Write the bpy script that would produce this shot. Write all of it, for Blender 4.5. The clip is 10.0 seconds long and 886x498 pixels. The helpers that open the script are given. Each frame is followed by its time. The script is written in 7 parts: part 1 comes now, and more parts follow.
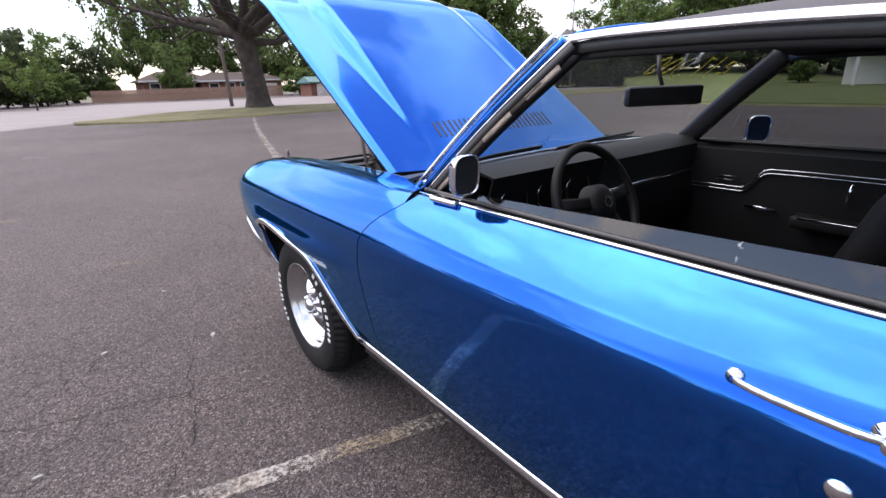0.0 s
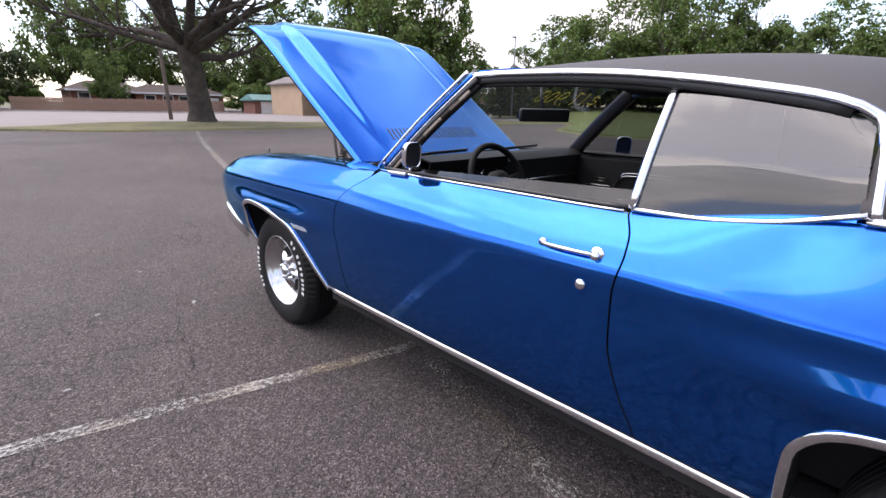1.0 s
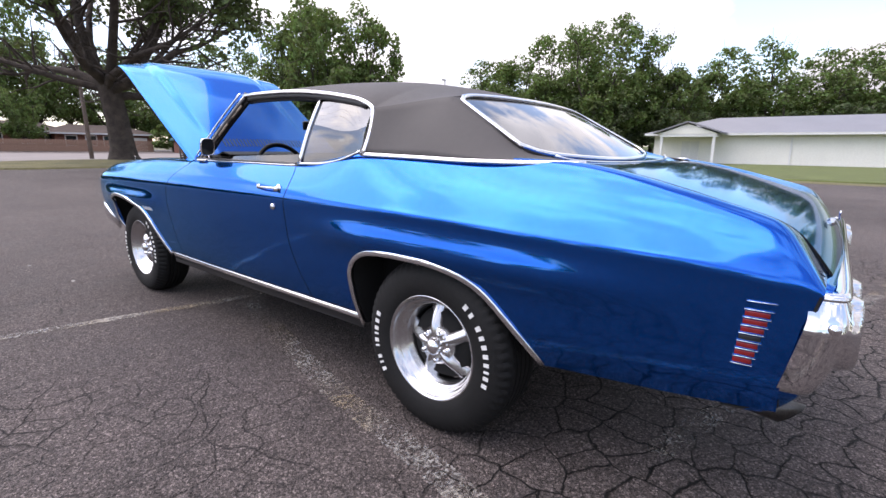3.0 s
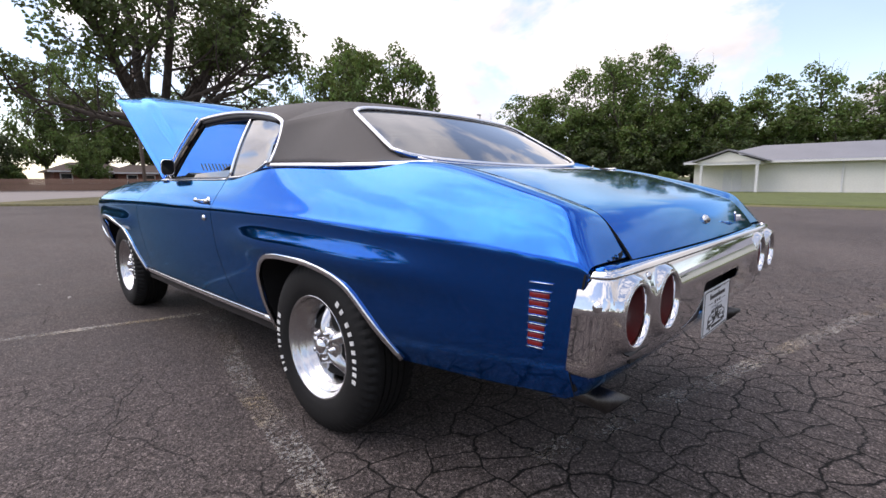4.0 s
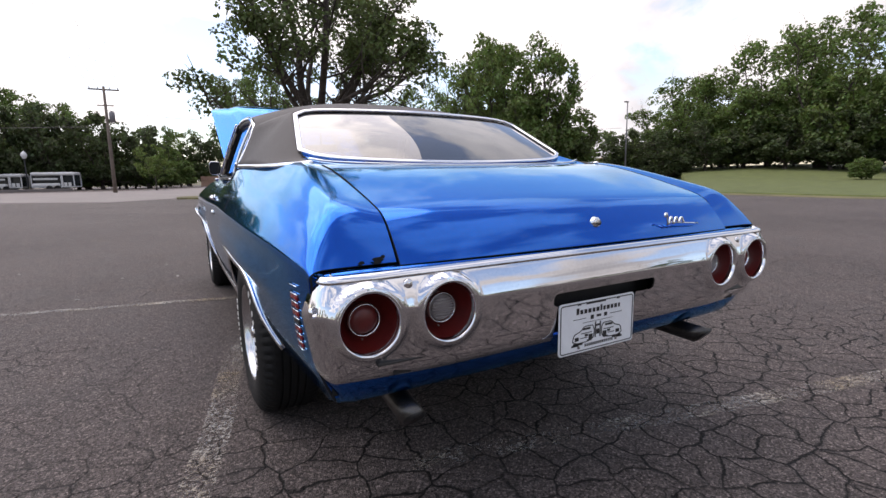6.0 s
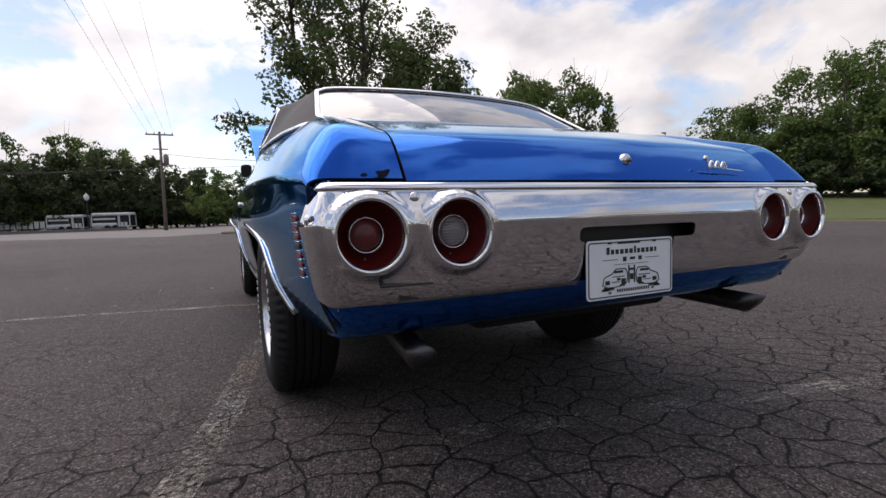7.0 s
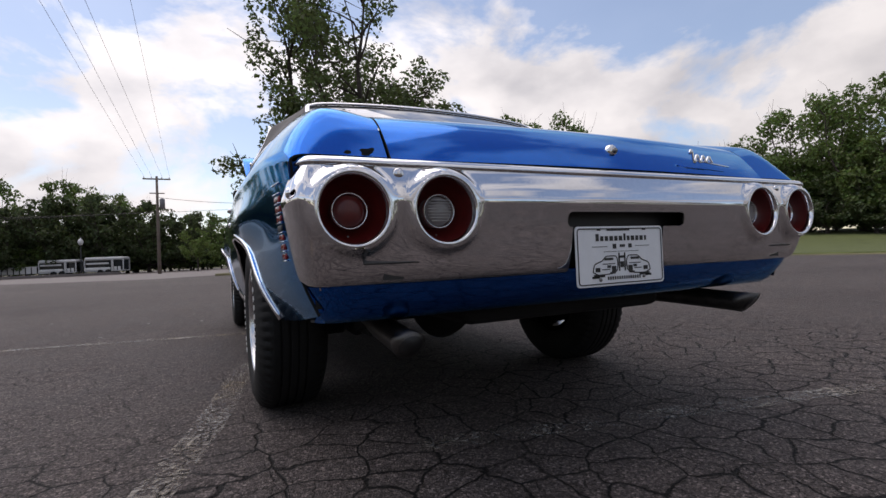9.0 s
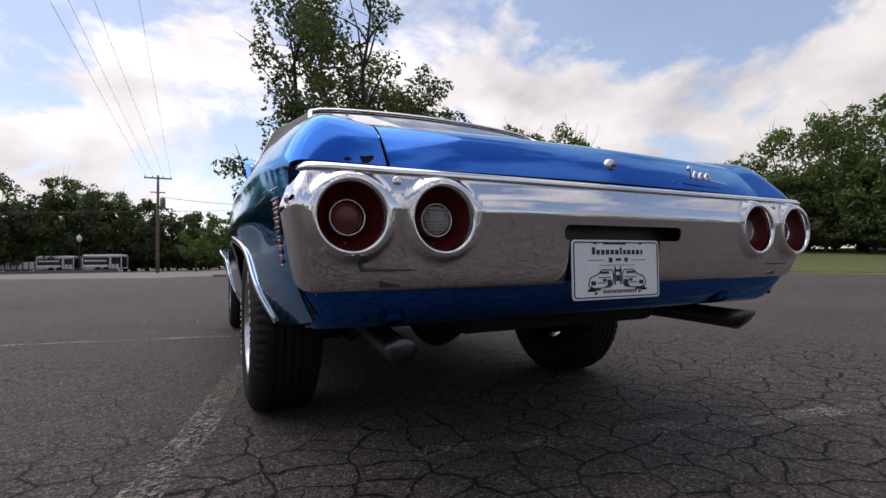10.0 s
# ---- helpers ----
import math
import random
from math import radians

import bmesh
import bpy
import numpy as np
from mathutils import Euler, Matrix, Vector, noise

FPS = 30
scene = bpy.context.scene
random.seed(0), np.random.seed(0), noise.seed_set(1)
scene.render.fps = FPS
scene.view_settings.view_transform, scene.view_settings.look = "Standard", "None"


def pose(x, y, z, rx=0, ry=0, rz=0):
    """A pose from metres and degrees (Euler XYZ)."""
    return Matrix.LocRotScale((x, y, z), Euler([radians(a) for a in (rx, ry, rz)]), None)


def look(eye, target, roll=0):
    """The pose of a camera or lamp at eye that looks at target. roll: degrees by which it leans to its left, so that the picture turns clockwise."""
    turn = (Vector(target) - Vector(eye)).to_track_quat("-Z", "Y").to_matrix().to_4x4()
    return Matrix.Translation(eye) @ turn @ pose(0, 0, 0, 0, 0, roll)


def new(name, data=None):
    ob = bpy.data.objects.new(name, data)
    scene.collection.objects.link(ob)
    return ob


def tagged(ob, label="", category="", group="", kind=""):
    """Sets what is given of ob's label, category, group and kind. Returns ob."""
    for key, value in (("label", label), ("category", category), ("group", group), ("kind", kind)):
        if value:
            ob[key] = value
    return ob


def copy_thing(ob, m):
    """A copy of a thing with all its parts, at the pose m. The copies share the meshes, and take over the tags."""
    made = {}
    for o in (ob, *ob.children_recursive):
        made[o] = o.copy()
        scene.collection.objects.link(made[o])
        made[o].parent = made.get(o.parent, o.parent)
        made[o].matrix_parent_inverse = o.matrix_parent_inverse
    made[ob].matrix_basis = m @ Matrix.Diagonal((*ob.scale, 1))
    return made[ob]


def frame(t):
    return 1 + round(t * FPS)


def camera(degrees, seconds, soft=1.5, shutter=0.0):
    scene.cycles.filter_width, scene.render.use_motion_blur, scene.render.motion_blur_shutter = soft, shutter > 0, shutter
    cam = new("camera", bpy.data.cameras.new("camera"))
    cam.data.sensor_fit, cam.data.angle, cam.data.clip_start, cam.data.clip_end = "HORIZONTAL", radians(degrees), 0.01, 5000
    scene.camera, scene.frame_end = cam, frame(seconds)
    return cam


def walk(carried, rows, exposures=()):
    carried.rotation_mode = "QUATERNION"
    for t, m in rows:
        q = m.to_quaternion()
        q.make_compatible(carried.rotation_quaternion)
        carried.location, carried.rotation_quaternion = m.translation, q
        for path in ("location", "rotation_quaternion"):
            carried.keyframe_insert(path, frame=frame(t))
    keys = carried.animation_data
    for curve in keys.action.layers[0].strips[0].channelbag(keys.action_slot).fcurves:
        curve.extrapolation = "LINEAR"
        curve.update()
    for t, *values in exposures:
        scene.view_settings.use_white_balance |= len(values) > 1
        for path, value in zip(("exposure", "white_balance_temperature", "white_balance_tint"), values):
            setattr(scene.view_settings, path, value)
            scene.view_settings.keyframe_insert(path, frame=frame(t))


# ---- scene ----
cam = camera(85.4, 10.0)
PATH = [
    (0, (-1.526, 0.864, 1.275), (-0.372, 2.36, 0.619), -2.0),
    (0.5, (-1.786, 0.672, 1.242), (-0.526, 2.106, 0.644), -1.4),
    (1, (-1.986, 0.341, 1.236), (-0.635, 1.705, 0.674), 1.1),
    (1.5, (-2.197, 0.026, 1.223), (-0.757, 1.312, 0.704), 1.6),
    (2, (-2.316, -0.335, 1.175), (-0.802, 0.879, 0.69), 1.3),
    (2.5, (-2.287, -0.75, 1.127), (-0.763, 0.462, 0.67), 1.1),
    (3, (-2.139, -1.096, 1.073), (-0.611, 0.128, 0.664), 0.7),
    (3.2, (-2.064, -1.209, 1.056), (-0.533, 0.023, 0.683), 1.1),
    (4.3, (-1.696, -1.703, 0.955), (-0.314, -0.281, 0.696), -0.8),
    (4.5, (-1.612, -1.769, 0.964), (-0.274, -0.307, 0.691), -0.8),
    (5, (-1.44, -1.998, 0.978), (-0.234, -0.429, 0.693), -0.9),
    (5.5, (-1.258, -2.106, 0.979), (-0.163, -0.456, 0.694), -0.3),
    (6, (-1.093, -2.132, 0.979), (-0.124, -0.408, 0.683), -0.9),
    (6.2, (-1.031, -2.126, 0.956), (-0.105, -0.376, 0.674), -1.5),
    (7.5, (-1.01, -2.086, 0.596), (-0.177, -0.268, 0.537), -1.9),
    (8, (-0.996, -2.084, 0.584), (-0.146, -0.273, 0.571), -1.8),
    (8.5, (-0.993, -2.087, 0.572), (-0.127, -0.285, 0.59), -2.2),
    (9, (-0.994, -2.088, 0.57), (-0.123, -0.288, 0.6), -2.4),
    (9.5, (-0.995, -2.093, 0.573), (-0.119, -0.296, 0.623), -1.7),
    (10, (-0.991, -2.094, 0.573), (-0.116, -0.297, 0.634), -0.7),
]
walk(cam, [(t, look(eye, target, roll)) for t, eye, target, roll in PATH],
     [(0, 1.1, 6500, 20), (1.0, 1.02, 6500, 20), (2.5, 0.94, 6500, 20), (3.2, 0.84, 6500, 20), (4.4, 0.42, 6750, 18),
      (6.2, 0.42, 6750, 18), (7.4, -0.28, 6700, 17), (10, -0.22, 6700, 17)])

# ---- world and light ----
world = bpy.data.worlds.new("world")
scene.world = world
world.use_nodes = True
wt = world.node_tree
bg = wt.nodes["Background"]
sky = wt.nodes.new("ShaderNodeTexSky")
sky.sky_type, sky.sun_disc = "NISHITA", False
sky.sun_elevation, sky.sun_rotation = radians(63), radians(-28)
sky.dust_density, sky.air_density = 0.8, 1.0
coord = wt.nodes.new("ShaderNodeTexCoord")
sep = wt.nodes.new("ShaderNodeSeparateXYZ")
wt.links.new(coord.outputs["Generated"], sep.inputs[0])
# heaped clouds: the direction, flattened upright, looked up in a solid noise
stretch = wt.nodes.new("ShaderNodeVectorMath")
stretch.operation = "MULTIPLY_ADD"
stretch.inputs[1].default_value, stretch.inputs[2].default_value = (1.0, 1.0, 1.7), (5.4, 2.7, 0.35)
wt.links.new(coord.outputs["Generated"], stretch.inputs[0])
cl = wt.nodes.new("ShaderNodeTexNoise")
cl.inputs["Scale"].default_value, cl.inputs["Detail"].default_value = 3.0, 11
cl.inputs["Roughness"].default_value, cl.inputs["Distortion"].default_value = 0.56, 0.25
wt.links.new(stretch.outputs[0], cl.inputs["Vector"])
ramp = wt.nodes.new("ShaderNodeValToRGB")
ramp.color_ramp.elements[0].position, ramp.color_ramp.elements[1].position = 0.455, 0.535
ramp.color_ramp.elements[0].color = (0.08, 0.08, 0.08, 1)
wt.links.new(cl.outputs["Fac"], ramp.inputs[0])
cl2 = wt.nodes.new("ShaderNodeTexNoise")
cl2.inputs["Scale"].default_value, cl2.inputs["Detail"].default_value = 5.0, 6
wt.links.new(stretch.outputs[0], cl2.inputs["Vector"])
cramp = wt.nodes.new("ShaderNodeValToRGB")
cramp.color_ramp.elements[0].position, cramp.color_ramp.elements[0].color = 0.3, (6.5, 6.65, 6.95, 1)
cramp.color_ramp.elements[1].position, cramp.color_ramp.elements[1].color = 0.62, (10.6, 10.6, 10.5, 1)
wt.links.new(cl2.outputs["Fac"], cramp.inputs[0])
wmix = wt.nodes.new("ShaderNodeMix")
wmix.data_type = "RGBA"
# the cover breaks up overhead
cover, thin_out = wt.nodes.new("ShaderNodeMath"), wt.nodes.new("ShaderNodeMapRange")
cover.operation = "MULTIPLY"
for k, x in zip(("From Min", "From Max", "To Min", "To Max"), (0.35, 0.95, 1.0, 0.6)):
    thin_out.inputs[k].default_value = x
wt.links.new(sep.outputs["Z"], thin_out.inputs["Value"])
wt.links.new(ramp.outputs["Color"], cover.inputs[0])
wt.links.new(thin_out.outputs[0], cover.inputs[1])
wt.links.new(cover.outputs[0], wmix.inputs["Factor"])
clear = wt.nodes.new("ShaderNodeVectorMath")
clear.operation = "MULTIPLY"
clear.inputs[1].default_value = (2.05, 1.98, 1.88)
wt.links.new(sky.outputs[0], clear.inputs[0])
wt.links.new(clear.outputs[0], wmix.inputs["A"])
# clouds brighten round the veiled sun
dot = wt.nodes.new("ShaderNodeVectorMath")
dot.operation = "DOT_PRODUCT"
dot.inputs[1].default_value = Vector((-13, 24, 53)).normalized()
wt.links.new(coord.outputs["Generated"], dot.inputs[0])
half = wt.nodes.new("ShaderNodeMapRange")
half.inputs["From Min"].default_value = -1.0
wt.links.new(dot.outputs["Value"], half.inputs["Value"])
veil = wt.nodes.new("ShaderNodeValToRGB")
veil.color_ramp.interpolation = "EASE"
veil.color_ramp.elements[0].position, veil.color_ramp.elements[1].position = 0.35, 1.0
veil.color_ramp.elements[0].color, veil.color_ramp.elements[1].color = (0.50, 0.50, 0.50, 1), (2.5, 2.5, 2.5, 1)
veil.color_ramp.elements.new(0.74).color = (1.10, 1.10, 1.10, 1)
veil.color_ramp.elements.new(0.86).color = (1.35, 1.35, 1.35, 1)
wt.links.new(half.outputs[0], veil.inputs[0])
lit = wt.nodes.new("ShaderNodeVectorMath")
lit.operation = "SCALE"
wt.links.new(cramp.outputs["Color"], lit.inputs[0])
wt.links.new(veil.outputs[0], lit.inputs["Scale"])
wt.links.new(lit.outputs[0], wmix.inputs["B"])
wt.links.new(wmix.outputs["Result"], bg.inputs[0])
bg.inputs[1].default_value = 0.10
sun = new("sun", bpy.data.lights.new("sun", "SUN"))
sun.data.energy, sun.data.angle, sun.data.color = 1.7, radians(76), (1.0, 0.93, 0.83)
sun.matrix_world = look((-13, 24, 53), (0, 0, 0))


# ---- materials ----
def node_mat(name, col, rough=0.5, metal=0.0, coat=0.0, vary=0.0, vscale=4.0, bump=0.0, bscale=200.0, rvary=0.0, spec=0.5):
    """A Principled material: colour varied at two scales, fine bump, roughness varied by wear."""
    m = bpy.data.materials.new(name)
    m.use_nodes = True
    t, b = m.node_tree, m.node_tree.nodes["Principled BSDF"]
    b.inputs["Base Color"].default_value = (*col, 1)
    b.inputs["Roughness"].default_value, b.inputs["Metallic"].default_value = rough, metal
    b.inputs["Coat Weight"].default_value, b.inputs["Coat Roughness"].default_value = coat, 0.03
    b.inputs["Specular IOR Level"].default_value = spec
    co = t.nodes.new("ShaderNodeTexCoord")
    if vary or rvary:
        n1, n2, add = t.nodes.new("ShaderNodeTexNoise"), t.nodes.new("ShaderNodeTexNoise"), t.nodes.new("ShaderNodeMath")
        n1.inputs["Scale"].default_value, n1.inputs["Detail"].default_value = vscale, 5
        n2.inputs["Scale"].default_value, n2.inputs["Detail"].default_value = vscale * 14, 4
        add.operation = "ADD"
        for n, k in ((n1, 0), (n2, 1)):
            t.links.new(co.outputs["Object"], n.inputs["Vector"])
            t.links.new(n.outputs["Fac"], add.inputs[k])
        if vary:
            mr = t.nodes.new("ShaderNodeMapRange")
            mr.inputs["From Min"].default_value, mr.inputs["From Max"].default_value = 0.7, 1.3
            mr.inputs["To Min"].default_value, mr.inputs["To Max"].default_value = 1 - vary, 1 + vary
            t.links.new(add.outputs[0], mr.inputs["Value"])
            mul = t.nodes.new("ShaderNodeVectorMath")
            mul.operation = "SCALE"
            mul.inputs[0].default_value = col
            t.links.new(mr.outputs[0], mul.inputs["Scale"])
            t.links.new(mul.outputs[0], b.inputs["Base Color"])
        if rvary:
            rr = t.nodes.new("ShaderNodeMapRange")
            rr.inputs["From Min"].default_value, rr.inputs["From Max"].default_value = 0.7, 1.3
            rr.inputs["To Min"].default_value, rr.inputs["To Max"].default_value = max(rough - rvary, 0.01), rough + rvary
            t.links.new(add.outputs[0], rr.inputs["Value"])
            t.links.new(rr.outputs[0], b.inputs["Roughness"])
    if bump:
        n3, bp = t.nodes.new("ShaderNodeTexNoise"), t.nodes.new("ShaderNodeBump")
        n3.inputs["Scale"].default_value, n3.inputs["Detail"].default_value = bscale, 3
        bp.inputs["Strength"].default_value, bp.inputs["Distance"].default_value = bump, 1.0 / bscale
        t.links.new(co.outputs["Object"], n3.inputs["Vector"])
        t.links.new(n3.outputs["Fac"], bp.inputs["Height"])
        t.links.new(bp.outputs[0], b.inputs["Normal"])
    return m


def glass_mat(name, tint, gloss=(1, 1, 1), extra=0.0):
    """A thin pane: tinted see-through, mirrored by Fresnel."""
    m = bpy.data.materials.new(name)
    m.use_nodes = True
    t = m.node_tree
    t.nodes.remove(t.nodes["Principled BSDF"])
    out = t.nodes["Material Output"]
    tr, gl, mx, lw, pw, mr = (t.nodes.new("ShaderNode" + k) for k in ("BsdfTransparent", "BsdfGlossy", "MixShader", "LayerWeight", "Math", "MapRange"))
    tr.inputs[0].default_value, gl.inputs[0].default_value = (*tint, 1), (*gloss, 1)
    gl.inputs["Roughness"].default_value = 0.0
    lw.inputs["Blend"].default_value = 0.5
    pw.operation = "POWER"
    pw.inputs[1].default_value = 3.2
    t.links.new(lw.outputs["Facing"], pw.inputs[0])
    t.links.new(pw.outputs[0], mr.inputs["Value"])
    mr.inputs["To Min"].default_value, mr.inputs["To Max"].default_value = 0.05 + extra, 1.0
    t.links.new(mr.outputs[0], mx.inputs[0])
    t.links.new(tr.outputs[0], mx.inputs[1])
    t.links.new(gl.outputs[0], mx.inputs[2])
    t.links.new(mx.outputs[0], out.inputs[0])
    return m


PAINT = node_mat("blue_metallic_paint", (0.0025, 0.102, 0.47), 0.095, 0.95, coat=0.5, vary=0.05, vscale=3.0, bump=0.01, bscale=900)
PAINT.node_tree.nodes["Principled BSDF"].inputs["Specular Tint"].default_value = (0.32, 0.80, 1.0, 1)
PAINT.node_tree.nodes["Principled BSDF"].inputs["Coat Roughness"].default_value = 0.008
PAINT.node_tree.nodes["Principled BSDF"].inputs["Coat IOR"].default_value = 1.52
CHROME = node_mat("chrome", (0.74, 0.74, 0.76), 0.05, 1.0, rvary=0.035, vscale=9, vary=0.04)
ALLOY = node_mat("polished_aluminium", (0.58, 0.58, 0.59), 0.20, 1.0, rvary=0.06, vscale=14, vary=0.05)
VINYL = node_mat("black_vinyl", (0.052, 0.048, 0.0475), 0.72, 0, vary=0.18, vscale=3, bump=0.35, bscale=420, rvary=0.08)
RUBBER = node_mat("tyre_rubber", (0.010, 0.010, 0.010), 0.66, 0, vary=0.25, vscale=7, bump=0.25, bscale=260, spec=0.25)
WHITE_RUBBER = node_mat("white_sidewall_letters", (0.72, 0.72, 0.70), 0.6, 0, vary=0.08, vscale=30)
BLACK = node_mat("black_trim", (0.014, 0.014, 0.015), 0.42, 0, vary=0.2, vscale=8, bump=0.1, bscale=300)
UNDER = node_mat("dark_underbody_and_gaps", (0.005, 0.005, 0.005), 0.9, 0, vary=0.4, vscale=9)
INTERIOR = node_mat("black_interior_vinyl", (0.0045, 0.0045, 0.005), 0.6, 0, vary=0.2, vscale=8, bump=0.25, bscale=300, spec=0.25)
RED_LENS = node_mat("red_lamp_lens", (0.105, 0.010, 0.009), 0.38, 0, coat=0.12, vary=0.25, vscale=40)
MARKER_RED = node_mat("red_marker_lens", (0.21, 0.010, 0.013), 0.25, 0, coat=0.3, vary=0.2, vscale=60)
DARK_RED = node_mat("deep_red_lens_bowl", (0.095, 0.008, 0.007), 0.35, 0, coat=0.12, vary=0.2, vscale=20)
CLEAR_LENS = node_mat("clear_ribbed_lens", (0.22, 0.20, 0.20), 0.15, 0, coat=0.7, vary=0.1, vscale=60)
PLATE = node_mat("white_plate", (0.78, 0.80, 0.82), 0.35, 0, vary=0.04, vscale=30)
INK = node_mat("black_print", (0.02, 0.02, 0.02), 0.5)
STEEL = node_mat("exhaust_steel", (0.24, 0.23, 0.22), 0.28, 1.0, vary=0.2, vscale=20, rvary=0.1)
FOAM = node_mat("perished_foam", (0.30, 0.25, 0.20), 0.9, vary=0.4, vscale=40, bump=0.5, bscale=120)
GOLD = node_mat("yellow_window_marker", (0.55, 0.48, 0.03), 0.7)
# matt white: the chrome badge's bright reflection is put into the colour
BADGE_SHINE = node_mat("white_badge_shine", (0.86, 0.87, 0.88), 0.5, 0.0, vary=0.05, vscale=40)
DIRT = node_mat("engine_bay_grime", (0.05, 0.04, 0.032), 0.75, 0.1, vary=0.5, vscale=20)
# no true mirror: the dark cabin it would reflect is put into the colour
DARK_MIRROR = node_mat("mirror_glass_dark_reflection", (0.02, 0.021, 0.023), 0.08)
EXHAUST = node_mat("dark_exhaust_steel", (0.10, 0.096, 0.092), 0.38, 0.9, vary=0.4, vscale=20, rvary=0.1)
SIDE_GLASS = glass_mat("tinted_side_glass", (0.12, 0.13, 0.13), extra=0.03)
REAR_GLASS = glass_mat("tinted_rear_glass", (0.14, 0.16, 0.17), extra=0.01)
DOOR_GLASS = glass_mat("smoked_door_glass", (0.16, 0.17, 0.17), extra=0.02)
RIGHT_GLASS = glass_mat("tinted_right_door_glass", (0.24, 0.26, 0.26))
CLEAR_GLASS = glass_mat("windscreen_glass", (0.70, 0.74, 0.71))


# ---- mesh helpers ----
def curve(xs, vs):
    """A smooth curve through the keys that never overshoots."""
    xs, vs = np.array(xs, float), np.array(vs, float)
    h, d = np.diff(xs), np.diff(vs) / np.diff(xs)
    m = np.zeros(len(xs))
    m[0], m[-1] = d[0], d[-1]
    for i in range(1, len(xs) - 1):
        if d[i - 1] * d[i] > 0:
            w1, w2 = 2 * h[i] + h[i - 1], h[i] + 2 * h[i - 1]
            m[i] = (w1 + w2) / (w1 / d[i - 1] + w2 / d[i])

    def at(x):
        x = min(max(x, xs[0]), xs[-1])
        i = min(int(np.searchsorted(xs, x, side="right")) - 1, len(xs) - 2)
        s = (x - xs[i]) / h[i]
        return ((1 + 2 * s) * (1 - s) ** 2 * vs[i] + s * (1 - s) ** 2 * h[i] * m[i]
                + s * s * (3 - 2 * s) * vs[i + 1] + s * s * (s - 1) * h[i] * m[i + 1])
    return at


def spline(pts, n):
    """n points along a smooth line through pts, evenly by chord length."""
    pts = np.array(pts, float)
    d = np.concatenate([[0], np.cumsum(np.linalg.norm(np.diff(pts, axis=0), axis=1))])
    cs = [curve(d, pts[:, k]) for k in range(pts.shape[1])]
    return np.array([[c(s) for c in cs] for s in np.linspace(0, d[-1], n)])


def mk(name, verts, faces, m, parent=None, label="", smooth=True, thick=0.0):
    me = bpy.data.meshes.new(name)
    me.from_pydata([tuple(map(float, v)) for v in verts], [], faces)
    me.validate()
    me.update()
    if thick:
        bm = bmesh.new()
        bm.from_mesh(me)
        bmesh.ops.remove_doubles(bm, verts=bm.verts[:], dist=1e-5)
        bmesh.ops.delete(bm, geom=[v for v in bm.verts if not v.link_faces], context="VERTS")
        bm.normal_update()
        outer, rims = bm.faces[:], [e.link_loops[0] for e in bm.edges if len(e.link_loops) == 1]
        rims = [(lp.vert, lp.link_loop_next.vert) for lp in rims]
        back = {v: bm.verts.new(v.co - v.normal * thick) for v in bm.verts[:]}
        for f in outer:
            bm.faces.new([back[v] for v in reversed(f.verts[:])])
        # rims of painted panels turn near black: gap shade put into the colour
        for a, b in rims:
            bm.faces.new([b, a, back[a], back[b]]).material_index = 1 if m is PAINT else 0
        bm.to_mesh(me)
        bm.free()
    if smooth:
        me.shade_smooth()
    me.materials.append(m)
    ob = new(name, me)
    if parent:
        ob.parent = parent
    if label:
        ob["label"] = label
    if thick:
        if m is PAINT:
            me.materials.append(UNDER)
        me.set_sharp_from_angle(angle=radians(40))
    return ob


def part(name, bm, m, parent, label="", smooth=False):
    me = bpy.data.meshes.new(name)
    bm.to_mesh(me)
    bm.free()
    if smooth:
        me.shade_smooth()
    me.materials.append(m)
    ob = new(name, me)
    if parent:
        ob.parent = parent
    if label:
        ob["label"] = label
    return ob


def grid_data(P, hint=None):
    """Vertices and quads of a sheet of points; turned so that it faces away from hint."""
    P = np.array(P, float)
    a, b = P.shape[:2]
    V = P.reshape(-1, 3)
    F = [(i * b + j, i * b + j + 1, (i + 1) * b + j + 1, (i + 1) * b + j) for i in range(a - 1) for j in range(b - 1)]
    if hint is not None:
        s = 0.0
        for f in F:
            n = np.cross(V[f[2]] - V[f[0]], V[f[3]] - V[f[1]])
            s += n @ (V[list(f)].mean(0) - hint)
        if s < 0:
            F = [f[::-1] for f in F]
    return V, F


def sheet(name, P, m, parent, label="", thick=0.006, hint=(0, 1.2, 0.5)):
    V, F = grid_data(P, np.array(hint, float))
    return mk(name, V, F, m, parent, label, thick=thick)


def box_bm(lo, hi, bevel=0.0, seg=2):
    bm = bmesh.new()
    bmesh.ops.create_cube(bm, size=1)
    for v in bm.verts:
        v.co = [(a + b) / 2 + c * (b - a) for a, b, c in zip(lo, hi, v.co)]
    if bevel:
        bmesh.ops.bevel(bm, geom=bm.edges[:], offset=bevel, segments=seg, affect="EDGES", profile=0.5)
    return bm


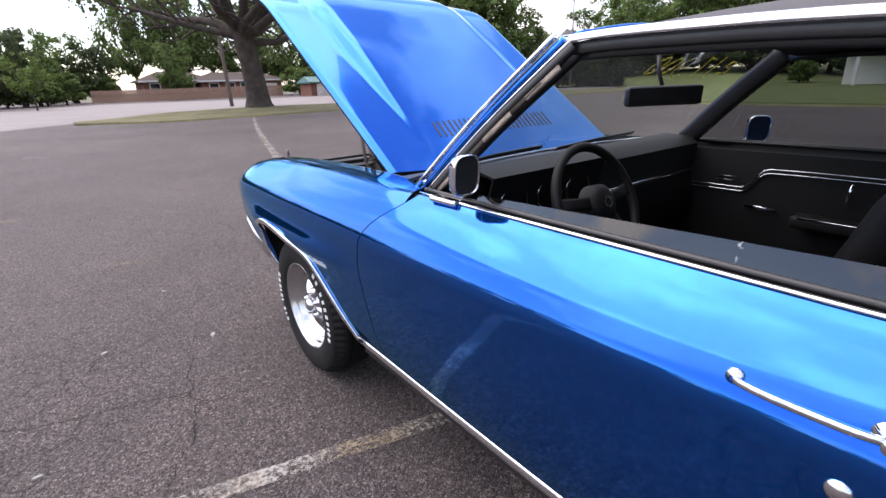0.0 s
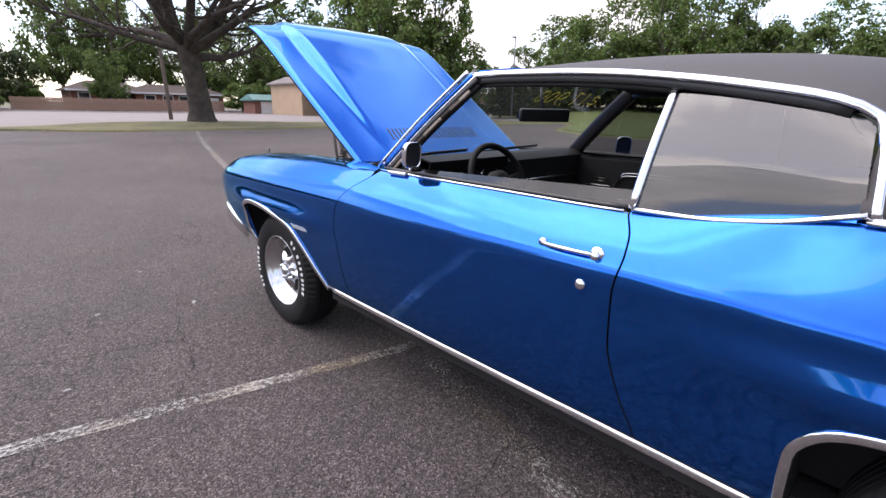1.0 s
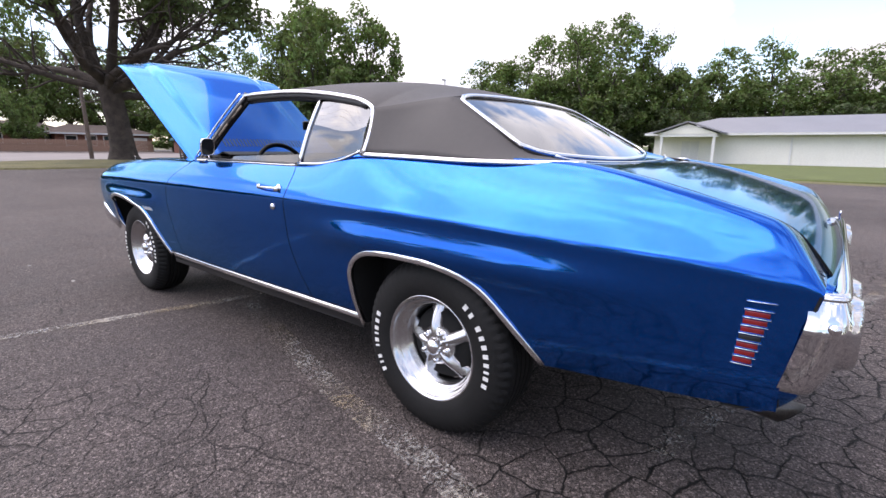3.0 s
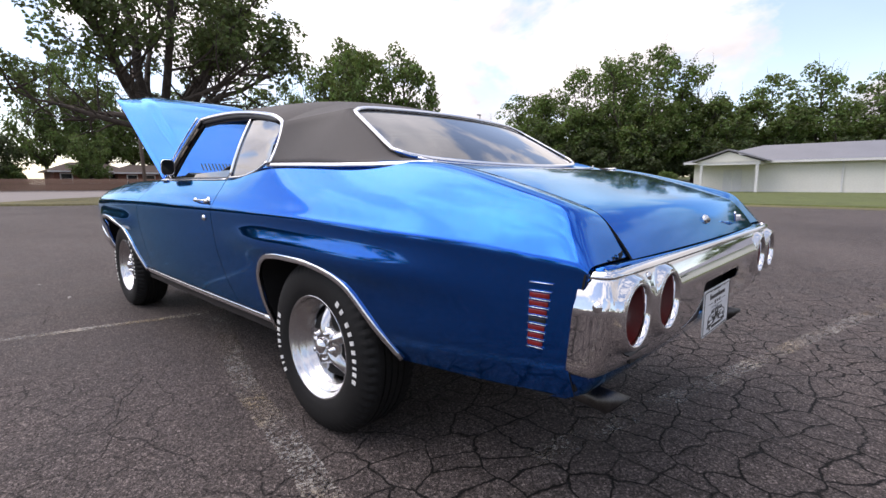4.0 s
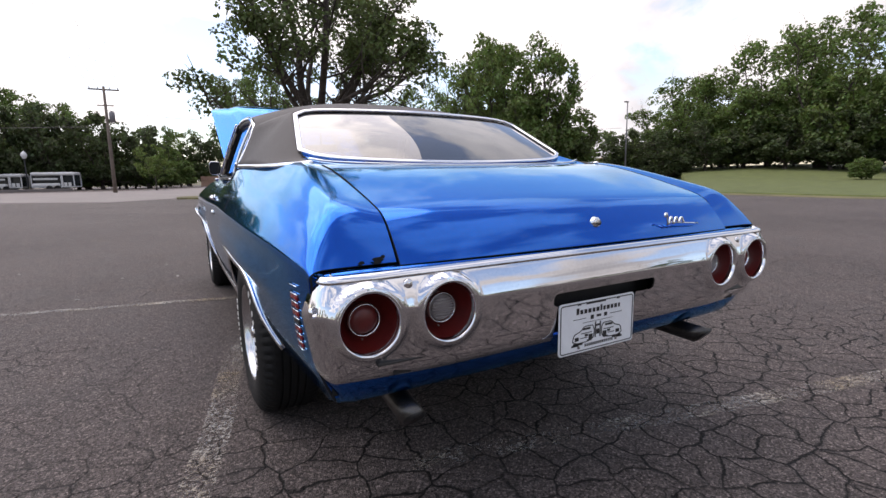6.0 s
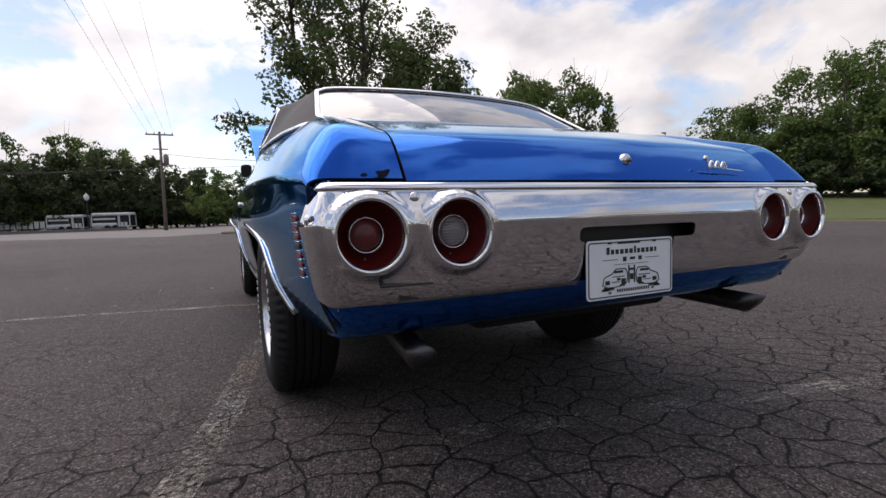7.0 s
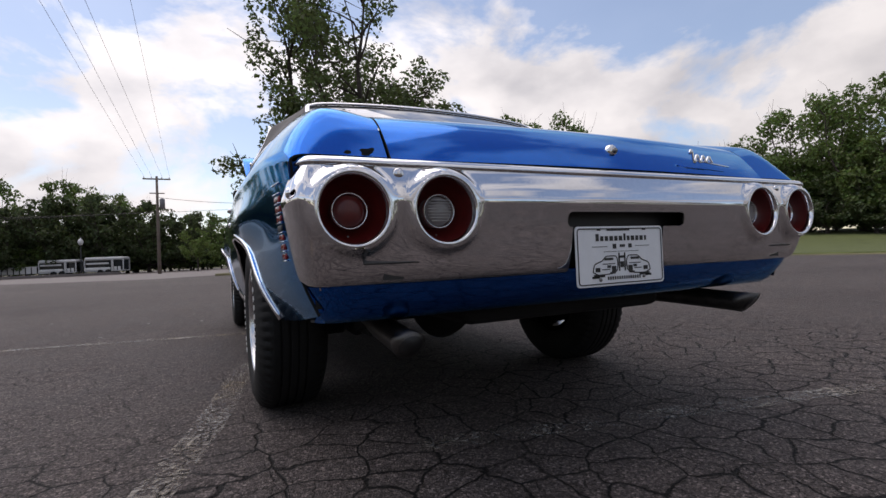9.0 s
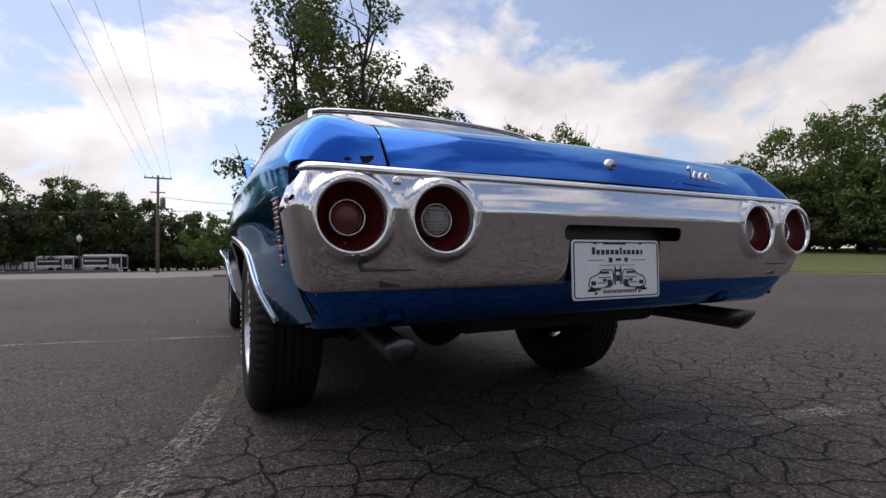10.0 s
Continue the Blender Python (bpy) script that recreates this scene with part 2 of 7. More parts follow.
def strip_data(pts, w, h, normals, closed=False, k=8, power=0.6):
    """A rounded strip of width w and height h swept along pts; normals: its outward side at each point."""
    pts, normals = np.array(pts, float), np.array(normals, float)
    n = len(pts)
    tan = (np.roll(pts, -1, 0) - np.roll(pts, 1, 0)) if closed else np.gradient(pts, axis=0)
    V, F = [], []
    ang = np.linspace(0, 2 * np.pi, k, endpoint=False) + np.pi / k
    for p, t, o in zip(pts, tan, normals):
        t = t / np.linalg.norm(t)
        o = o - t * (o @ t)
        o /= np.linalg.norm(o)
        b = np.cross(t, o)
        for a in ang:
            c, s = np.cos(a), np.sin(a)
            V.append(p + b * w / 2 * np.sign(c) * abs(c) ** power + o * h / 2 * np.sign(s) * abs(s) ** power)
    for i in range(n if closed else n - 1):
        for j in range(k):
            a, b = i * k + j, i * k + (j + 1) % k
            c, d = ((i + 1) % n) * k + (j + 1) % k, ((i + 1) % n) * k + j
            F.append((a, d, c, b))
    if not closed:
        F += [tuple(range(k)), tuple(range((n - 1) * k, n * k))[::-1]]
    return V, F


def strip(name, pts, w, h, normals, m, parent, label="", closed=False, k=8, power=0.6):
    normals = np.array(normals, float)
    if normals.ndim == 1:
        normals = np.tile(normals, (len(pts), 1))
    V, F = strip_data(pts, w, h, normals, closed, k, power)
    return mk(name, V, F, m, parent, label)


def tube(name, pts, r, m, parent, label="", k=10, closed=False):
    pts = np.array(pts, float)
    t = pts[-1] - pts[0] if not closed else np.cross(pts[0] - pts[1], pts[2] - pts[1])
    side = np.cross(t, (0.31, 0.17, 0.93)) if not closed else t
    return strip(name, pts, 2 * r, 2 * r, side, m, parent, label, closed, k, 1.0)


def lathe_data(profile, n=48, axis="x"):
    """Profile of (along, radius) turned round an axis."""
    V, F, k = [], [], len(profile)
    for i in range(n):
        c, s = math.cos(2 * math.pi * i / n), math.sin(2 * math.pi * i / n)
        for a, r in profile:
            V.append({"x": (a, r * c, r * s), "y": (r * c, a, r * s), "z": (r * c, r * s, a)}[axis])
    for i in range(n):
        for j in range(k - 1):
            F.append((i * k + j, i * k + j + 1, ((i + 1) % n) * k + j + 1, ((i + 1) % n) * k + j))
    return V, F


def lathe(name, profile, m, parent, label="", n=48, axis="x", at=(0, 0, 0)):
    V, F = lathe_data(profile, n, axis)
    ob = mk(name, V, F, m, parent, label)
    ob.location = at
    return ob


def carve(ob, cutters):
    """Cut the closed meshes in cutters out of ob, for good."""
    for c in cutters:
        b = ob.modifiers.new("cut", "BOOLEAN")
        b.operation, b.solver, b.object = "DIFFERENCE", "EXACT", c
    bpy.context.view_layer.update()
    dg = bpy.context.evaluated_depsgraph_get()
    me = bpy.data.meshes.new_from_object(ob.evaluated_get(dg))
    ob.modifiers.clear()
    old = ob.data
    ob.data = me
    bpy.data.meshes.remove(old)
    for c in cutters:
        me2 = c.data
        bpy.data.objects.remove(c)
        bpy.data.meshes.remove(me2)


def flat_bars(name, rows, m, parent, frame_of, label="", rise=0.0006):
    """Flat raised marks: rows of (u0, v0, u1, v1) on the plane that frame_of(u, v, rise) lays in space, as one mesh."""
    V, F = [], []
    for u0, v0, u1, v1 in rows:
        k = len(V)
        V += [frame_of(u, v, e) for e in (0, rise) for u, v in ((u0, v0), (u1, v0), (u1, v1), (u0, v1))]
        F += [(k + 4, k + 5, k + 6, k + 7), (k, k + 1, k + 5, k + 4), (k + 1, k + 2, k + 6, k + 5), (k + 2, k + 3, k + 7, k + 6), (k + 3, k, k + 4, k + 7)]
    return mk(name, V, F, m, parent, label, smooth=False)


# ---- the car ----
def smooth(a, b, x):
    """0 at a, 1 at b, eased; a may be the larger."""
    t = min(max((x - a) / (b - a), 0.0), 1.0)
    return t * t * (3 - 2 * t)


car = tagged(new("car"), "glossy metallic blue two-door coupe with black vinyl roof and raised hood", "car")

# side section, bottom to top, keyed along the car (y): half width and height of nine rails; rails 3 to 5 make the crease
YS = [-1.118, -1.09, -1.06, -0.9, -0.45, 0.0, 0.42, 0.85, 1.4, 1.95, 2.35, 2.85, 3.2, 3.5, 3.63]
RAIL_H = [
    [0.795, 0.797, 0.798, 0.795, 0.79, 0.785, 0.785, 0.785, 0.785, 0.78, 0.775, 0.78, 0.785, 0.785, 0.752],
    [0.826, 0.830, 0.834, 0.838, 0.842, 0.842, 0.836, 0.832, 0.832, 0.825, 0.82, 0.826, 0.826, 0.812, 0.775],
    [0.842, 0.847, 0.852, 0.860, 0.868, 0.870, 0.870, 0.868, 0.868, 0.862, 0.853, 0.852, 0.850, 0.832, 0.792],
    [0.848, 0.855, 0.862, 0.876, 0.894, 0.898, 0.894, 0.890, 0.890, 0.884, 0.876, 0.868, 0.855, 0.838, 0.798],
    [0.852, 0.858, 0.864, 0.880, 0.899, 0.904, 0.900, 0.896, 0.896, 0.890, 0.881, 0.872, 0.858, 0.840, 0.800],
    [0.846, 0.851, 0.856, 0.872, 0.889, 0.893, 0.889, 0.886, 0.886, 0.880, 0.871, 0.862, 0.848, 0.832, 0.793],
    [0.812, 0.814, 0.816, 0.822, 0.822, 0.840, 0.848, 0.848, 0.848, 0.840, 0.822, 0.812, 0.798, 0.800, 0.765],
    [0.758, 0.758, 0.758, 0.755, 0.712, 0.765, 0.792, 0.79, 0.79, 0.778, 0.75, 0.738, 0.728, 0.745, 0.712],
    [0.648, 0.648, 0.648, 0.650, 0.66, 0.745, 0.77, 0.765, 0.765, 0.70, 0.672, 0.668, 0.664, 0.665, 0.636],
]
RAIL_Z = [
    [0.46, 0.457, 0.455, 0.43, 0.385, 0.33, 0.31, 0.31, 0.31, 0.312, 0.318, 0.35, 0.43, 0.530, 0.610],
    [0.54, 0.54, 0.54, 0.525, 0.50, 0.48, 0.45, 0.45, 0.45, 0.45, 0.455, 0.47, 0.52, 0.585, 0.640],
    [0.64, 0.645, 0.645, 0.64, 0.64, 0.635, 0.63, 0.63, 0.63, 0.63, 0.63, 0.635, 0.645, 0.655, 0.680],
    [0.752, 0.755, 0.758, 0.775, 0.790, 0.805, 0.810, 0.812, 0.810, 0.808, 0.806, 0.802, 0.796, 0.778, 0.752],
    [0.778, 0.781, 0.784, 0.804, 0.822, 0.838, 0.842, 0.842, 0.840, 0.838, 0.836, 0.832, 0.826, 0.808, 0.782],
    [0.796, 0.799, 0.802, 0.824, 0.842, 0.858, 0.862, 0.861, 0.859, 0.857, 0.855, 0.851, 0.845, 0.825, 0.800],
    [0.848, 0.855, 0.861, 0.893, 0.940, 0.950, 0.942, 0.922, 0.922, 0.922, 0.918, 0.910, 0.895, 0.868, 0.835],
    [0.888, 0.895, 0.903, 0.945, 1.032, 1.043, 1.043, 0.983, 0.985, 0.985, 0.982, 0.968, 0.945, 0.906, 0.862],
    [0.872, 0.879, 0.886, 0.938, 1.036, 1.046, 1.048, 0.985, 0.987, 0.992, 0.992, 0.98, 0.955, 0.916, 0.868],
]


def rail(vals):
    """A rail along the car: its keys, ironed smooth over a few centimetres, less so near the tail."""
    at = curve(YS, vals)
    q = np.linspace(YS[0] - 0.3, YS[-1] + 0.3, 900)
    raw = np.array([at(y) if YS[0] <= y <= YS[-1] else (2 * at(YS[0]) - at(2 * YS[0] - y) if y < YS[0] else 2 * at(YS[-1]) - at(2 * YS[-1] - y)) for y in q])
    out = []
    for i, y in enumerate(q):
        sig = 0.085
        w = np.exp(-0.5 * ((q - y) / sig) ** 2)
        out.append(float(w @ raw / w.sum()))
    out = np.array(out)
    return lambda y: float(np.interp(y, q, out))


def soften(y):
    """How far the crease is rounded off: fully along the doors, less towards the tail."""
    return 0.12 + 0.55 * smooth(-0.1, 1.1, y)


for i, y in enumerate(YS):
    k = soften(y)
    (h2, h3, h4, h5, h6), (z2, z3, z4, z5, z6) = [r[i] for r in RAIL_H[2:7]], [r[i] for r in RAIL_Z[2:7]]
    RAIL_H[3][i], RAIL_Z[3][i] = h3 - (h3 - h2) * 0.22 * k, z3 - (z3 - z2) * 0.30 * k
    RAIL_H[4][i], RAIL_Z[4][i] = h4 - 0.0065 * k, z4 - 0.004 * k
    RAIL_H[5][i], RAIL_Z[5][i] = h5 + (h6 - h5) * 0.34 * k + 0.001 * k, z5 + (z6 - z5) * 0.40 * k
rail_h = [rail(r) for r in RAIL_H]
rail_z = [rail(r) for r in RAIL_Z]
BELT, TOP = 7.0, 8.0


def flare(y, z):
    """Swelling of the side over the wheel arches."""
    rear = 0.034 * smooth(0.80, 0.25, y) * smooth(-0.95, -0.30, y) * math.exp(-((z - 0.712 - 0.015 * y) / 0.052) ** 2)
    front = 0.035 * smooth(2.15, 2.60, y) * smooth(3.45, 3.10, y) * math.exp(-((z - 0.708) / 0.048) ** 2)
    return rear + front


def tail_cut(y, z):
    """The tail's slanted end: heights behind it are pulled down to the bumper, with a rounded edge."""
    c, k = 0.774 + (y + 1.126) * 1.48, 0.018
    return z if c - z > 0.1 else -k * math.log(math.exp(-(z - 0.8) / k) + math.exp(-(c - 0.8) / k)) + 0.8


section_cache = {}


def section(y, n=64, top=8.0):
    """Half width and height along the side at y, n points from the bottom to rail number top."""
    key = (round(y, 5), n, top)
    if key in section_cache:
        return section_cache[key]
    hs, zs = [f(y) for f in rail_h], [f(y) for f in rail_z]
    cs = (hs[:1] + hs + hs[-1:], zs[:1] + zs + zs[-1:])
    out = []
    for v in np.linspace(0, top, n):
        i = min(int(v), 7)
        s = v - i
        h, z = [0.5 * ((2 * c[i + 1]) + (-c[i] + c[i + 2]) * s + (2 * c[i] - 5 * c[i + 1] + 4 * c[i + 2] - c[i + 3]) * s * s
                + (-c[i] + 3 * c[i + 1] - 3 * c[i + 2] + c[i + 3]) * s ** 3) for c in cs]
        out.append([h + (flare(y, z) if v < 4.2 else 0.0), tail_cut(y, z) if z > 0.74 else z])
    section_cache[key] = np.array(out)
    return section_cache[key]


def side_column(y, z0, n, top=8.0):
    """n points up the side at y; those under the height z0 are drawn up to it."""
    s = section(y, n, top).copy()
    k = int(np.argmax(s[:, 1] >= z0)) if s[-1, 1] > z0 else n - 1
    if k > 0:
        f = (z0 - s[k - 1, 1]) / max(s[k, 1] - s[k - 1, 1], 1e-6)
        s[:k] = s[k - 1] + (s[k] - s[k - 1]) * min(max(f, 0), 1)
    return s


def side_h(y, z):
    s = section(y, 90, BELT)
    return float(np.interp(z, s[:, 1], s[:, 0]))


REAR_ARCH = [(0.428, 0.31), (0.432, 0.46), (0.431, 0.545), (0.40, 0.608), (0.342, 0.648), (0.262, 0.671), (0.137, 0.681), (0.0, 0.680), (-0.126, 0.660),
             (-0.226, 0.617), (-0.305, 0.552), (-0.382, 0.468), (-0.440, 0.385)]
FRONT_ARCH = [(3.13, 0.43), (3.168, 0.54), (3.164, 0.61), (3.116, 0.678), (2.97, 0.718), (2.80, 0.706), (2.655, 0.650), (2.53, 0.555), (2.44, 0.45), (2.368, 0.335)]
arch_r, arch_f = spline(REAR_ARCH, 60), spline(FRONT_ARCH, 60)


def low_z(y):
    """Lower edge of the painted side at y: bottom rail, sill line or wheel arch."""
    z = rail_z[0](y)
    if 0.42 < y < 2.37:
        z = 0.372
    for a in (arch_r, arch_f):
        if a[:, 0].min() < y < a[:, 0].max():
            o = a[np.argsort(a[:, 0])]
            z = max(z, float(np.interp(y, o[:, 0], o[:, 1])))
    return z


DOOR_F = curve([0.30, 0.5, 0.70, 0.79, 0.865, 0.907, 0.97, 1.05], [2.15, 2.168, 2.165, 2.137, 2.095, 2.05, 1.95, 1.86])
DOOR_R = curve([0.30, 0.398, 0.531, 0.657, 0.786, 0.887, 0.93, 0.985], [0.75, 0.775, 0.822, 0.847, 0.845, 0.832, 0.838, 0.87])


def panel(y_of, us, n=46, top=8.0):
    """Columns of side points (left side of the car): y_of(u, z) is the place along the car."""
    P = []
    for u in us:
        y = y_of(u, 0.7)
        col = side_column(y, low_z(y), n, top)
        out = []
        for j in range(n):
            z, yy = col[j, 1], y_of(u, col[j, 1])
            for _ in range(2):
                c = side_column(yy, low_z(yy), n, top)[j]
                yy = y_of(u, c[1])
            out.append((-c[0], yy, c[1]))
        P.append(out)
    return np.array(P)


def both(fn, name, P, *a, **k):
    """The same sheet on the left side and mirrored on the right."""
    fn(name, P, *a, **k)
    fn(name, np.array(P) * (-1, 1, 1), *a, **k)


def arch_cols(a, lo, hi, n):
    """Places along the car, crowded where the wheel arch is steep."""
    ys = set(np.round(np.linspace(lo, hi, n), 4))
    ys |= set(np.round(a[(a[:, 0] > lo) & (a[:, 0] < hi), 0], 4))
    e = a[:, 0].max()
    ys |= {round(e + d, 4) for d in (-0.003, -0.0005, 0.0005) if lo < e + d < hi}
    ys = sorted(ys)
    return [y for i, y in enumerate(ys) if i == 0 or y - ys[i - 1] > 0.0008]


GAP = 0.0028
fy = arch_cols(arch_f, 2.17, 3.66, 40)
both(sheet, "front_fender", panel(lambda u, z: max(u, DOOR_F(z) + GAP) if u < 2.4 else u, [DOOR_F(0.7) - 0.2 + 0.0] + [1.98, 2.02, 2.06, 2.1, 2.13, 2.15, 2.16] + fy), PAINT, car)
both(sheet, "door", panel(lambda u, z: DOOR_F(z) - GAP + (DOOR_R(z) + GAP * 2 - DOOR_F(z)) * u, np.linspace(0, 1, 34), n=42, top=BELT), PAINT, car)
qy = [-1.118, -1.112, -1.105, -1.098, -1.09, -1.082, -1.074, -1.066, -1.058, -1.05, -1.042, -1.034, -1.026, -1.018, -1.01] + arch_cols(arch_r, -1.0, 0.74, 70)
qy += [0.76, 0.78, 0.80, 0.82, 0.835, 0.85, 0.87]


def tail_lean(z):
    """The quarter's rear edge leans forward below the bumper's top."""
    return 0.052 * min(max((0.768 - z) / 0.235, 0.0), 1.0)


both(sheet, "quarter_panel", panel(lambda u, z: min(u, DOOR_R(z) - GAP) if u > 0.5 else u + tail_lean(z) * smooth(-0.94, -1.118, u), qy, n=46), PAINT, car)

# rocker panels and chrome sill strips
ry = np.linspace(0.435, 2.362, 30)
rocker = [[(-side_h(y, z) + (0.004 if z < 0.34 else 0), y, z) for z in np.linspace(0.29, 0.369, 6)] for y in ry]
both(sheet, "rocker_panel", rocker, BLACK, car)
for s in (-1, 1):
    pts = [(s * (side_h(y, 0.352) + 0.003), y, 0.352) for y in ry]
    strip("sill_trim", pts, 0.026, 0.012, (s, 0, 0.2), CHROME, car, "bright chrome sill strip")
    for a in (arch_r, arch_f):
        q = spline(a, 50)
        pts = [(s * (side_h(y, z) + 0.004), y, z + 0.002) for y, z in q]
        strip("wheel_arch_trim", pts, 0.024, 0.014, (s, 0, 0), CHROME, car, "chrome wheel arch moulding")
    # inner wheel housings
    for a, y0 in ((arch_r, 0.0), (arch_f, 2.845)):
        q = spline(a, 30)
        P = [[(s * h, y, z + dz) for h, dz in ((0.86 if abs(y) < 2 else 0.85, 0.004), (0.70, 0.03), (0.50, 0.035))] for y, z in q]
        P = np.array(P)
        for i, (y, z) in enumerate(q):
            P[i, 0, 0] = s * (side_h(y, z) - 0.012)
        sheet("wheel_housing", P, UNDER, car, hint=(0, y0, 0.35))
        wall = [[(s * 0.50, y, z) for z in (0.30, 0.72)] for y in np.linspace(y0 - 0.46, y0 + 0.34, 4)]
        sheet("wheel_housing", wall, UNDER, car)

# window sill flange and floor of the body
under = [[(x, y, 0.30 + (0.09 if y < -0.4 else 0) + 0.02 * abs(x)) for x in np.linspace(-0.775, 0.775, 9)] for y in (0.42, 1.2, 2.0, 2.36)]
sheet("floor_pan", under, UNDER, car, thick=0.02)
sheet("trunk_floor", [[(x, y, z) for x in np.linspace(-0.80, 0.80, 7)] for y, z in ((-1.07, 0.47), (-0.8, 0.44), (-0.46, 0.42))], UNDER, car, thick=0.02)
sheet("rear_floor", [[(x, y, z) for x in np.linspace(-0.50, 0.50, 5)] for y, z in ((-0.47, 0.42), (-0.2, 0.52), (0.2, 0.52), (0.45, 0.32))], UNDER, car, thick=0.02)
sheet("firewall", [[(x, 2.06, z) for z in np.linspace(0.3, 0.97, 4)] for x in np.linspace(-0.74, 0.74, 5)], BLACK, car, thick=0.02)
sheet("rear_bulkhead", [[(x, y, z) for y, z in ((0.05, 0.45), (-0.1, 0.75), (-0.18, 0.99))] for x in np.linspace(-0.74, 0.74, 5)], INTERIOR, car, thick=0.02)


# ---- roof and glass house ----
DRIP_Y = [0.40, 0.43, 0.51, 0.64, 0.84, 1.02, 1.22, 1.45, 1.56]
drip_h = curve(DRIP_Y, [0.715, 0.708, 0.695, 0.680, 0.660, 0.652, 0.647, 0.640, 0.637])
drip_z = curve(DRIP_Y, [1.215, 1.240, 1.275, 1.300, 1.328, 1.345, 1.354, 1.357, 1.354])
ROOF_Y = [0.06, 0.2, 0.4, 0.7, 1.0, 1.3, 1.56]
roof_z = curve(ROOF_Y, [1.291, 1.329, 1.375, 1.413, 1.424, 1.415, 1.385])
trim_h = curve([-0.50, -0.40, -0.3, -0.1, 0.1, 0.42], [0.665, 0.70, 0.735, 0.77, 0.782, 0.795])
trim_z = curve([-0.50, -0.3, -0.1, 0.1, 0.42], [1.036, 1.034, 1.036, 1.042, 1.050])
win_h = curve([-0.30, -0.27, -0.1, 0.06, 0.11], [0.652, 0.648, 0.622, 0.598, 0.588])
win_z = curve([-0.30, -0.27, -0.1, 0.06, 0.11], [1.052, 1.064, 1.167, 1.254, 1.276])

def across(y, h, z):
    """Roof section at y from edge to edge, the edges at half width h and height z."""
    c = roof_z(y)
    return [(h * s, y, z + (c - z) * (1 - abs(s) ** 2.7)) for s in np.sin(np.linspace(-np.pi / 2, np.pi / 2, 29))]


def flank(y, h, z, bulge):
    """Sail section at y from the trim strip up to an edge at half width h and height z."""
    th, tz = trim_h(y), trim_z(y)
    th = max(th, h + 0.002)
    return [(-(th + (h - th) * s) - bulge * math.sin(math.pi * s), y, tz + (z - tz) * s) for s in np.linspace(0, 1, 9)]


top_sheet, flanks = [], []
for y in np.linspace(1.56, 0.43, 34):
    top_sheet.append(across(y, drip_h(y), drip_z(y)))
for y in np.linspace(0.425, 0.105, 12):
    f = smooth(0.105, 0.425, y)
    e = (0.589 + f * (drip_h(0.425) - 0.589), 1.274 + f * (drip_z(0.425) - 1.274))
    top_sheet.append(across(y, *e))
    flanks.append(flank(y, *e, 0.013 * (1 - f)))
for y in np.linspace(0.085, -0.47, 20):
    h, z = (win_h(y), win_z(y)) if y > -0.285 else (0.650 + (-0.285 - y) * 0.08, 1.058 - (-0.285 - y) * 0.125)
    flanks.append(flank(y, h, z, 0.013 * max(0.0, min(1, (z - trim_z(y)) / 0.2))))
bm = bmesh.new()
for P in (top_sheet, flanks, np.array(flanks) * (-1, 1, 1)):
    V, F = grid_data(P, np.array((0, 0.6, 0.9)))
    vs = [bm.verts.new(v) for v in V]
    for f in F:
        bm.faces.new([vs[i] for i in f])
bmesh.ops.remove_doubles(bm, verts=bm.verts[:], dist=0.0015)
bmesh.ops.recalc_face_normals(bm, faces=bm.faces[:])
if sum(f.normal.z for f in bm.faces) < 0:
    bmesh.ops.reverse_faces(bm, faces=bm.faces[:])
roof = part("vinyl_roof", bm, VINYL, car, "black grained vinyl roof cover", smooth=True)
sol = roof.modifiers.new("thickness", "SOLIDIFY")
sol.thickness, sol.offset = 0.010, -1

# headliner
sheet("headliner", [[(h * s, y, z - 0.03 + (c - z) * (1 - abs(s) ** 2.7)) for s in np.linspace(-0.95, 0.95, 9)]
      for y, h, z, c in ((y, drip_h(max(y, 0.43)) - 0.16 * smooth(0.5, 0.1, y), drip_z(max(y, 0.43)), roof_z(y)) for y in np.linspace(0.10, 1.54, 12))], INTERIOR, car, thick=0.004)

# windscreen, its pillars and trims
ws_base = spline([(-0.735, 1.955, 1.000), (-0.55, 2.09, 0.992), (-0.25, 2.16, 0.988), (0, 2.18, 0.988)], 12)
ws_base = np.vstack([ws_base, ws_base[::-1][1:] * (-1, 1, 1)])
ws_top = spline([(-0.615, 1.575, 1.352), (-0.4, 1.575, 1.376), (0, 1.58, 1.386)], 12)
ws_top = np.vstack([ws_top, ws_top[::-1][1:] * (-1, 1, 1)])
P = np.array([[ws_base[i] + (ws_top[i] - ws_base[i]) * s + np.array((0, 0.02, 0.012)) * math.sin(math.pi * s) for s in np.linspace(0, 1, 9)] for i in range(len(ws_base))])
g = sheet("windscreen", P, CLEAR_GLASS, car, thick=0.0)
g.visible_shadow = False
strip("windscreen_header", ws_top + (0, -0.012, 0.002), 0.045, 0.02, (0, 0.4, 1), PAINT, car)
strip("windscreen_trim", ws_base + (0, 0.004, 0.008), 0.02, 0.01, (0, 0.5, 1), CHROME, car)
